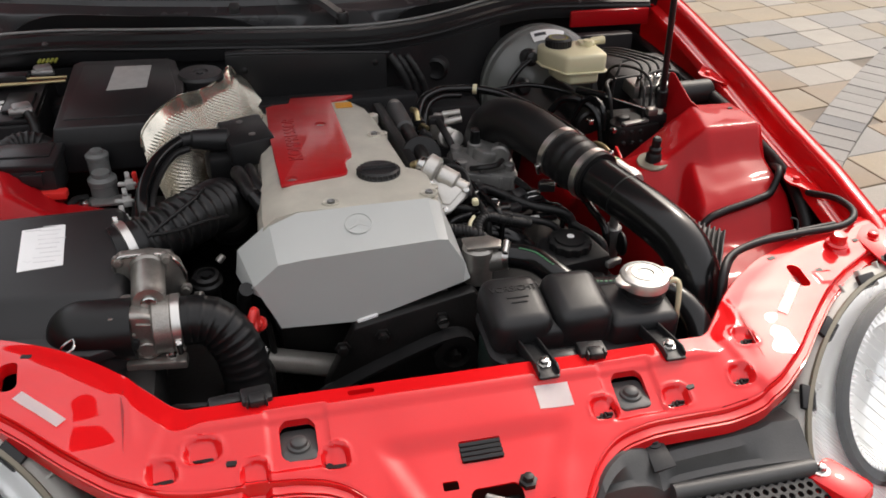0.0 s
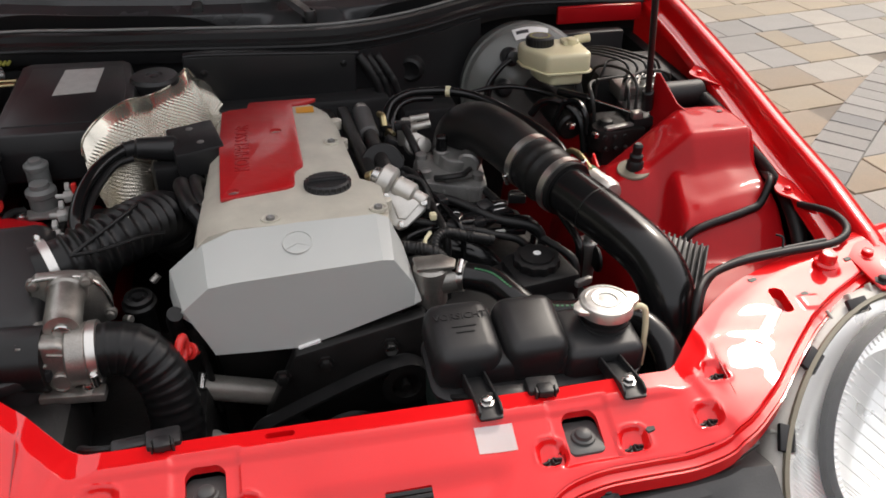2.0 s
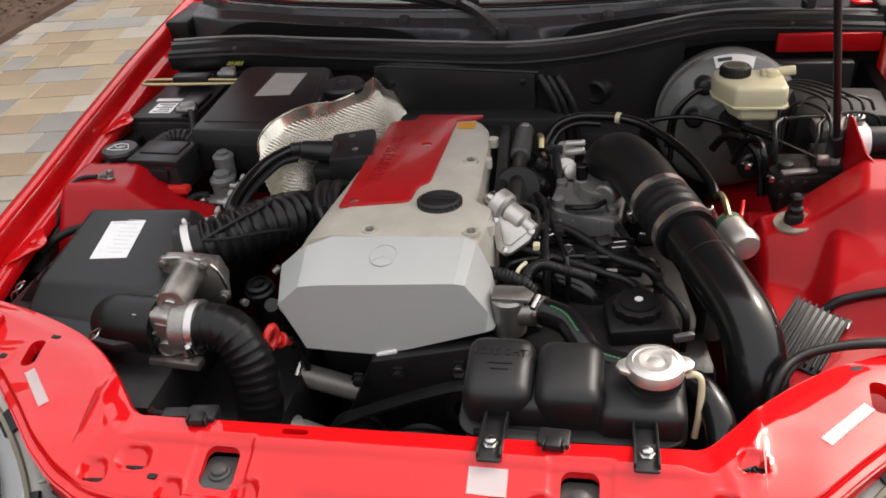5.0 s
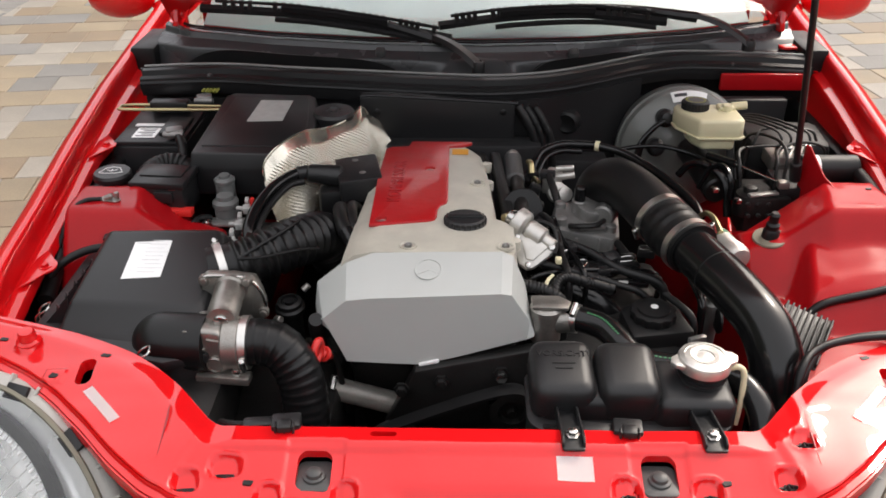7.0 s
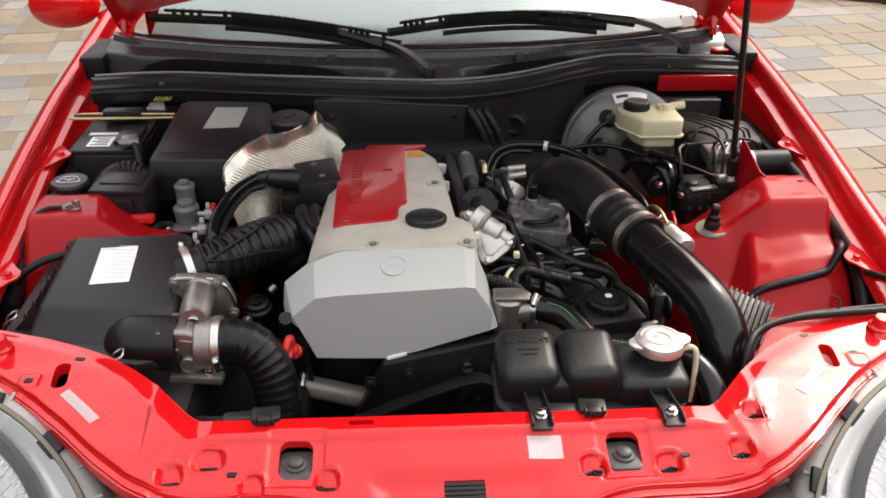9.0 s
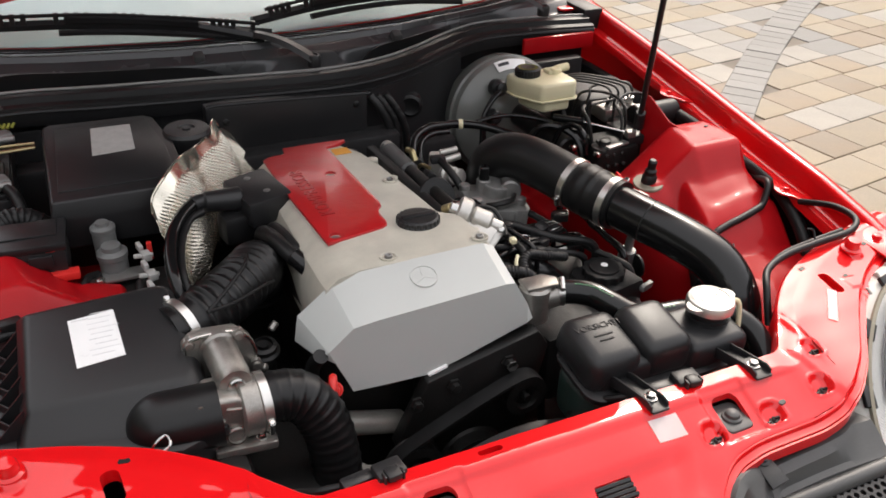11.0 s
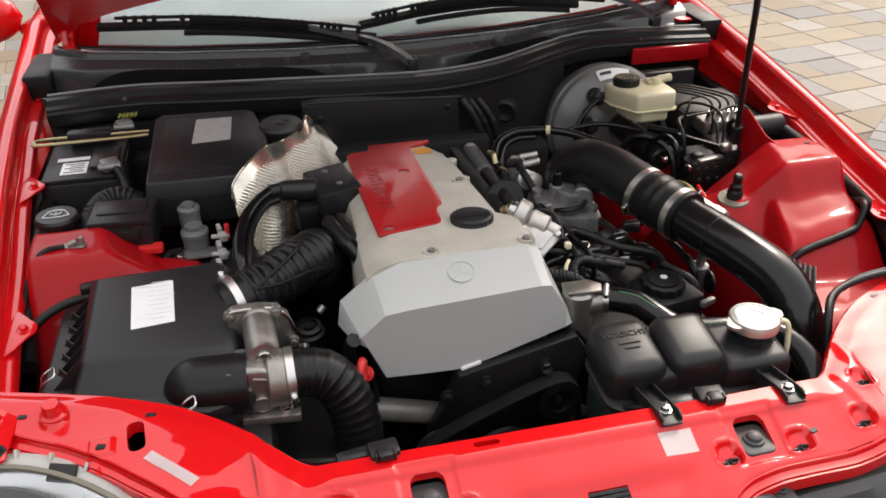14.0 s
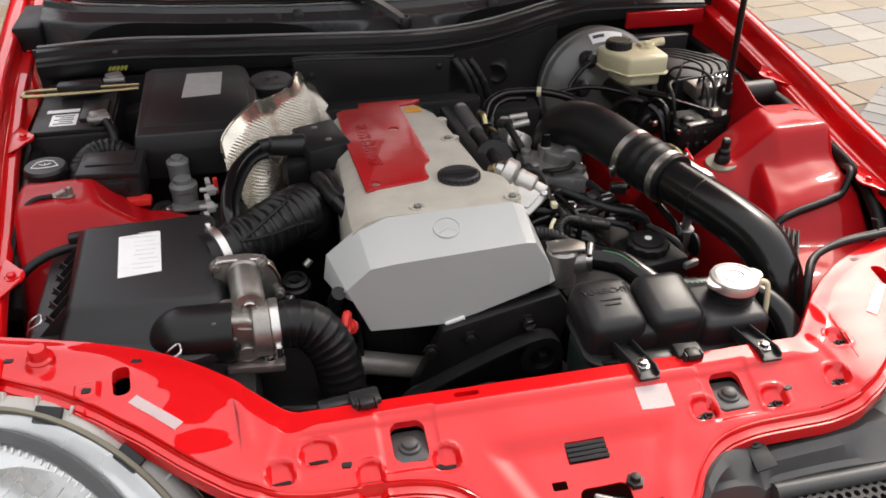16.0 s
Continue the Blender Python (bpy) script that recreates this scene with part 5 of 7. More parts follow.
add_rod(bm, (0.095, 0.316, 0.660), (0.095, 0.316, 0.722), 0.024, 24, 0.004)
add_prism(bm, turn((0.095, 0.316, 0.722)), [(-0.022, -0.016), (0.030, -0.018), (0.036, 0), (0.020, 0.016), (-0.022, 0.016)], 0, 0.006, 0.002)
part("thermostat_housing", bm, CAST, engine, "cast thermostat housing")

# ---- control unit box, battery, fuse box, washer filler ----
ecu = thing("control_unit_box", "large black plastic control unit box with a worn label", "electronics box", (-0.435, 0.9, 0.55))
bm = bmesh.new()
out = [(-0.552, 0.735), (-0.352, 0.732), (-0.326, 0.80), (-0.326, 0.90), (-0.345, 1.02), (-0.36, 1.035), (-0.535, 1.045), (-0.548, 1.03)]
low = [(x, y, 0.690) for x, y in out]
mid = [(x, y, 0.755 - 0.012 * (y < 0.85)) for x, y in out]
cx, cy = -0.437, 0.91
top = [(cx + (x - cx) * 0.955, cy + (y - cy) * 0.955, 0.745 + 0.0385 * (cy + (y - cy) * 0.955)) for x, y in out]
add_loft(bm, [low, mid, top])
bmesh.ops.recalc_face_normals(bm, faces=bm.faces[:])
bmesh.ops.bevel(bm, geom=[e for e in bm.edges if e.calc_face_angle(0) > 0.25], offset=0.0035, segments=3, profile=0.5, affect="EDGES")
part("case", bm, BLACK, ecu, angle=30)
bm = bmesh.new()
add_prism(bm, Matrix(((1, 0, 0, 0), (0, 1, 0, 0), (0, 0.0385, 1, 0.745), (0, 0, 0, 1))), [(-0.534, 0.772), (-0.366, 0.770), (-0.346, 0.812), (-0.346, 0.890), (-0.362, 1.000), (-0.522, 1.012)], -0.004, 0.0022, 0.0016)
part("lid_field", bm, BLACK, ecu, angle=30)
part("label", prism([(-0.470, 0.882), (-0.398, 0.886), (-0.393, 0.990), (-0.462, 0.992)], 0.0023, 0.0032, 0, Matrix(((1, 0, 0, 0), (0, 1, 0, 0), (0, 0.0385, 1, 0.745), (0, 0, 0, 1)))), WORN, ecu, "worn grey metal label")
bm = bmesh.new()
add_lathe(bm, turn((-0.300, 0.935, 0.74)), [(0.042, 0), (0.042, 0.026), (0.044, 0.030), (0.044, 0.040), (0.040, 0.046), (0.016, 0.047), (0.014, 0.044), (0.008, 0.044), (0.007, 0.047)], 36)
single("filler_cap", bm, BLACK, "round black filler cap beside the control unit box", "cap", angle=30)
batt = thing("battery", "black car battery with white labels under a wire clamp", "battery", (-0.68, 1.0, 0.5))
bm = bmesh.new()
add_box(bm, turn((-0.678, 0.995, 0.63)), (0.150, 0.250, 0.20), 0.006)
add_box(bm, turn((-0.678, 0.995, 0.733)), (0.142, 0.242, 0.012), 0.003)
add_box(bm, turn((-0.640, 0.95, 0.742)), (0.05, 0.09, 0.010), 0.003)
part("case", bm, BLACK, batt)
bm = bmesh.new()
add_box(bm, turn((-0.694, 0.920, 0.7400)), (0.048, 0.052, 0.001), 0, 1)
lb = part("label", bm, PAPER, batt, "white battery label with dark print")
bm = bmesh.new()
for k in range(5):
    add_box(bm, turn((-0.694 + 0.004 * (k % 2), 0.902 + 0.009 * k, 0.7408)), (0.036 - 0.012 * (k % 2), 0.0024, 0.0008), 0, 1)
part("print", bm, INK, lb)
part("label", box((-0.690, 1.085, 0.7405), (0.056, 0.050, 0.001), 0), PAPER, batt, "white battery label")
part("label", box((-0.700, 0.962, 0.7405), (0.060, 0.014, 0.001), 0), PAPER, batt, "white battery label")
bm = bmesh.new()
add_tube(bm, [(-0.560, 1.005, 0.760), (-0.62, 1.002, 0.760), (-0.76, 0.996, 0.762), (-0.775, 1.004, 0.762), (-0.76, 1.022, 0.762), (-0.65, 1.026, 0.760), (-0.560, 1.022, 0.760)], 0.0035, 8)
part("wire_clamp", bm, ZINC, batt, "yellowish bent hold-down wire")
part("clamp_block", box((-0.675, 1.035, 0.757), (0.085, 0.030, 0.026), 0.006), BLACK, batt)
for x, y in ((-0.625, 0.893), (-0.615, 1.09)):
    bm = bmesh.new()
    add_box(bm, turn((x, y, 0.752), 0, 0, 20), (0.035, 0.028, 0.022), 0.006)
    add_rod(bm, (x - 0.02, y - 0.012, 0.752), (x + 0.022, y - 0.012, 0.752), 0.007)
    part("terminal", bm, GREYCAST, batt, "dull metal battery terminal")
part("battery_lead", tube([(-0.615, 0.885, 0.75), (-0.60, 0.855, 0.735), (-0.595, 0.82, 0.70), (-0.60, 0.79, 0.66)], 0.010, 10), RUBBER, batt)
bm = bmesh.new()
for k in range(5):
    add_rod(bm, (-0.628 + 0.008 * k, 1.118, 0.757), (-0.622 + 0.008 * k, 1.126, 0.764), 0.003, 8)
part("marking", bm, YELLOW, batt, "yellow-green marking")
fuse = thing("relay_box", "small black relay box beside the strut tower", "relay box", (-0.585, 0.69, 0.6))
part("case", box((-0.585, 0.688, 0.715), (0.098, 0.080, 0.060), 0.006, rz=-4), BLACK, fuse)
part("lid", box((-0.585, 0.690, 0.748), (0.104, 0.086, 0.014), 0.004, rz=-4), BLACK, fuse)
part("handle", box((-0.575, 0.643, 0.728), (0.034, 0.006, 0.022), 0.002, rz=-4), BLACK, fuse)
part("tray", box((-0.570, 0.645, 0.700), (0.090, 0.02, 0.014), 0.003, rz=-4), REDPL, fuse, "red tray edge")
wash = thing("washer_filler", "dark round washer filler cap with a white symbol", "cap", (-0.70, 0.735, 0.6))
bm = bmesh.new()
add_lathe(bm, turn((-0.702, 0.736, 0.70)), [(0.024, 0), (0.024, 0.022), (0.036, 0.024), (0.036, 0.032), (0.033, 0.037), (0.01, 0.038)], 36)
wc = part("cap", bm, BLACK, wash, angle=30)
bm = bmesh.new()
wm = turn((-0.702, 0.736, 0.7383), 0, 0, 4)
sym = [(-0.022, -0.008), (-0.013, 0.012), (0.000, 0.016), (0.013, 0.012), (0.022, -0.008), (0.010, -0.012), (-0.010, -0.012), (-0.022, -0.008)]
for a, b in zip(sym, sym[1:]):
    add_tube(bm, [wm @ Vector((*a, 0)), wm @ Vector((*b, 0))], 0.0010, 6, 1, True, False)
for a, b in (((0, -0.004), (0.0, 0.006)), ((-0.002, -0.002), (-0.010, 0.004)), ((0.002, -0.002), (0.010, 0.004))):
    add_tube(bm, [wm @ Vector((*a, 0)), wm @ Vector((*b, 0))], 0.0010, 6, 1, True, False)
part("symbol", bm, PAPER, wc, "white windscreen symbol")
part("filler_neck", rod((-0.702, 0.736, 0.56), (-0.702, 0.736, 0.702), 0.022, 20), BLACK, wash)

# ---- heat shield ----
top_line = spline([(-0.402, 0.698, 0.748), (-0.397, 0.706, 0.774), (-0.370, 0.726, 0.799), (-0.336, 0.785, 0.800), (-0.302, 0.862, 0.777), (-0.268, 0.910, 0.777), (-0.245, 0.966, 0.782), (-0.232, 0.980, 0.760), (-0.206, 1.000, 0.732), (-0.193, 0.990, 0.692)], 12)


def sheet(u, v):
    k = u * (len(top_line) - 1)
    i = min(int(k), len(top_line) - 2)
    p = top_line[i].lerp(top_line[i + 1], k - i)
    q = p + Vector((0.050 - 0.03 * u, -0.020 - 0.03 * u, -0.190 + 0.08 * u))
    # a few broad bends in the sheet
    bend = 0.006 * math.sin(u * 17 + 1.0) + 0.004 * math.sin(u * 29 + v * 5)
    return p.lerp(q, v) + Vector((0.012, -0.022, 0.0)) * math.sin(math.pi * v) + Vector((-0.7, -0.6, 0.1)) * bend * min(1.0, 6 * v)


def foil(u, v):
    """The sheet with rows of pressed dimples."""
    r = sheet(u, v)
    n = (sheet(min(1, u + 0.004), v) - sheet(u - 0.004, v)).cross(sheet(u, v + 0.01) - sheet(u, v - 0.01)).normalized()
    d = 0.0022 * math.sin(u * 400) * math.sin(v * 148) * min(1.0, max(0.0, v - 0.10) * 12)
    return r + n * d


shield = thing("heat_shield", "embossed silver foil heat shield beside the engine", "heat shield", (-0.32, 0.75, 0.6))
part("foil", shell(440, 150, foil, 0.0008), FOIL, shield, "dimpled silver foil", 70)
part("rolled_edge", tube(top_line[:84], 0.0022, 8, 1, False), FOIL, shield, "bright rolled edge")

# ---- brake booster and fluid reservoir ----
boost = thing("brake_booster", "round grey brake booster with a milky fluid reservoir", "brake booster", (0.46, 1.0, 0.5))
bmx = Matrix.Translation((0.470, 1.160, 0.622)) @ Euler((radians(82), 0, 0)).to_matrix().to_4x4()
part("shell", lathe(bmx, [(0.10, -0.02), (0.134, 0.0), (0.145, 0.02), (0.147, 0.05), (0.1475, 0.056), (0.143, 0.060), (0.139, 0.075), (0.119, 0.092), (0.085, 0.102), (0.060, 0.112), (0.05, 0.116)], 64), GREY, boost, "glossy grey booster shell", 30)


def booster_label(u, v):
    a = radians(106 - 34 * u)
    r, h = 0.139 - 0.020 * (1 - v), 0.0765 + 0.0165 * (1 - v)
    return bmx @ Vector(((r + 0.0025) * math.cos(a), (r + 0.0025) * math.sin(a), h + 0.0025))


bl = part("label", shell(12, 4, booster_label, 0.0006), PAPER, boost, "white label with a dark bar")
part("print", shell(6, 1, lambda u, v: booster_label(0.08 + 0.35 * u, 0.45 + 0.3 * v) + Vector((0, -0.0006, 0.0008)), 0.0003), INK, bl)
part("master_cylinder", rod((0.470, 1.03, 0.665), (0.488, 0.84, 0.652), 0.028, 24, 0.004), DARK, boost)
bm = bmesh.new()
add_prism(bm, turn((0.485, 0.968, 0.70), -2), [(-0.062, 0.010), (-0.030, -0.052), (0.056, -0.052), (0.066, -0.040), (0.066, 0.048), (0.055, 0.058), (-0.055, 0.058), (-0.064, 0.050)], 0.030, 0.072, 0.008, 3)
add_prism(bm, turn((0.490, 0.960, 0.70), -2), [(-0.040, 0.0), (-0.022, -0.036), (0.045, -0.036), (0.052, 0.045), (-0.045, 0.045)], 0.004, 0.034, 0.008, 3)
add_prism(bm, turn((0.485, 0.968, 0.70), -2), [(-0.065, 0.010), (-0.031, -0.055), (0.058, -0.055), (0.069, -0.042), (0.069, 0.050), (0.057, 0.061), (-0.057, 0.061), (-0.067, 0.052)], 0.031, 0.035, 0.001)
add_rod(bm, (0.540, 1.005, 0.772), (0.572, 1.003, 0.776), 0.009, 16)
add_rod(bm, (0.526, 0.985, 0.766), (0.526, 0.985, 0.784), 0.011, 16)
add_box(bm, turn((0.525, 0.995, 0.774), -2), (0.034, 0.030, 0.010), 0.004)
res = part("fluid_reservoir", bm, CREAMPL, boost, "milky brake fluid reservoir", 30)
bm = bmesh.new()
cm = turn((0.461, 0.995, 0.766), -3)
add_lathe(bm, cm, [(0.022, 0), (0.022, 0.004), (0.0275, 0.005), (0.0275, 0.021), (0.025, 0.024), (0.010, 0.024)], 36)
for k in range(26):
    a = 2 * math.pi * k / 26
    add_box(bm, cm @ Matrix.Translation((0.0280 * math.cos(a), 0.0280 * math.sin(a), 0.013)) @ Euler((0, 0, a)).to_matrix().to_4x4(), (0.002, 0.0038, 0.015), 0.0006, 1)
rc = part("reservoir_cap", bm, BLACK, res, "black knurled cap with a yellow ring", 30)
bm = bmesh.new()
for k in range(14):
    a = 2 * math.pi * k / 14
    add_box(bm, cm @ Matrix.Translation((0.0195 * math.cos(a), 0.0195 * math.sin(a), 0.0242)) @ Euler((0, 0, a + 1.57)).to_matrix().to_4x4(), (0.006, 0.003, 0.0008), 0, 1)
rp = part("ring_print", bm, YELLOW, res, "yellow warning ring")


# ---- bonnet prop, wipers ----
bm = bmesh.new()
add_rod(bm, (0.603, 0.760, 0.735), (0.424, 0.498, 1.575), 0.006, 12)
add_rod(bm, (0.607, 0.766, 0.715), (0.598, 0.753, 0.757), 0.011, 14)
single("bonnet_prop", bm, BLACK, "thin black rod that props the bonnet open", "prop rod")


def wiper(name_label, pivot, elbow, blade, tip):
    w = thing("windscreen_wiper", name_label, "wiper", pivot, "wipers on the windscreen")
    bm = bmesh.new()
    p, e = Vector(pivot), Vector(elbow)
    d = (e - p).normalized()
    side = d.cross(Vector((0, 0, 1))).normalized()
    rings = []
    for k in range(9):
        c = p.lerp(e, k / 8) + Vector((0, 0, 0.010 * math.sin(math.pi * k / 8)))
        w2 = 0.017 - 0.005 * k / 8
        rings.append([c + side * w2, c + side * w2 * 0.6 + Vector((0, 0, 0.010)), c - side * w2 * 0.6 + Vector((0, 0, 0.010)), c - side * w2])
    add_loft(bm, rings)
    part("arm", bm, BLACK, w, "satin black wiper arm")
    part("pivot_cap", lathe(Matrix.Translation(p + Vector((0, 0, -0.012))), [(0.015, 0), (0.015, 0.018), (0.012, 0.024), (0.008, 0.025), (0.007, 0.022)], 20), BLACK, w)
    line = spline([elbow] + blade, 8)
    bm = bmesh.new()
    add_tube(bm, [elbow] + blade, lambda d, t: 0.013 - 0.006 * t, 8)
    part("upper_arm", bm, BLACK, w)
    pts = spline(tip, 12)
    up = Vector((0, -0.45, 0.89))
    part("rubber_blade", tube(tip, 0.004, 8, 12), RUBBER, w, "thin black rubber blade")
    bm = bmesh.new()
    add_tube(bm, [q + up * 0.008 for q in pts], 0.0115, 6, 1, True, False)
    add_tube(bm, [q + Vector((0.02, -0.022, -0.006)) for q in pts[3:int(len(pts) * 0.8)]], 0.007, 6, 1, True, False)
    add_tube(bm, [q + up * 0.033 for q in pts[2:-2]], 0.0042, 6, 1, True, False)
    for k in range(3, len(pts) - 3):
        if k % 6 in (0, 1, 2, 3):
            add_box(bm, Matrix.Translation(pts[k] + up * 0.021) @ (pts[k + 1] - pts[k]).to_track_quat("X", "Z").to_matrix().to_4x4(), (0.010, 0.009, 0.028), 0.001, 1)
    add_tube(bm, [q + up * 0.024 for q in pts[int(len(pts) * 0.3):int(len(pts) * 0.75)]], 0.0115, 6, 1, True, False)
    part("blade_frame", bm, BLACK, w, "slotted black blade frame")


wiper("long black wiper arm pivoting at the middle of the scuttle", (0.002, 1.106, 0.824), (-0.101, 1.198, 0.860),
      [(-0.24, 1.252, 0.884), (-0.36, 1.284, 0.898)], [(-0.06, 1.205, 0.852), (-0.22, 1.250, 0.868), (-0.42, 1.290, 0.884), (-0.66, 1.312, 0.892)])
wiper("long black wiper arm pivoting near the corner of the scuttle", (0.624, 1.215, 0.842), (0.512, 1.272, 0.890),
      [(0.36, 1.290, 0.904), (0.22, 1.300, 0.908)], [(0.44, 1.262, 0.876), (0.26, 1.288, 0.886), (0.08, 1.280, 0.882), (-0.09, 1.252, 0.868)])

# ---- black panels at the bulkhead ----
bm = bmesh.new()
add_prism(bm, Matrix(((1, 0, 0, 0), (0, 0, -1, 0), (0, 1, 0, 0), (0, 0, 0, 1))), [(-0.252, 0.690), (0.078, 0.680), (0.080, 0.776), (0.06, 0.780), (-0.20, 0.794), (-0.252, 0.792)], -1.03, -0.995, 0.004)
cover = thing("bulkhead_cover", "flat black plastic cover below the scuttle seal", "panel", (-0.09, 1.0, 0.69))
part("panel", bm, BLACK, cover)
part("top_lip", tube([(-0.250, 1.000, 0.793), (-0.20, 0.998, 0.795), (0.06, 0.998, 0.781), (0.078, 1.0, 0.778)], 0.004, 8), BLACK, cover)
for x in (-0.215, 0.055):
    part("clip", lathe(Matrix.Translation((x, 0.996, 0.76)) @ Euler((radians(90), 0, 0)).to_matrix().to_4x4(), [(0.007, 0), (0.007, 0.002), (0.004, 0.004)], 12), RUBBER, cover)
bm = bmesh.new()
rings = []
for k in range(13):
    x = 0.08 + 0.30 * k / 12
    y = seal_y(x) - 0.045
    rings.append([(x, y, 0.775), (x, y - 0.004, 0.70), (x, y - 0.01, 0.55), (x, y + 0.03, 0.55), (x, y + 0.03, 0.775)])
add_loft(bm, rings)
cover = thing("bulkhead_cover", "curved black plastic cover beside the brake booster", "panel", (0.2, 1.05, 0.6))
part("panel", bm, BLACK, cover)
part("grommet", lathe(turn((0.205, 1.060, 0.715), 90, 0, -25), [(0.026, -0.01), (0.026, 0.014), (0.020, 0.018), (0.012, 0.014)], 24), RUBBER, cover, "round black rubber grommet")
bm = bmesh.new()
for k, dx in enumerate((0.0, 0.016, 0.034)):
    add_tube(bm, [(0.088 + dx, 1.005, 0.770), (0.105 + dx, 0.992, 0.745), (0.125 + dx, 0.985, 0.700), (0.135 + dx, 0.98, 0.62)], ribs(0.0075, 0.006, 0.0012) if k else 0.010, 10, 10)
single("cable_loom", bm, RUBBER, "ribbed black cable loom coming through the bulkhead", "cable")
for at, size in (((-0.06, 0.985, 0.60), (0.40, 0.06, 0.20)), ((0.205, 1.02, 0.58), (0.17, 0.06, 0.14)), ((-0.42, 1.06, 0.58), (0.40, 0.05, 0.24))):
    single("insulation_pad", box(at, size, 0.01), DUSTY, "dark insulation pad on the bulkhead", "insulation", "pads on the bulkhead")

# ---- ignition cover and breather beside the valve cover ----
coil = thing("ignition_cover", "black plastic ignition lead cover beside the valve cover", "ignition cover", (-0.25, 0.7, 0.7))
part("cover", box((-0.225, 0.715, 0.735), (0.080, 0.110, 0.048), 0.006, rz=12, ry=-4), BLACK, coil)
part("duct", rod((-0.255, 0.706, 0.744), (-0.322, 0.702, 0.752), 0.021, 20, 0.005, r2=0.017), BLACK, coil)
part("stem", box((-0.262, 0.694, 0.702), (0.075, 0.046, 0.055), 0.012, rz=10), RUBBER, coil)
for x, y in ((-0.235, 0.745), (-0.215, 0.690)):
    part("screw", lathe(turn((x, y, 0.758)), [(0.006, 0), (0.006, 0.002), (0.004, 0.003)], 10), GREYCAST, coil)
h = thing("vacuum_hose", "pair of thin black hoses curving from the ignition cover", "hose", (-0.4, 0.6, 0.6))
part("hose", tube([(-0.300, 0.706, 0.752), (-0.325, 0.702, 0.754), (-0.345, 0.688, 0.753), (-0.366, 0.660, 0.750), (-0.385, 0.622, 0.741), (-0.396, 0.572, 0.731), (-0.398, 0.531, 0.716), (-0.392, 0.500, 0.680)], 0.0105, 16), SATIN, h)
part("hose", tube([(-0.325, 0.686, 0.742), (-0.347, 0.670, 0.742), (-0.364, 0.640, 0.736), (-0.377, 0.600, 0.728), (-0.384, 0.552, 0.716), (-0.382, 0.515, 0.690)], 0.0062, 14), RUBBER, h)
part("end_sleeve", rod((-0.318, 0.704, 0.753), (-0.338, 0.696, 0.7535), 0.013, 16), BLACK, h)
h = thing("breather_hose", "short bent black breather hoses with clamps", "hose", (-0.23, 0.55, 0.68))
part("hose", tube([(-0.242, 0.640, 0.700), (-0.246, 0.600, 0.732), (-0.240, 0.555, 0.744), (-0.230, 0.515, 0.740), (-0.216, 0.492, 0.730)], 0.0125, 14), RUBBER, h)
part("hose", tube([(-0.222, 0.650, 0.705), (-0.226, 0.610, 0.732), (-0.222, 0.565, 0.742), (-0.216, 0.530, 0.738), (-0.206, 0.508, 0.728)], 0.0095, 14), RUBBER, h)
part("end_cap", rod((-0.224, 0.505, 0.738), (-0.208, 0.478, 0.726), 0.014, 16), SATIN, h)

# ---- valve block between relay box and air box ----
egr = thing("vacuum_valve", "grey two-stage vacuum valve with white connectors", "valve", (-0.475, 0.68, 0.6))
part("body", lathe(turn((-0.474, 0.680, 0.66)), [(0.022, 0), (0.022, 0.034), (0.024, 0.036), (0.024, 0.044), (0.018, 0.049), (0.016, 0.049), (0.015, 0.056), (0.008, 0.057)], 28), VALVE, egr, angle=30)
part("dome", lathe(turn((-0.480, 0.712, 0.692)), [(0.018, 0), (0.018, 0.034), (0.0195, 0.036), (0.0195, 0.042), (0.015, 0.046), (0.011, 0.046), (0.010, 0.051), (0.004, 0.052)], 24), VALVE, egr, angle=30)
part("bracket", box((-0.472, 0.655, 0.672), (0.085, 0.030, 0.006), 0.002), GREYCAST, egr)
part("bolt", lathe(turn((-0.500, 0.640, 0.674)), [(0.008, 0), (0.008, 0.008), (0.005, 0.010)], 6), STEEL, egr)
for k in range(6):
    bm = bmesh.new()
    y = 0.675 - 0.030 * k
    add_box(bm, turn((-0.432 + 0.006 * (k % 2), y, 0.705), 0, 0, 10), (0.014 if k % 2 else 0.008, 0.020, 0.012), 0.002)
    if k % 2:
        add_rod(bm, (-0.445, y, 0.707), (-0.415, y, 0.705), 0.004, 8)
    part("connector", bm, WORN, egr, "pale grey hose connector")
part("red_plug", box((-0.418, 0.66, 0.705), (0.008, 0.010, 0.030), 0.002), REDPL, egr, "small red plug")
bm = bmesh.new()
add_box(bm, turn((-0.475, 0.60, 0.60)), (0.17, 0.18, 0.12), 0.015)
add_box(bm, turn((-0.40, 0.60, 0.62)), (0.06, 0.14, 0.10), 0.012)
add_rod(bm, (-0.49, 0.58, 0.66), (-0.49, 0.52, 0.675), 0.018)
add_rod(bm, (-0.45, 0.56, 0.66), (-0.44, 0.62, 0.672), 0.010)
part("base", bm, DARK, egr, "dark bracket below the valve")
bm = bmesh.new()
add_tube(bm, [(-0.50, 0.66, 0.68), (-0.52, 0.64, 0.685), (-0.53, 0.60, 0.67), (-0.51, 0.56, 0.665), (-0.47, 0.54, 0.67)], 0.006, 8)
add_tube(bm, [(-0.43, 0.53, 0.70), (-0.42, 0.50, 0.70), (-0.405, 0.48, 0.71)], 0.012, 10)
part("small_hose", bm, RUBBER, egr)
bm = bmesh.new()
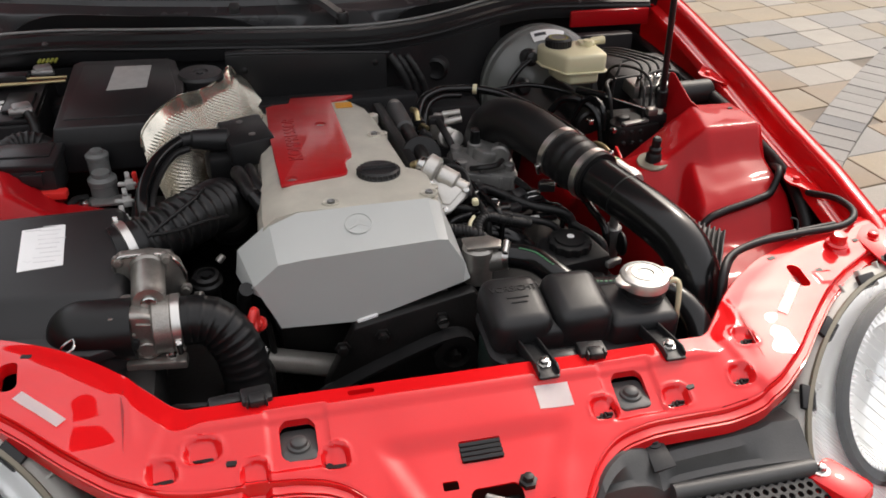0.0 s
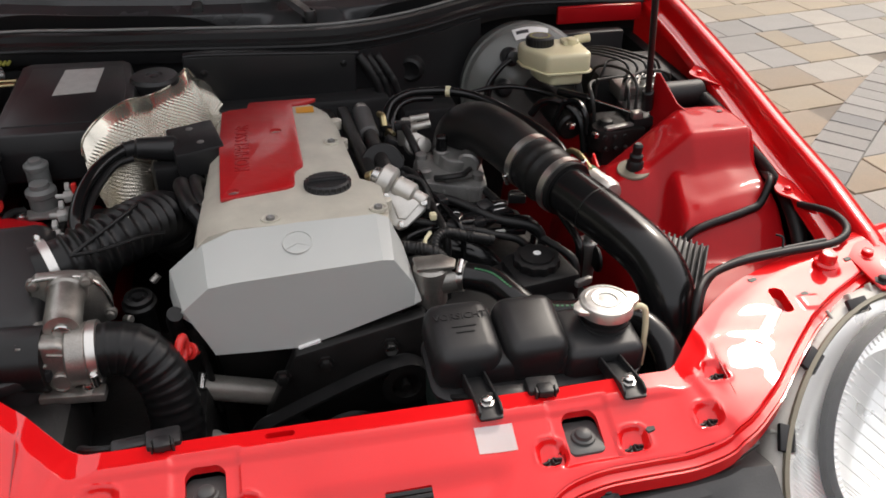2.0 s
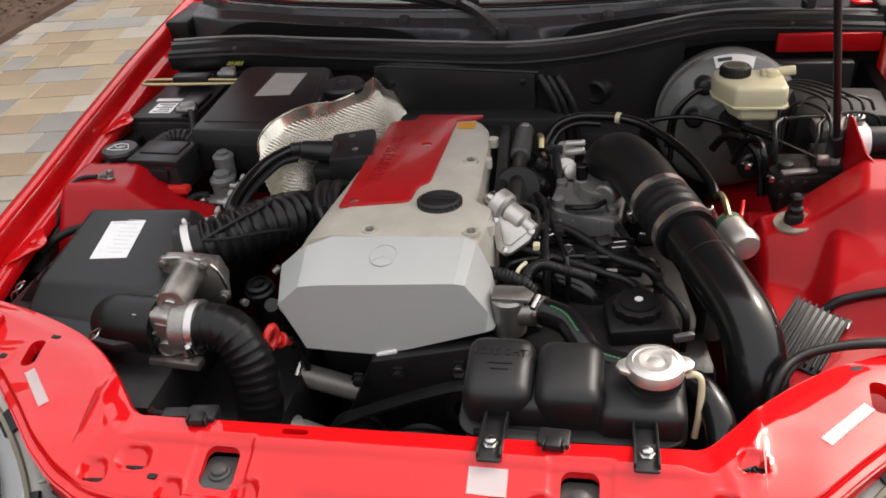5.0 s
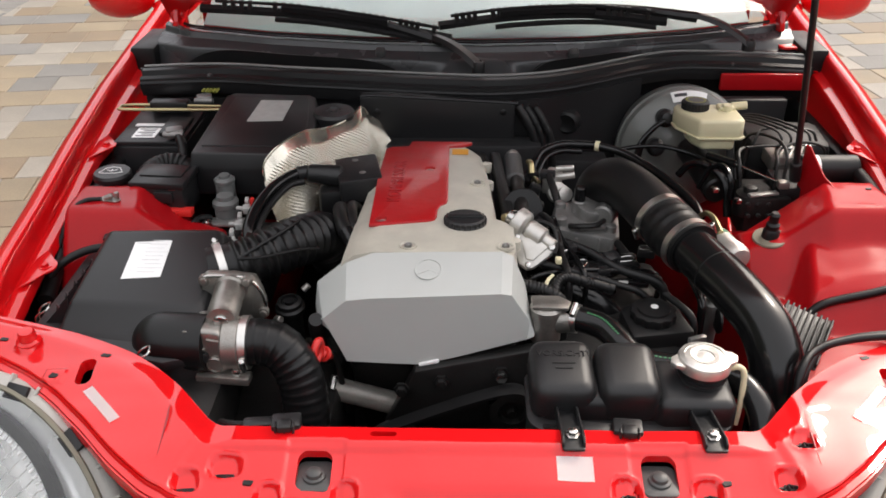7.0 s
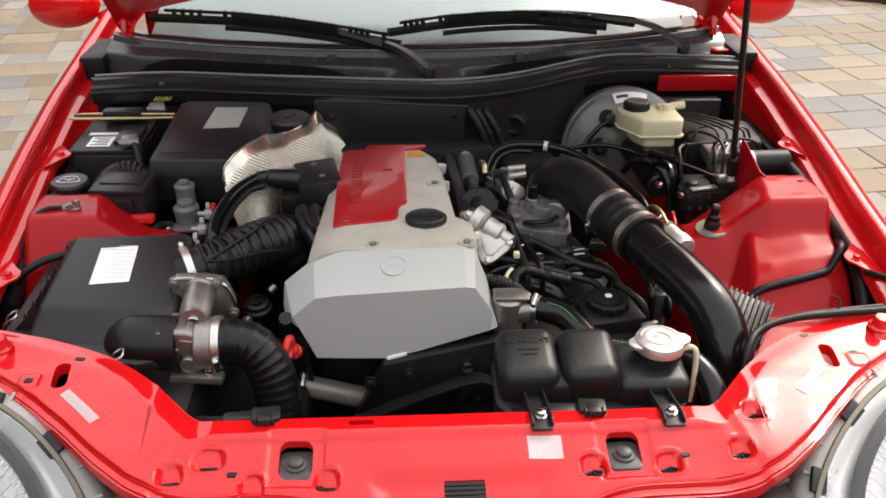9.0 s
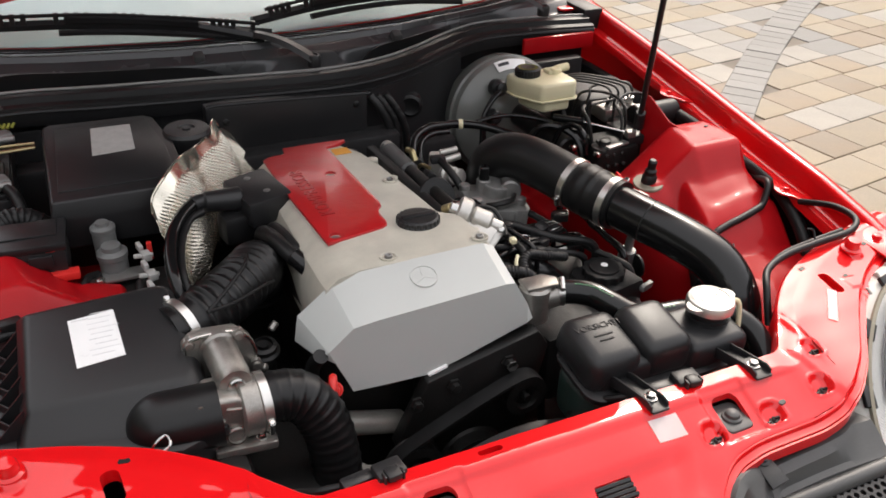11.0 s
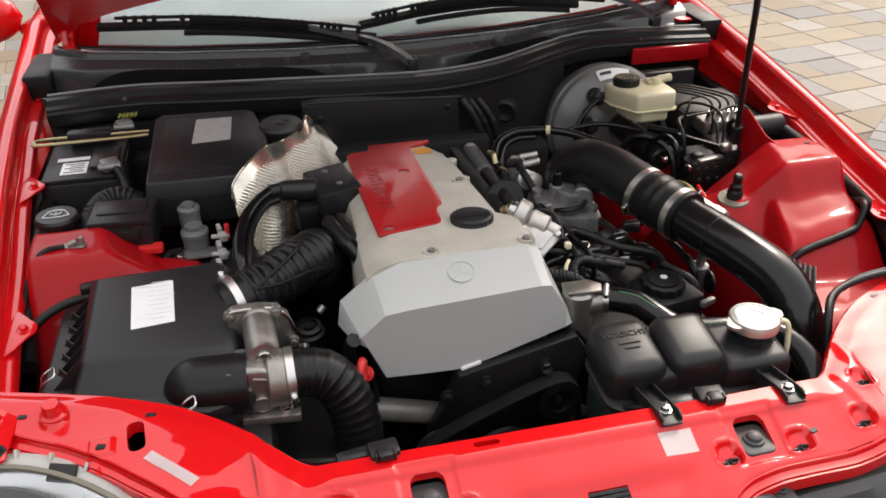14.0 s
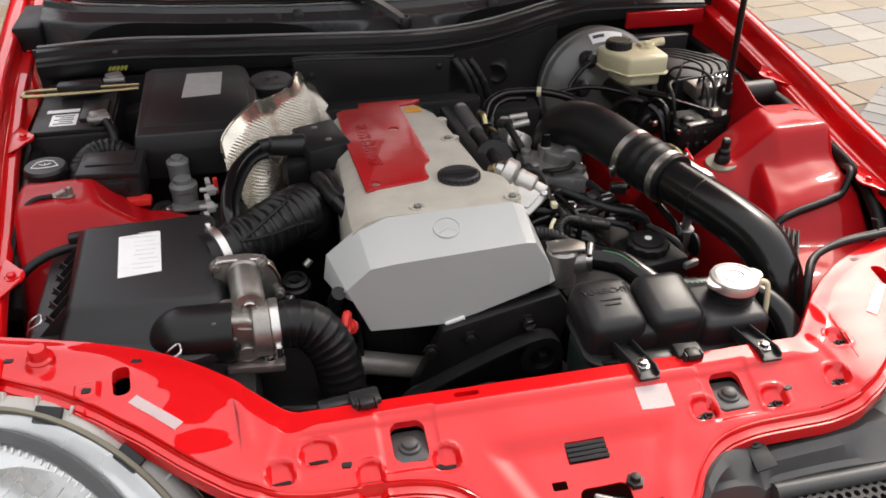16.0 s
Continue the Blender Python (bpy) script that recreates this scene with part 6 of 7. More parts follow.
add_lathe(bm, turn((-0.306, 0.396, 0.650), 8), [(0.018, -0.06), (0.018, 0), (0.024, 0.005), (0.024, 0.012), (0.020, 0.015), (0.0195, 0.022), (0.014, 0.024), (0.013, 0.019), (0.008, 0.019), (0.007, 0.024)], 32)
vc = single("pressure_valve", bm, RUBBER, "round black rubber-topped valve beside the intake hose", "valve", angle=30)
for p, q in (((-0.288, 0.418, 0.676), (-0.278, 0.424, 0.684)), ((-0.322, 0.360, 0.660), (-0.312, 0.352, 0.664))):
    single("hose_nut", rod(p, q, 0.006, 12), CAST, "bright steel hose nut beside the rubber-topped valve", "fitting", "nuts beside the valve")

# ---- left tower: bracket, strap and hoses ----
bm = bmesh.new()
add_prism(bm, turn((-0.652, 0.592, 0.7485), 0, 0, -10), rounded(0, 0, 0.040, 0.016, 0.007), 0, 0.0025, 0.001)
add_rod(bm, (-0.640, 0.596, 0.750), (-0.640, 0.597, 0.762), 0.005, 6)
add_rod(bm, (-0.660, 0.590, 0.752), (-0.645, 0.592, 0.758), 0.005, 10)
single("earth_bracket", bm, CAST, "small dull zinc bracket with a bolt on the strut tower", "bracket")
bm = bmesh.new()
add_tube(bm, [(-0.665, 0.590, 0.752), (-0.690, 0.584, 0.752), (-0.706, 0.570, 0.744), (-0.722, 0.545, 0.715), (-0.735, 0.51, 0.66), (-0.74, 0.48, 0.60)], 0.0042, 8)
single("earth_cable", bm, RUBBER, "black earth cable beside the fender", "cable")
bm = bmesh.new()
add_tube(bm, [(-0.72, 0.46, 0.672), (-0.70, 0.475, 0.690), (-0.675, 0.49, 0.700), (-0.645, 0.50, 0.705), (-0.61, 0.515, 0.70)], 0.0072, 10)
add_box(bm, turn((-0.625, 0.515, 0.712), 0, 0, 10), (0.03, 0.02, 0.02), 0.004)
single("drain_hose", bm, RUBBER, "black hose between the fender and the air box", "hose")

# ---- front of the engine, in the dark ----
bm = bmesh.new()
add_rod(bm, (-0.240, 0.322, 0.556), (-0.120, 0.322, 0.520), 0.0185, 28, 0.003)
out = thing("metal_air_pipe", "short dull metal pipe below the front cover", "pipe", (-0.17, 0.3, 0.5))
part("pipe", bm, PIPE, out)
clamp(out, (-0.236, 0.322, 0.5548), (-0.206, 0.322, 0.5458), 0.0190, 0.010)
bm = bmesh.new()
add_rod(bm, (-0.215, 0.240, 0.520), (-0.13, 0.255, 0.470), 0.015, 16)
add_rod(bm, (-0.235, 0.225, 0.53), (-0.215, 0.240, 0.520), 0.020, 16)
single("lower_coolant_pipe", bm, PIPE, "dull metal coolant pipe low in the bay", "pipe")
dip = thing("oil_dipstick", "bright red dipstick handle beside the front cover", "dipstick", (-0.235, 0.25, 0.65))
bm = bmesh.new()
dm = Matrix(((0.265, 0.214, 0.940, -0.243), (0.730, 0.592, -0.341, 0.268), (-0.630, 0.777, 0.0, 0.665), (0, 0, 0, 1)))
ring = [dm @ Vector((0.011 * math.cos(a), 0.017 * math.sin(a) * (1 - 0.25 * math.cos(a)), 0)) for a in [2 * math.pi * k / 28 for k in range(29)]]
add_tube(bm, ring, 0.0060, 10, 1, True, False)
add_rod(bm, dm @ Vector((0.012, 0, 0)), dm @ Vector((0.044, -0.002, 0.004)), 0.0085, 12, r2=0.005)
add_rod(bm, dm @ Vector((0.020, 0, 0.001)), dm @ Vector((0.026, 0, 0.0015)), 0.012, 14)
part("handle", bm, REDPL, dip)
part("tube", tube([(-0.229, 0.297, 0.642), (-0.222, 0.310, 0.620), (-0.215, 0.330, 0.50)], 0.005, 10), DARK, dip)
single("breather_stub", tube([(-0.2475, 0.304, 0.699), (-0.253, 0.322, 0.672), (-0.252, 0.338, 0.640), (-0.245, 0.35, 0.59)], 0.0105, 16), RUBBER, "short dull rubber breather hose beside the front cover", "hose")
# fan shroud, belt and pulleys
fan = thing("fan_shroud", "black fan shroud with a dark round opening behind the front panel", "fan", (0, 0.1, 0.4))
bm = bmesh.new()
add_lathe(bm, Matrix.Translation((-0.01, 0.155, 0.40)) @ Euler((radians(90), 0, 0)).to_matrix().to_4x4(), [(0.20, 0.0), (0.215, 0.0), (0.215, 0.055), (0.235, 0.075), (0.235, 0.085), (0.20, 0.085)], 48)
part("ring", bm, BLACK, fan)
part("panel", box((0.0, 0.052, 0.52), (0.64, 0.012, 0.30), 0.004), BLACK, fan)
bm = bmesh.new()
add_box(bm, turn((0.0, 0.085, 0.625), 8), (0.42, 0.060, 0.008), 0.003)
for x in (-0.12, -0.05, 0.04):
    add_box(bm, turn((x, 0.085, 0.632), 8), (0.004, 0.055, 0.014), 0.001)
part("ledge", bm, BLACK, fan)
for k in range(8):
    bm = bmesh.new()
    a = 2 * math.pi * k / 8
    add_box(bm, Matrix.Translation((-0.01 + 0.11 * math.cos(a), 0.130, 0.40 + 0.11 * math.sin(a))) @ Euler((0.5, -a, 0)).to_matrix().to_4x4(), (0.15, 0.050, 0.005), 0.002)
    part("blade", bm, BLACK, fan)
part("hub", lathe(Matrix.Translation((-0.01, 0.165, 0.40)) @ Euler((radians(90), 0, 0)).to_matrix().to_4x4(), [(0.05, 0), (0.05, 0.05), (0.03, 0.058)], 28), DARK, fan)
pul = thing("belt_drive", "dark pulleys and ribbed belt on the front of the engine", "belt drive", (-0.03, 0.24, 0.4))
for x, z, r in ((-0.03, 0.47, 0.052), (0.045, 0.585, 0.030), (-0.13, 0.50, 0.040), (0.02, 0.36, 0.07)):
    bm = lathe(Matrix.Translation((x, 0.262, z)) @ Euler((radians(90), 0, 0)).to_matrix().to_4x4(), [(r, 0), (r + 0.004, 0.002), (r, 0.006), (r, 0.026), (r + 0.004, 0.030), (r * 0.7, 0.031), (r * 0.6, 0.022), (r * 0.25, 0.022), (r * 0.2, 0.034)], 32)
    part("pulley", bm, DARK, pul)
bm = bmesh.new()
path = [(-0.175, 0.245, 0.51), (-0.13, 0.245, 0.545), (0.02, 0.245, 0.61), (0.07, 0.245, 0.605), (0.08, 0.245, 0.55), (0.095, 0.245, 0.36), (0.02, 0.245, 0.285), (-0.06, 0.245, 0.34), (-0.165, 0.245, 0.46), (-0.175, 0.245, 0.51)]
sp = spline(path, 6)
add_loft(bm, [[p + Vector((0, -0.012, 0)), p + Vector((0, 0.012, 0)), p + Vector((0, 0.012, 0.005)), p + Vector((0, -0.012, 0.005))] for p in sp], True, False)
part("belt", bm, RUBBER, pul)
bm = bmesh.new()
add_prism(bm, Matrix(((1, 0, 0, 0), (0, 0, 1, 0.282), (0, 1, 0, 0), (0, 0, 0, 1))), [(-0.15, 0.52), (-0.10, 0.63), (0.08, 0.672), (0.10, 0.64), (0.07, 0.50), (-0.05, 0.42)], -0.012, 0.012, 0.004)
for x, z in ((0.029, 0.632), (-0.12, 0.60), (-0.06, 0.615)):
    add_lathe(bm, Matrix.Translation((x, 0.268, z)) @ Euler((radians(90), 0, 0)).to_matrix().to_4x4(), [(0.012, 0), (0.012, 0.004), (0.008, 0.005), (0.008, 0.012), (0.005, 0.013)], 6)
part("timing_cover", bm, DARK, pul, "dark timing case with bolts")
part("bolt", lathe(Matrix.Translation((0.029, 0.2555, 0.632)) @ Euler((radians(90), 0, 0)).to_matrix().to_4x4(), [(0.009, 0), (0.009, 0.003), (0.006, 0.004)], 6), STEEL, pul)
bm = bmesh.new()
for k in range(3):
    add_box(bm, turn((-0.045, 0.212, 0.512 + 0.006 * k), 20), (0.05, 0.016, 0.003), 0.001)
single("rating_plate", bm, WORN, "pale plate low on the front of the engine", "label")
# connectors clipped to the front panel
for x, y, rz in ((-0.245, 0.058, 6), (0.173, 0.056, -4)):
    c = thing("cable_connector", "small black cable connector clipped to the front panel", "connector", (x, y, 0.70), "connectors on the front panel")
    bm = bmesh.new()
    add_box(bm, turn((x, y, 0.712), 0, 0, rz), (0.036, 0.026, 0.020), 0.003)
    add_box(bm, turn((x, y - 0.012, 0.722), 0, 0, rz), (0.018, 0.018, 0.010), 0.003)
    part("body", bm, BLACK, c)
    bm = bmesh.new()
    for k in (-1, 0, 1):
        add_box(bm, turn((x + 0.011 * k, y - 0.014, 0.715), 0, 0, rz), (0.003, 0.010, 0.022), 0.001)
    part("rib", bm, BLACK, c)
    part("plug", box((x - 0.036, y + 0.006, 0.706), (0.040, 0.018, 0.016), 0.004, rz=rz), BLACK, c)
    part("lead", tube([(x - 0.055, y + 0.008, 0.704), (x - 0.08, y + 0.02, 0.695), (x - 0.10, y + 0.05, 0.67), (x - 0.11, y + 0.09, 0.62)], 0.005, 8), RUBBER, c)
bm = bmesh.new()
add_tube(bm, [(-0.30, 0.085, 0.66), (-0.285, 0.095, 0.668), (-0.268, 0.10, 0.664)], 0.006, 8)
single("wire_end", bm, REDPL, "frayed red wire end by the front panel", "cable")
# lower left of the bay: air duct under the filter box
bm = bmesh.new()
add_tube(bm, [(-0.42, 0.16, 0.60), (-0.38, 0.14, 0.56), (-0.34, 0.13, 0.50), (-0.33, 0.13, 0.40)], ribs(0.045, 0.012, 0.004), 20, 12)
single("lower_air_duct", bm, RUBBER, "corrugated black air duct under the filter box", "duct")
for at, size in (((-0.50, 0.21, 0.55), (0.26, 0.16, 0.20)), ((-0.30, 0.30, 0.45), (0.16, 0.30, 0.24)), ((-0.28, 0.10, 0.42), (0.12, 0.10, 0.20))):
    single("lower_casing", box(at, size, 0.02), DARK, "dark casing low in the engine bay", "casing", "casings low in the bay")

# ---- inlet side: fuel rail, regulator, supercharger inlet ----
rail = thing("fuel_rail", "grey fuel rail and hoses beside the valve cover", "fuel rail", (0.09, 0.7, 0.6))
part("rail", rod((0.068, 0.850, 0.714), (0.078, 0.560, 0.726), 0.0125, 16), DARK, rail)
part("rail_end", rod((0.070, 0.862, 0.712), (0.070, 0.745, 0.716), 0.0185, 18, 0.004), GREYRUB, rail)
part("rail_cap", rod((0.070, 0.868, 0.716), (0.070, 0.846, 0.718), 0.0145, 18, 0.004), CAST, rail)
part("loom_channel", box((0.045, 0.70, 0.715), (0.020, 0.32, 0.030), 0.006, rz=4), RUBBER, rail, "black cable channel")
part("disc", lathe(turn((0.077, 0.640, 0.712), 62, 0, 8), [(0.036, 0), (0.038, 0.003), (0.036, 0.006), (0.014, 0.007), (0.013, 0.012)], 32), RUBBER, rail, "black rubber disc")
for k in range(4):
    bm = bmesh.new()
    y = 0.60 + 0.07 * k
    add_rod(bm, (0.092, y, 0.70), (0.118, y - 0.004, 0.660), 0.009, 12)
    add_box(bm, turn((0.108, y, 0.705), 0, 30), (0.020, 0.022, 0.016), 0.003)
    part("injector", bm, BLACK, rail)
reg = thing("pressure_regulator", "bright cast pressure regulator beside the filler cap", "regulator", (0.07, 0.48, 0.7))
part("nose", lathe(axis((0.060, 0.510, 0.757), (0.044, 0.520, 0.763))[0], [(0.015, -0.004), (0.0145, 0.006), (0.0125, 0.016), (0.010, 0.0175), (0.005, 0.016)], 24), STEEL, reg)
part("collar", lathe(axis((0.056, 0.513, 0.759), (0.086, 0.494, 0.746))[0], [(0.019, 0), (0.0245, 0.003), (0.0245, 0.020), (0.021, 0.024), (0.018, 0.025)], 28), ALLOY, reg, angle=30)
part("barrel", rod((0.076, 0.500, 0.750), (0.104, 0.482, 0.738), 0.0175, 22, 0.004), ALLOY, reg)
part("tip", rod((0.102, 0.483, 0.739), (0.119, 0.472, 0.731), 0.011, 18), ALLOY, reg)
bm = bmesh.new()
fm = Matrix.Translation((0.084, 0.470, 0.726)) @ Euler((radians(42), radians(8), radians(-14))).to_matrix().to_4x4()
add_prism(bm, fm, [(-0.036, 0.018), (-0.034, 0.004), (-0.014, -0.030), (0.000, -0.036), (0.010, -0.030), (0.038, 0.006), (0.036, 0.018), (0.020, 0.024), (-0.022, 0.026)], -0.008, 0.004, 0.003)
add_prism(bm, fm, [(-0.022, 0.010), (-0.006, -0.020), (0.006, -0.020), (0.024, 0.008), (0.014, 0.014), (-0.014, 0.016)], 0.003, 0.008, 0.002)
part("flange", bm, ALLOY, reg, "three-cornered cast flange")
for q in ((-0.029, 0.012, 0.004), (0.030, 0.010, 0.004), (0.000, -0.029, 0.004)):
    part("screw", lathe(fm @ Matrix.Translation(q), [(0.005, 0), (0.005, 0.005), (0.003, 0.006)], 8), STEEL, reg)
part("fitting", rod((0.040, 0.530, 0.752), (0.048, 0.517, 0.762), 0.008, 10), ZINC, reg)
part("vacuum_elbow", tube([(0.078, 0.506, 0.755), (0.100, 0.51, 0.757), (0.120, 0.50, 0.750), (0.124, 0.475, 0.735), (0.118, 0.452, 0.728)], 0.0035, 8), RUBBER, reg)
part("yellow_tip", box((0.124, 0.440, 0.724), (0.010, 0.012, 0.010), 0.002), CREAMPL, reg, "cream hose end")

sc = thing("throttle_housing", "grey cast throttle housing below the charge air pipe", "throttle body", (0.18, 0.65, 0.5))
bm = bmesh.new()
add_lathe(bm, turn((0.190, 0.690, 0.600)), [(0.062, 0), (0.062, 0.050), (0.058, 0.056), (0.052, 0.060), (0.050, 0.078)], 40)
add_prism(bm, turn((0.190, 0.640, 0.65), 4, 8, -6), rounded(0, 0, 0.120, 0.100, 0.020), -0.07, 0.044, 0.008)
add_prism(bm, turn((0.205, 0.655, 0.700), 4, 8, -6), rounded(0, 0, 0.060, 0.060, 0.026, 5), -0.01, 0.016, 0.004)
for gx in (0.150, 0.172, 0.214, 0.236):
    add_box(bm, turn((gx, 0.590, 0.640), 0, 0, -6), (0.006, 0.014, 0.085), 0.002)
add_box(bm, turn((0.180, 0.60, 0.60), 0, 0, -6), (0.135, 0.10, 0.10), 0.012)
part("housing", bm, GREYCAST, sc, angle=30)
for x, y, z in ((0.146, 0.612, 0.690), (0.236, 0.610, 0.676), (0.150, 0.672, 0.690)):
    part("boss", lathe(turn((x, y, z)), [(0.010, 0), (0.010, 0.020), (0.007, 0.022)], 16), GREYCAST, sc)
part("sensor", rod((0.183, 0.659, 0.700), (0.183, 0.659, 0.748), 0.010, 16), SATIN, sc)
part("sensor_skirt", rod((0.183, 0.659, 0.696), (0.183, 0.659, 0.722), 0.014, 18), GREYCAST, sc)
part("dashpot", rod((0.236, 0.655, 0.704), (0.220, 0.622, 0.706), 0.020, 20, 0.003), GREYCAST, sc)
part("linkage", tube([(0.160, 0.600, 0.700), (0.175, 0.588, 0.706), (0.205, 0.592, 0.706), (0.222, 0.612, 0.704)], 0.005, 8), DARK, sc)
part("lever", box((0.198, 0.600, 0.699), (0.050, 0.018, 0.010), 0.004, rz=12), GREYCAST, sc)
bm = bmesh.new()
for k in range(3):
    add_lathe(bm, turn((0.150 + 0.006 * k, 0.752 - 0.012 * k, 0.690 + 0.004 * k), 60, 0, 20), [(0.020 - 0.003 * k, 0), (0.020 - 0.003 * k, 0.010), (0.014 - 0.003 * k, 0.012)], 20)
add_box(bm, turn((0.145, 0.785, 0.700), 0, 0, -20), (0.030, 0.050, 0.040), 0.006)
add_rod(bm, (0.150, 0.770, 0.715), (0.185, 0.765, 0.722), 0.007, 12)
add_rod(bm, (0.150, 0.785, 0.725), (0.185, 0.780, 0.730), 0.006, 12)
part("actuator", bm, ALLOY, sc, "bright cast actuator")
part("plug", box((0.132, 0.755, 0.728), (0.030, 0.020, 0.014), 0.004, rz=-10), BLACK, sc)
part("plug_lead", tube([(0.134, 0.748, 0.728), (0.138, 0.720, 0.722), (0.146, 0.690, 0.705), (0.152, 0.665, 0.68)], 0.0075, 10), RUBBER, sc)
bm = bmesh.new()
add_tube(bm, [(0.108, 0.800, 0.690), (0.110, 0.780, 0.708), (0.116, 0.755, 0.712)], 0.004, 8)
add_tube(bm, [(0.100, 0.830, 0.72), (0.104, 0.815, 0.722), (0.105, 0.80, 0.708)], 0.006, 8)
part("clip", bm, ZINC, sc, "yellowish metal clips")
# dark manifold runners and loom between engine and pipe
man = thing("inlet_manifold", "black inlet manifold and looms in the shade of the pipe", "manifold", (0.18, 0.5, 0.4))
for k in range(4):
    bm = bmesh.new()
    y = 0.47 + 0.055 * k
    add_tube(bm, [(0.07, y + 0.02, 0.640), (0.12, y, 0.655), (0.19, y - 0.02, 0.640), (0.25, y - 0.03, 0.58)], 0.022, 14)
    part("runner", bm, SATIN, man)
bm = bmesh.new()
add_box(bm, turn((0.20, 0.45, 0.56), 0, 0, 8), (0.22, 0.30, 0.14), 0.025)
add_box(bm, turn((0.315, 0.54, 0.50), 0, 0, 8), (0.11, 0.36, 0.12), 0.02)
add_box(bm, turn((0.10, 0.39, 0.64), 0, 0, 5), (0.07, 0.08, 0.06), 0.012)
part("plenum", bm, DARK, man)
bm = bmesh.new()
add_tube(bm, [(0.06, 0.385, 0.712), (0.085, 0.378, 0.712), (0.110, 0.372, 0.705), (0.125, 0.372, 0.69)], ribs(0.009, 0.0055, 0.0014), 12, 16)
add_tube(bm, [(0.112, 0.372, 0.702), (0.118, 0.392, 0.712), (0.135, 0.405, 0.715), (0.165, 0.408, 0.705), (0.21, 0.41, 0.69)], ribs(0.0075, 0.0055, 0.0012), 12, 16)
part("ribbed_loom", bm, RUBBER, man, "ribbed black cable loom")
bm = bmesh.new()
add_box(bm, turn((0.205, 0.462, 0.668), 0, 4, 6), (0.150, 0.014, 0.012), 0.003)
add_box(bm, turn((0.185, 0.500, 0.676), 0, 2, 4), (0.170, 0.026, 0.018), 0.006)
add_box(bm, turn((0.20, 0.535, 0.672), 0, 2, 2), (0.14, 0.020, 0.020), 0.006)
part("cable_duct", bm, SATIN, man)
part("tag", box((0.185, 0.452, 0.676), (0.030, 0.008, 0.003), 0.001, ry=4, rz=6), WORN, man, "pale worn tag")
part("tag", box((0.235, 0.456, 0.674), (0.016, 0.006, 0.003), 0.001, ry=4, rz=6), WORN, man, "pale worn tag")
part("loose_plug", box((0.222, 0.512, 0.688), (0.026, 0.020, 0.014), 0.003, rx=20, rz=30), BLACK, man, "black loose plug")
part("hose_mark", tube([(0.098, 0.372, 0.706), (0.102, 0.388, 0.716), (0.112, 0.402, 0.720)], 0.003, 8), CREAMPL, man, "cream thin hose")
# power steering reservoir
ps = thing("steering_fluid_reservoir", "black power steering reservoir with a flat scalloped cap", "reservoir", (0.275, 0.38, 0.5))
bm = bmesh.new()
add_prism(bm, turn((0.275, 0.385, 0.55), 0, 0, 10), [(-0.052, -0.048), (0.050, -0.048), (0.048, 0.030), (0.034, 0.044), (-0.034, 0.044), (-0.048, 0.030)], 0, 0.105, 0.008)
part("body", bm, RUBBER, ps)
bm = bmesh.new()
cmx = turn((0.272, 0.384, 0.655))
pts = [((0.034 + 0.0025 * (1 if k % 4 < 2 else 0)) * math.cos(2 * math.pi * k / 48), (0.034 + 0.0025 * (1 if k % 4 < 2 else 0)) * math.sin(2 * math.pi * k / 48)) for k in range(48)]
add_prism(bm, cmx, pts, 0, 0.014, 0.002)
add_lathe(bm, cmx, [(0.026, 0.013), (0.025, 0.0175), (0.010, 0.018)], 28)
capo = part("cap", bm, RUBBER, ps)
part("dot", lathe(turn((0.273, 0.386, 0.6725)), [(0.006, 0), (0.006, 0.0015), (0.003, 0.002)], 14), PAPER, capo, "small white spot")
part("grommet", lathe(turn((0.4035, 0.455, 0.600), 0, -90), [(0.022, 0), (0.022, 0.004), (0.016, 0.007), (0.003, 0.006)], 24), RUBBER, car, "round black rubber grommet on the red wing wall")
part("bracket", box((0.335, 0.345, 0.640), (0.030, 0.010, 0.012), 0.003, rz=20), GREYCAST, ps)
# pipe support and sleeve, air valve behind the pipe
bm = bmesh.new()
add_rod(bm, (0.392, 0.480, 0.54), (0.392, 0.476, 0.625), 0.016, 18)
add_rod(bm, (0.392, 0.476, 0.625), (0.392, 0.470, 0.665), 0.008, 12)
single("pipe_support", bm, GREYCAST, "grey sleeve on a steel rod behind the pipe", "support")
av = thing("air_valve", "small cast metal air valve behind the charge pipe", "valve", (0.41, 0.5, 0.65))
part("body", lathe(axis((0.408, 0.560, 0.700), (0.432, 0.490, 0.694))[0], [(0.020, 0), (0.0225, 0.004), (0.0225, 0.046), (0.0245, 0.047), (0.0245, 0.062), (0.021, 0.070), (0.010, 0.073)], 28), ALLOY, av, angle=30)
part("green_mark", lathe(axis((0.408, 0.560, 0.700), (0.432, 0.490, 0.694))[0] @ Matrix.Translation((0, 0, 0.006)), [(0.0226, 0), (0.0232, 0.001), (0.0232, 0.009), (0.0226, 0.010)], 28), GREEN, av, "green paint mark")
part("pipe", tube([(0.398, 0.640, 0.700), (0.402, 0.61, 0.722), (0.405, 0.575, 0.728), (0.408, 0.54, 0.722)], 0.005, 8), ZINC, av)
part("tab", box((0.432, 0.575, 0.690), (0.006, 0.050, 0.060), 0.003, rz=-12), RED, av, "red tab")
# vacuum hose to the booster with white tag
h = thing("brake_vacuum_hose", "long black vacuum hose with a cream tag", "hose", (0.25, 0.85, 0.6))
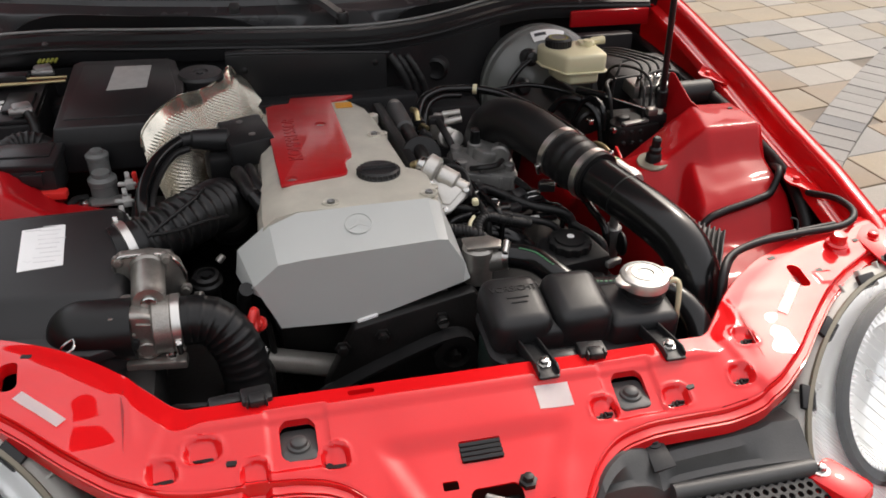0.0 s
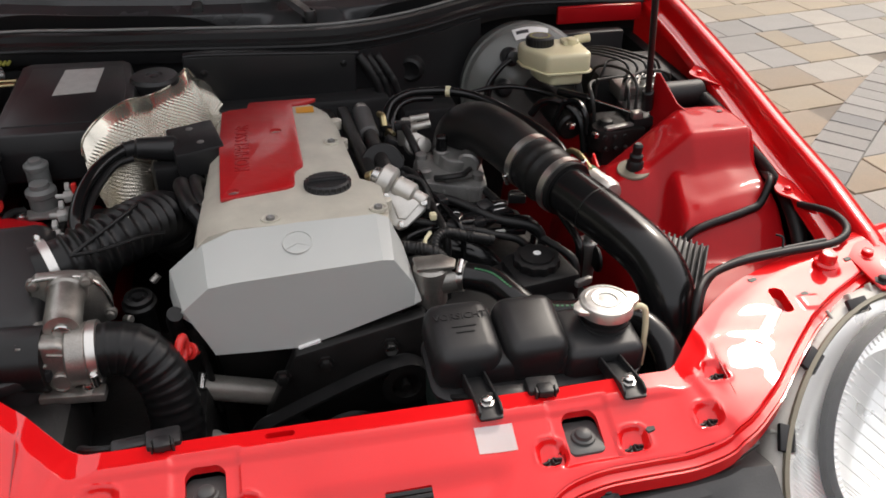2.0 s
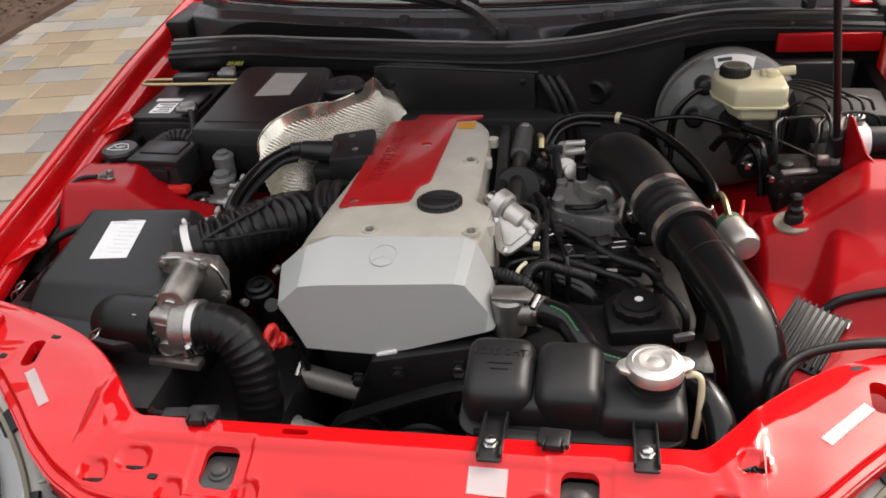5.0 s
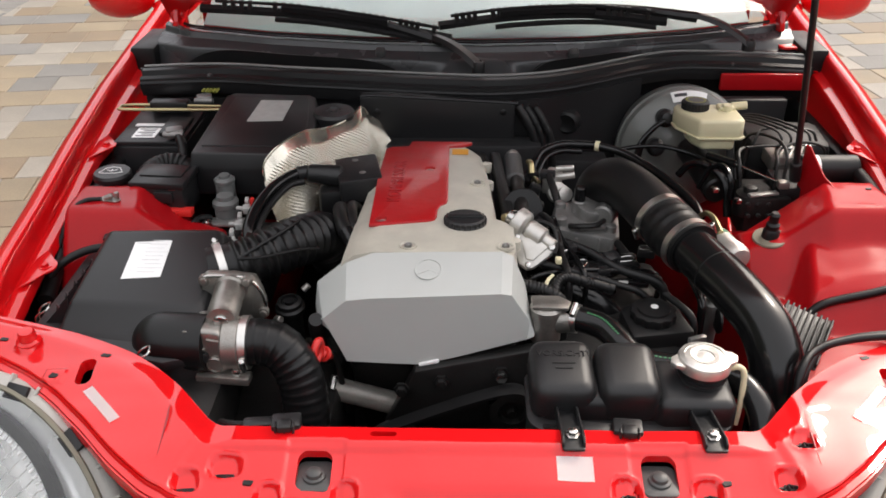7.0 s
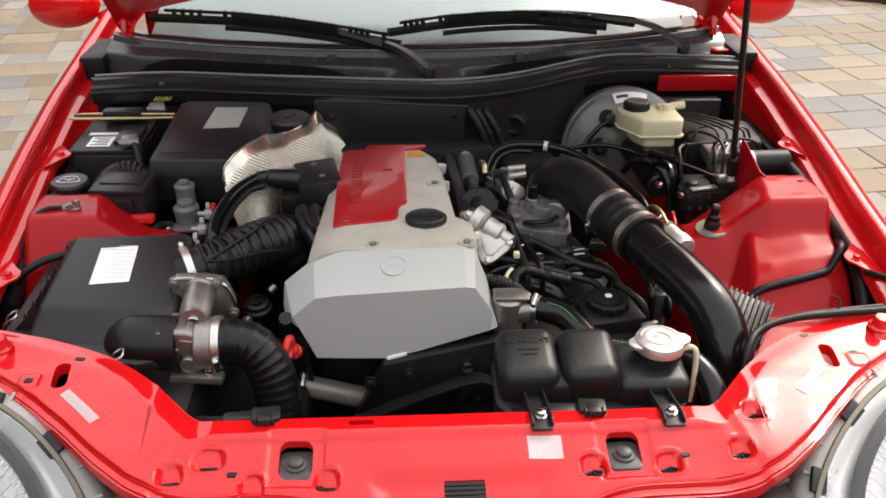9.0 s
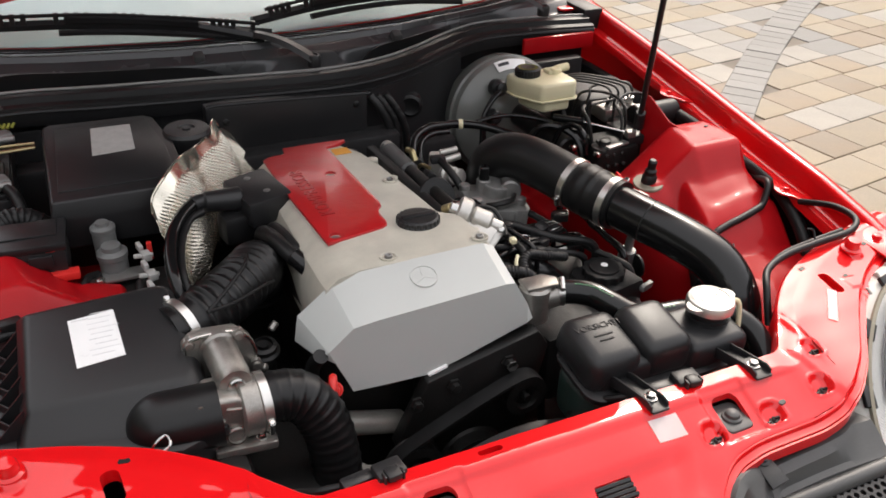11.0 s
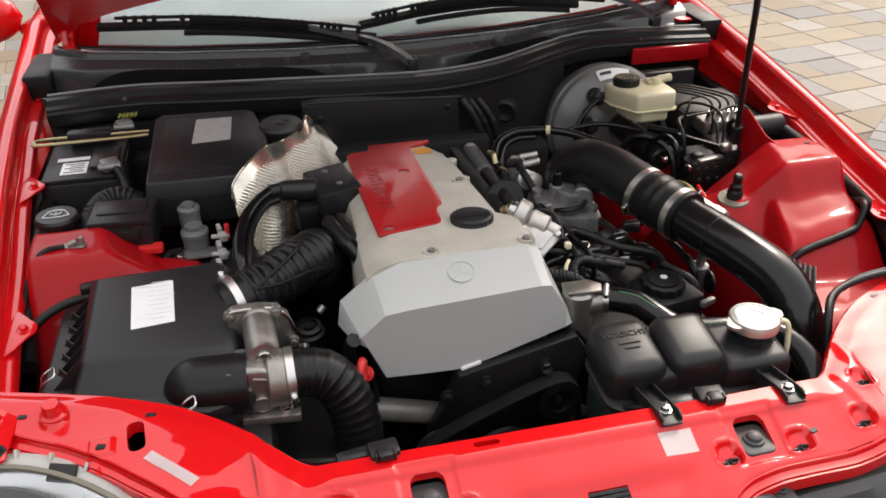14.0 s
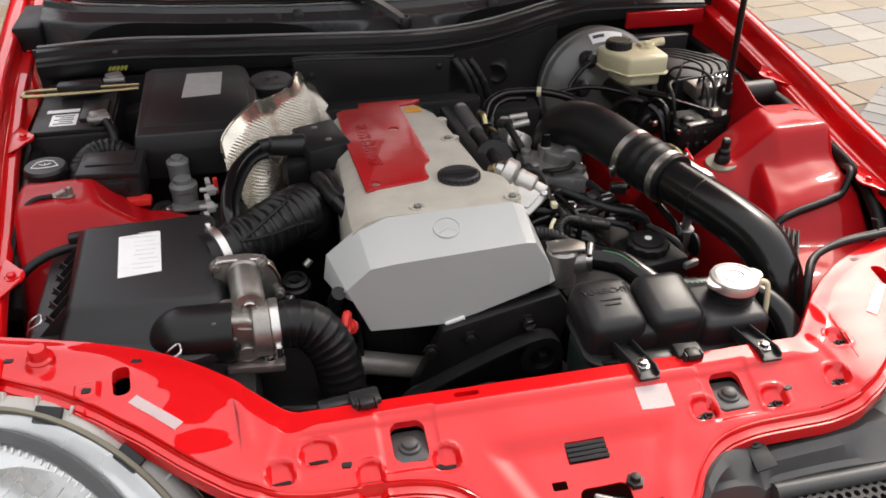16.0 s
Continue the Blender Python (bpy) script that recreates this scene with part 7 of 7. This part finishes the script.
vline = [(0.108, 0.800, 0.682), (0.112, 0.828, 0.710), (0.128, 0.858, 0.728), (0.165, 0.882, 0.734), (0.205, 0.890, 0.732), (0.244, 0.887, 0.730), (0.290, 0.865, 0.726), (0.335, 0.815, 0.718), (0.372, 0.745, 0.712), (0.394, 0.675, 0.708), (0.400, 0.635, 0.700)]
vh = part("hose", tube(vline, 0.0085, 12, 8), SATIN, h)
part("tag", tube([(0.240, 0.888, 0.730), (0.248, 0.885, 0.730)], 0.0105, 12, 2), CREAMPL, vh, "cream tag")
part("inner_hose", tube([(0.122, 0.800, 0.690), (0.124, 0.822, 0.712), (0.140, 0.848, 0.724), (0.170, 0.866, 0.728), (0.21, 0.873, 0.724)], 0.006, 10), SATIN, h)

# ---- brake side: lines, pump block, cylinder ----
h = thing("booster_fitting", "black elbow fittings and thin hoses on the brake booster", "fitting", (0.41, 1.06, 0.7))
for x, y, z in ((0.412, 1.040, 0.732), (0.395, 1.028, 0.668)):
    part("elbow", lathe(Matrix.Translation((x, y, z)) @ Euler((radians(75), 0, 0)).to_matrix().to_4x4(), [(0.020, -0.01), (0.020, 0.010), (0.014, 0.016), (0.013, 0.026), (0.008, 0.028)], 20), BLACK, h)
part("thin_hose", tube([(0.405, 1.012, 0.735), (0.385, 1.005, 0.725), (0.362, 0.995, 0.700), (0.352, 0.985, 0.660), (0.35, 0.97, 0.60)], 0.006, 10), SATIN, h)
part("thin_hose", tube([(0.398, 1.000, 0.738), (0.376, 0.995, 0.722), (0.350, 0.985, 0.690), (0.34, 0.97, 0.63)], 0.005, 10), SATIN, h)
part("thin_hose", tube([(0.300, 0.960, 0.690), (0.345, 0.955, 0.700), (0.395, 0.950, 0.702), (0.445, 0.925, 0.698), (0.480, 0.885, 0.694), (0.505, 0.84, 0.69)], 0.005, 10), SATIN, h)
m = thing("throttle_cable", "black cable sheath with a bare steel end", "cable", (0.5, 0.83, 0.65))
part("sheath", rod((0.470, 0.886, 0.712), (0.514, 0.832, 0.716), 0.008, 12), SATIN, m)
part("wire", rod((0.512, 0.834, 0.716), (0.580, 0.768, 0.708), 0.0022, 8), STEEL, m)
part("anchor", box((0.586, 0.762, 0.706), (0.022, 0.018, 0.016), 0.004), CAST, m)
pump = thing("brake_pump_unit", "dark brake pump block with bent steel brake lines", "brake unit", (0.6, 0.85, 0.55))
bm = bmesh.new()
add_box(bm, turn((0.560, 0.790, 0.640)), (0.085, 0.090, 0.09), 0.006)
add_box(bm, turn((0.640, 0.835, 0.640)), (0.070, 0.150, 0.115), 0.006)
add_rod(bm, (0.545, 0.780, 0.66), (0.545, 0.780, 0.690), 0.026, 20)
part("block", bm, DARK, pump)
part("controller", box((0.622, 0.800, 0.690), (0.085, 0.090, 0.022), 0.004), BLACK, pump)
bm = bmesh.new()
add_box(bm, turn((0.640, 0.900, 0.700)), (0.090, 0.06, 0.030), 0.004)
part("valve_body", bm, CAST, pump, "bright valve body")
for k in range(4):
    x = 0.612 + 0.019 * k
    part("nut", rod((x, 0.890, 0.712), (x, 0.882, 0.735), 0.0075, 6), STEEL, pump)
    part("brake_line", tube([(x, 0.884, 0.733), (x, 0.884, 0.752), (x - 0.012, 0.905, 0.762), (x - 0.060 - 0.006 * k, 0.952 + 0.010 * k, 0.762), (x - 0.082 - 0.012 * k, 0.955 + 0.014 * k, 0.745), (x - 0.085 - 0.012 * k, 0.940 + 0.012 * k, 0.700), (x - 0.085 - 0.012 * k, 0.92, 0.64)], 0.0028, 8), DARK, pump)
part("brake_line", tube([(0.530, 0.838, 0.66), (0.530, 0.838, 0.742), (0.537, 0.838, 0.750), (0.585, 0.842, 0.752), (0.594, 0.842, 0.744), (0.596, 0.842, 0.66)], 0.003, 8), DARK, pump)
part("brake_line", tube([(0.545, 0.90, 0.66), (0.566, 0.90, 0.740), (0.590, 0.92, 0.756), (0.680, 0.925, 0.752), (0.700, 0.92, 0.73)], 0.003, 8), DARK, pump)
bm = bmesh.new()
for k in range(6):
    add_rod(bm, (0.520 + 0.02 * (k % 3), 0.742 + 0.01 * (k // 3), 0.650 + 0.02 * (k // 3)), (0.520 + 0.02 * (k % 3), 0.732 + 0.01 * (k // 3), 0.652 + 0.02 * (k // 3)), 0.005, 8)
part("terminal", bm, DARK, pump)
cyl = thing("round_canister", "black canister with a white label lying behind the strut tower", "canister", (0.69, 0.82, 0.68))
part("body", rod((0.632, 0.822, 0.712), (0.748, 0.826, 0.712), 0.027, 28, 0.004), RUBBER, cyl)
part("label", rod((0.640, 0.8215, 0.712), (0.668, 0.8225, 0.712), 0.0277, 28, 0.0005), PAPER, cyl, "white wrap label")
bm = bmesh.new()
add_box(bm, turn((0.66, 1.00, 0.66), 0, 0, -4), (0.17, 0.14, 0.12), 0.02)
single("heater_duct", bm, DUSTY, "large dark duct behind the brake pump", "duct")
# rubber stop on the strut tower shoulder
d = thing("rubber_stop", "black ribbed rubber stop on a round washer", "rubber stop", (0.514, 0.594, 0.68))
part("washer", lathe(turn((0.514, 0.594, 0.680), 6, -6), [(0.029, 0), (0.030, 0.002), (0.029, 0.005), (0.016, 0.006)], 36), GASKET, d, "grey round washer")
part("stop", lathe(turn((0.514, 0.594, 0.684), 4), [(0.015, 0), (0.0145, 0.014), (0.0115, 0.018), (0.0118, 0.027), (0.0080, 0.031), (0.0088, 0.046), (0.0055, 0.050)], 24), RUBBER, d)
# finned control module beside the pipe
mod = thing("finned_module", "dark finned control module on the inner wing", "control module", (0.5, 0.37, 0.58))
mm = Matrix.Translation((0.500, 0.370, 0.622)) @ Euler((radians(14), radians(12), radians(-28))).to_matrix().to_4x4()
bm = bmesh.new()
add_box(bm, mm, (0.078, 0.110, 0.030), 0.004)
part("case", bm, BLACK, mod)
for k in range(9):
    part("fin", box((0, 0, 0), (0.0035, 0.102, 0.010), 0.001, seg=1), BLACK, mod).matrix_basis = Matrix.Translation(-ORIGIN["finned_module"]) @ mm @ Matrix.Translation((-0.036 + 0.009 * k, 0, 0.020)) @ Matrix.Translation(ORIGIN["finned_module"])
part("tab", box((0.556, 0.405, 0.630), (0.022, 0.024, 0.004), 0.001, rz=-28), GREYCAST, mod)
# cables on that inner wing
h = thing("wing_cable", "black cable across the inner wing", "cable", (0.6, 0.45, 0.62))
part("cable", tube([(a, y, wing_smooth(a, y, True) + 0.0075) for a, y in ((0.520, 0.420), (0.548, 0.428), (0.580, 0.434), (0.615, 0.437), (0.650, 0.442), (0.676, 0.450))] + [(0.700, 0.472, 0.706), (0.722, 0.520, 0.690), (0.732, 0.570, 0.680)], 0.0068, 10), RUBBER, h)
h = thing("lamp_cable", "pair of thin black cables lying on the front panel", "cable", (0.5, 0.2, 0.7))
part("cable", tube([(0.415, 0.150, 0.67), (0.425, 0.178, 0.712), (0.455, 0.212, 0.722), (0.510, 0.232, 0.726), (0.585, 0.240, 0.728), (0.665, 0.246, 0.730), (0.70, 0.27, 0.735), (0.715, 0.33, 0.725), (0.712, 0.40, 0.70)], 0.0058, 10), RUBBER, h)
part("cable", tube([(0.425, 0.158, 0.66), (0.438, 0.190, 0.708), (0.470, 0.222, 0.718), (0.520, 0.243, 0.722), (0.590, 0.252, 0.724), (0.660, 0.258, 0.726)], 0.0045, 10), RUBBER, h)
part("wire_tail", tube([(0.585, 0.246, 0.732), (0.588, 0.256, 0.742), (0.580, 0.262, 0.744)], 0.0018, 6), RUBBER, h)
bm = bmesh.new()
add_tube(bm, [(0.742, 0.86, 0.712), (0.745, 0.74, 0.708), (0.738, 0.64, 0.700), (0.732, 0.53, 0.696), (0.722, 0.45, 0.684), (0.712, 0.38, 0.650), (0.70, 0.31, 0.58)], 0.013, 12)
single("fender_loom", bm, RUBBER, "thick black loom in the gap beside the strut tower", "cable")
bm = bmesh.new()
add_tube(bm, [(-0.742, 0.90, 0.700), (-0.745, 0.78, 0.690), (-0.735, 0.64, 0.690), (-0.728, 0.53, 0.675), (-0.715, 0.42, 0.65)], 0.014, 12)
single("fender_loom", bm, RUBBER, "thick black loom in the gap beside the strut tower", "cable")
for s in (-1, 1):
    single("wheel_liner", box((s * 0.775, 0.75, 0.56), (0.03, 1.10, 0.26), 0.01), RUBBER, "dark plastic wheel arch liner behind the fender", "liner", "wheel liners")

# ---- more looms and fittings in the shade of the inlet side ----
rng2 = random.Random(11)
for k, (a, b, sag, r) in enumerate((((0.075, 0.47, 0.70), (0.27, 0.44, 0.655), 0.015, 0.006), ((0.085, 0.44, 0.69), (0.30, 0.50, 0.66), 0.020, 0.005), ((0.10, 0.56, 0.70), (0.30, 0.46, 0.665), 0.010, 0.0075), ((0.12, 0.41, 0.695), (0.26, 0.53, 0.67), -0.012, 0.0045),
                                    ((0.11, 0.62, 0.71), (0.14, 0.42, 0.70), 0.015, 0.006), ((0.13, 0.60, 0.715), (0.17, 0.44, 0.69), 0.012, 0.0045), ((0.24, 0.60, 0.67), (0.34, 0.40, 0.64), 0.01, 0.006), ((0.36, 0.66, 0.66), (0.37, 0.46, 0.63), 0.0, 0.007))):
    a, b = Vector(a), Vector(b)
    pts = [a - Vector((0, 0, 0.05)), a, a.lerp(b, 0.35) + Vector((0.010 * rng2.uniform(-1, 1), 0.012 * rng2.uniform(-1, 1), sag * 0.6)), a.lerp(b, 0.7) + Vector((0.008 * rng2.uniform(-1, 1), 0.012 * rng2.uniform(-1, 1), sag * 0.5)), b, b - Vector((0, 0.01, 0.06))]
    loom = thing("engine_cable", "black sheathed cable among the looms beside the engine", "cable", a, "cables beside the engine")
    part("sheath", tube(pts, ribs(r, 0.006, 0.001) if k % 3 == 0 else r, 10, 10), SATIN if k % 2 else RUBBER, loom)
    p = a.lerp(b, 0.55) + Vector((0, 0, sag * 0.55))
    part("sleeve", box(p, (0.022, 0.016, 0.013), 0.003, rz=math.degrees(math.atan2(b.y - a.y, b.x - a.x))), BLACK, loom, "black plug sleeve")
for x, y, z, rz in ((0.132, 0.500, 0.700, 25), (0.292, 0.560, 0.670, -15), (0.165, 0.470, 0.690, 60), (0.245, 0.505, 0.680, 10)):
    c = thing("plug_connector", "small dark plug connector with a steel clip", "connector", (x, y, z - 0.01), "plugs beside the engine")
    part("body", box((x, y, z), (0.030, 0.018, 0.016), 0.003, rz=rz), BLACK, c)
    part("clip", tube([turn((x, y, z + 0.009), 0, 0, rz) @ Vector(q) for q in ((-0.012, -0.007, 0), (0.012, -0.007, 0.001), (0.012, 0.007, 0.001), (-0.012, 0.007, 0))], 0.0012, 6, 3), STEEL, c, "bent steel clip")
# fat hose between the battery and the relay box
h = thing("battery_duct_hose", "fat ribbed black hose curving beside the battery", "hose", (-0.62, 0.8, 0.6))
part("hose", tube([(-0.560, 0.800, 0.700), (-0.595, 0.806, 0.722), (-0.628, 0.796, 0.724), (-0.650, 0.770, 0.712), (-0.658, 0.735, 0.69), (-0.655, 0.70, 0.65)], ribs(0.019, 0.009, 0.002), 16, 12), RUBBER, h)
part("lid_rib", box((-0.585, 0.700, 0.756), (0.080, 0.050, 0.004), 0.002, rz=-4), BLACK, fuse)
part("seal_tag", box((-0.560, 0.648, 0.744), (0.014, 0.003, 0.006), 0.001, rz=-4), REDPL, fuse, "small red tag")
# more brake lines, valves and leads round the pump block
for k, (pts, r) in enumerate((([(0.600, 0.800, 0.70), (0.604, 0.815, 0.740), (0.600, 0.850, 0.756), (0.580, 0.900, 0.752), (0.560, 0.930, 0.735), (0.555, 0.94, 0.68)], 0.0032),
                              ([(0.575, 0.775, 0.68), (0.578, 0.790, 0.735), (0.590, 0.830, 0.748), (0.640, 0.860, 0.752), (0.690, 0.865, 0.740), (0.705, 0.87, 0.69)], 0.0032),
                              ([(0.520, 0.800, 0.67), (0.515, 0.815, 0.720), (0.520, 0.850, 0.735), (0.545, 0.880, 0.728), (0.550, 0.90, 0.68)], 0.004),
                              ([(0.500, 0.790, 0.66), (0.496, 0.800, 0.700), (0.488, 0.830, 0.712), (0.470, 0.850, 0.700), (0.455, 0.86, 0.65)], 0.006),
                              ([(0.420, 0.900, 0.66), (0.440, 0.890, 0.690), (0.470, 0.862, 0.698), (0.495, 0.82, 0.680), (0.500, 0.79, 0.62)], 0.008))):
    part("brake_line" if k < 3 else "lead", tube(pts, r, 8), DARK if k < 3 else SATIN, pump)
part("accumulator", lathe(turn((0.530, 0.772, 0.640)), [(0.028, 0), (0.029, 0.030), (0.026, 0.042), (0.014, 0.046), (0.012, 0.056), (0.006, 0.058)], 24), DARK, pump, "dark round accumulator")
part("bracket", box((0.548, 0.752, 0.690), (0.060, 0.014, 0.006), 0.002, rz=12), GREYCAST, pump, "dull metal bracket")
for x, y, z in ((0.506, 0.760, 0.668), (0.470, 0.800, 0.672)):
    part("bolt", lathe(turn((x, y, z)), [(0.009, 0), (0.009, 0.008), (0.006, 0.010)], 6), STEEL, pump)


# ---- ground: sand bed, pavers, planting beds ----
bm = bmesh.new()
add_prism(bm, Matrix.Identity(4), [(-400, -400), (400, -400), (400, 400), (-400, 400)], -0.2, -0.006, 0)
single("ground", bm, SAND, "sandy ground under the paved drive", "ground", kind="structure")
pavement = tagged(new("pavement"), "drive of mixed buff, tan and grey concrete pavers", "pavement", kind="structure")
ORIGIN["pavement"] = Vector((0, 0, 0))
random.seed(7)
ROW, SKEW = 0.205, radians(8)
BAND_C, BAND_R, BAND_W = Vector((11.6, -8.4)), 14.08, 0.18
cs, sn = math.cos(SKEW), math.sin(SKEW)


def in_bed(x, y):
    return x < -3.12 or (x - 2.85) * 0.41 + (y - 5.22) * 0.91 > 0.02


blocks = {}


def block_mesh(w, d, k):
    key = (round(w, 3), round(d, 3), k)
    if key not in blocks:
        bm = bmesh.new()
        g = 0.003
        a, b = w / 2 - g / 2, d / 2 - g / 2
        r = 0.003
        low = [(-a, -b, -0.05), (a, -b, -0.05), (a, b, -0.05), (-a, b, -0.05)]
        mid = [(x, y, -r) for x, y, _ in low]
        top = [(x - math.copysign(r, x), y - math.copysign(r, y), 0) for x, y, _ in low]
        add_loft(bm, [low, mid, top])
        me = bpy.data.meshes.new("paver")
        bmesh.ops.recalc_face_normals(bm, faces=bm.faces[:])
        bm.to_mesh(me)
        bm.free()
        me.materials.append(STONES[k])
        blocks[key] = me
    return blocks[key]


laid, on_top = [], set()
for j in range(-28, 52):
    p = -5.2 + random.random() * 0.2
    q = (j + 0.5) * ROW
    while p < 6.2:
        w = random.choice((0.137, 0.205, 0.205, 0.274, 0.274, 0.308))
        x, y = (p + w / 2) * cs - q * sn, (p + w / 2) * sn + q * cs
        p += w
        if in_bed(x, y) or (abs(x) < 0.72 and -0.1 < y < 3.3):
            continue
        if x > 0.9 and abs((Vector((x, y)) - BAND_C).length - BAND_R) < BAND_W / 2 - 0.03:
            continue
        laid.append((x, y, SKEW, w, ROW, random.choices((0, 1, 2, 3), (36, 24, 22, 18))[0]))
n = int(2 * math.pi * BAND_R / 0.102)
for k in range(n):
    a = 2 * math.pi * k / n
    x, y = BAND_C.x + BAND_R * math.cos(a), BAND_C.y + BAND_R * math.sin(a)
    if 0.95 < x < 6 and -2 < y < 9 and not in_bed(x, y):
        laid.append((x, y, a, BAND_W, 0.102, 4 if random.random() < 0.25 else 3))
        on_top.add((x, y))
for k in range(140):
    y = -5.4 + 0.102 * k
    laid.append((-3.02, y, 0.0, 0.20, 0.102, 4 if random.random() < 0.3 else 3))


def near_view(b):
    x, y = b[0], b[1]
    return min(math.hypot(x - 2.2, (y - 2.6) * 0.8), math.hypot(x + 2.0, (y - 2.4) * 0.8))


laid.sort(key=near_view)
for x, y, a, w, d, k in laid[:300]:
    ob = new("paver", block_mesh(w, d, k))
    ob.parent = pavement
    ob.matrix_basis = pose(x, y, random.uniform(-0.0015, 0.0015) + (0.006 if (x, y) in on_top else 0), random.uniform(-0.35, 0.35), random.uniform(-0.35, 0.35), math.degrees(a))
verts, faces, mats = [], [], []
for x, y, a, w, d, k in laid[300:]:
    me = block_mesh(w, d, k)
    m = pose(x, y, random.uniform(-0.0015, 0.0015) + (0.006 if (x, y) in on_top else 0), random.uniform(-0.35, 0.35), random.uniform(-0.35, 0.35), math.degrees(a))
    at = len(verts)
    verts += [m @ v.co for v in me.vertices]
    for f in me.polygons:
        faces.append([at + i for i in f.vertices])
        mats.append(k)
rest = bpy.data.meshes.new("far_pavers")
rest.from_pydata(verts, [], faces)
for m in STONES:
    rest.materials.append(m)
rest.polygons.foreach_set("material_index", mats)
far = tagged(new("far_pavers", rest), "the farther pavers of the drive", kind="stuff")
far.parent = pavement

# planting beds with mulch and low plants
for side, outline in (("a", [(-3.13, -3), (-3.13, 12), (-8, 12), (-8, -3)]), ("b", [(2.87, 5.23), (9.1, 2.42), (12, 6), (4, 11), (0.5, 9), (0.5, 6.3)])):
    bm = bmesh.new()
    add_prism(bm, Matrix.Identity(4), outline, -0.1, 0.03, 0)
    single("planting_bed", bm, SOIL, "planting bed of brown bark mulch at the edge of the drive", "planting bed", kind="structure")
rng = random.Random(3)


def add_chip(bm, p, size, rng):
    m = Matrix.Translation(p) @ Euler((rng.uniform(-0.5, 0.5), rng.uniform(-0.5, 0.5), rng.uniform(0, 6))).to_matrix().to_4x4()
    w, l, h = size * rng.uniform(0.3, 0.6), size * rng.uniform(0.8, 1.6), size * 0.2
    v = [bm.verts.new(m @ Vector(c)) for c in ((-w, -l, 0), (w, -l, 0), (w, l, 0), (-w, l, 0), (0, 0, h))]
    for i in range(4):
        bm.faces.new((v[i], v[(i + 1) % 4], v[4]))


bm = bmesh.new()
for k in range(5000):
    p = (rng.uniform(-4.6, -3.16), rng.uniform(2.6, 6.5), 0.032) if k % 2 else (rng.uniform(2.4, 5.0), rng.uniform(3.6, 7.0), 0.032)
    if p[0] < 0 or (p[0] - 2.87) * 0.41 + (p[1] - 5.23) * 0.91 > 0.02:
        add_chip(bm, p, 0.018, rng)
single("bark_chips", bm, SOIL, "loose brown bark chips on the planting beds", "mulch", kind="stuff")


def plant(x, y, h, spread, flowers):
    top = thing("shrub", "low green plant in the mulch" + (" with yellow flowers" if flowers else ""), "shrub", (x, y, 0.03))
    r = random.Random(int(x * 100) + int(y * 37))
    stems, leaves, petals = bmesh.new(), bmesh.new(), bmesh.new()
    for k in range(14):
        a, t = r.uniform(0, 6.28), r.uniform(0.3, 1.0)
        tip = Vector((x + math.cos(a) * spread * t, y + math.sin(a) * spread * t, 0.03 + h * r.uniform(0.6, 1.0)))
        add_tube(stems, [(x, y, 0.03), ((x + tip.x) / 2, (y + tip.y) / 2, 0.03 + h * 0.55), tip], 0.003, 5, 3)
        for q in range(16):
            c = Vector((x, y, 0.03)).lerp(tip, r.uniform(0.3, 1.05)) + Vector((r.gauss(0, 0.03), r.gauss(0, 0.03), r.gauss(0, 0.02)))
            m = Matrix.Translation(c) @ Euler((r.uniform(-0.9, 0.9), r.uniform(-0.9, 0.9), r.uniform(0, 6.28))).to_matrix().to_4x4()
            l, w = r.uniform(0.03, 0.06), r.uniform(0.010, 0.020)
            v = [leaves.verts.new(m @ Vector(p)) for p in ((-l, 0, 0), (0, -w, 0.006), (l, 0, -0.006), (0, w, 0.006))]
            leaves.faces.new((v[0], v[1], v[2]))
            leaves.faces.new((v[0], v[2], v[3]))
        if flowers and k < 9:
            for q in range(6):
                m = Matrix.Translation(tip + Vector((0, 0, 0.01))) @ Euler((0.5, 0, q * 1.047)).to_matrix().to_4x4()
                v = [petals.verts.new(m @ Vector(p)) for p in ((0, 0, 0), (0.010, 0.016, 0.004), (0, 0.032, 0), (-0.010, 0.016, 0.004))]
                petals.faces.new(v)
    part("stems", stems, LEAF, top)
    part("leaves", leaves, LEAF, top)
    if flowers:
        part("petals", petals, PETAL, top, "yellow petals")
    else:
        petals.free()


for x, y, h, s, f in ((-3.7, 4.6, 0.30, 0.25, False), (-3.55, 5.3, 0.28, 0.28, False), (-3.8, 5.9, 0.35, 0.3, False), (3.1, 5.42, 0.22, 0.22, True), (3.45, 5.25, 0.22, 0.2, True), (3.3, 5.8, 0.3, 0.3, False), (4.1, 5.1, 0.3, 0.3, False)):
    plant(x, y, h, s, f)

# unseen plain wall beyond the planting bed, added to darken light and reflections
single("unseen_wall_west", box((-8.2, 2.5, 3.2), (0.3, 16, 6.6), 0.01), SKY_BLOCK, "unseen wall added to shut out light from that side", "wall", kind="structure")
# plain dark ring round the drive, far outside the view, added to cut low sky light
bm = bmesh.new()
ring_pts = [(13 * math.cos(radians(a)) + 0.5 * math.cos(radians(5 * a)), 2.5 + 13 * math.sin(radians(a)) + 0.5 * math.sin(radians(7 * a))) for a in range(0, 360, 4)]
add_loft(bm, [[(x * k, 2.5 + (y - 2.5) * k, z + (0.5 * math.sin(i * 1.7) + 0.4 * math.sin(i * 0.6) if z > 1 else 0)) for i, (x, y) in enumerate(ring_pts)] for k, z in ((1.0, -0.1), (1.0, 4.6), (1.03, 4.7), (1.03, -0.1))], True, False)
single("boundary_wall", bm, SKY_BLOCK, "unseen dark ring added round the drive to hide low sky", "wall", kind="structure")
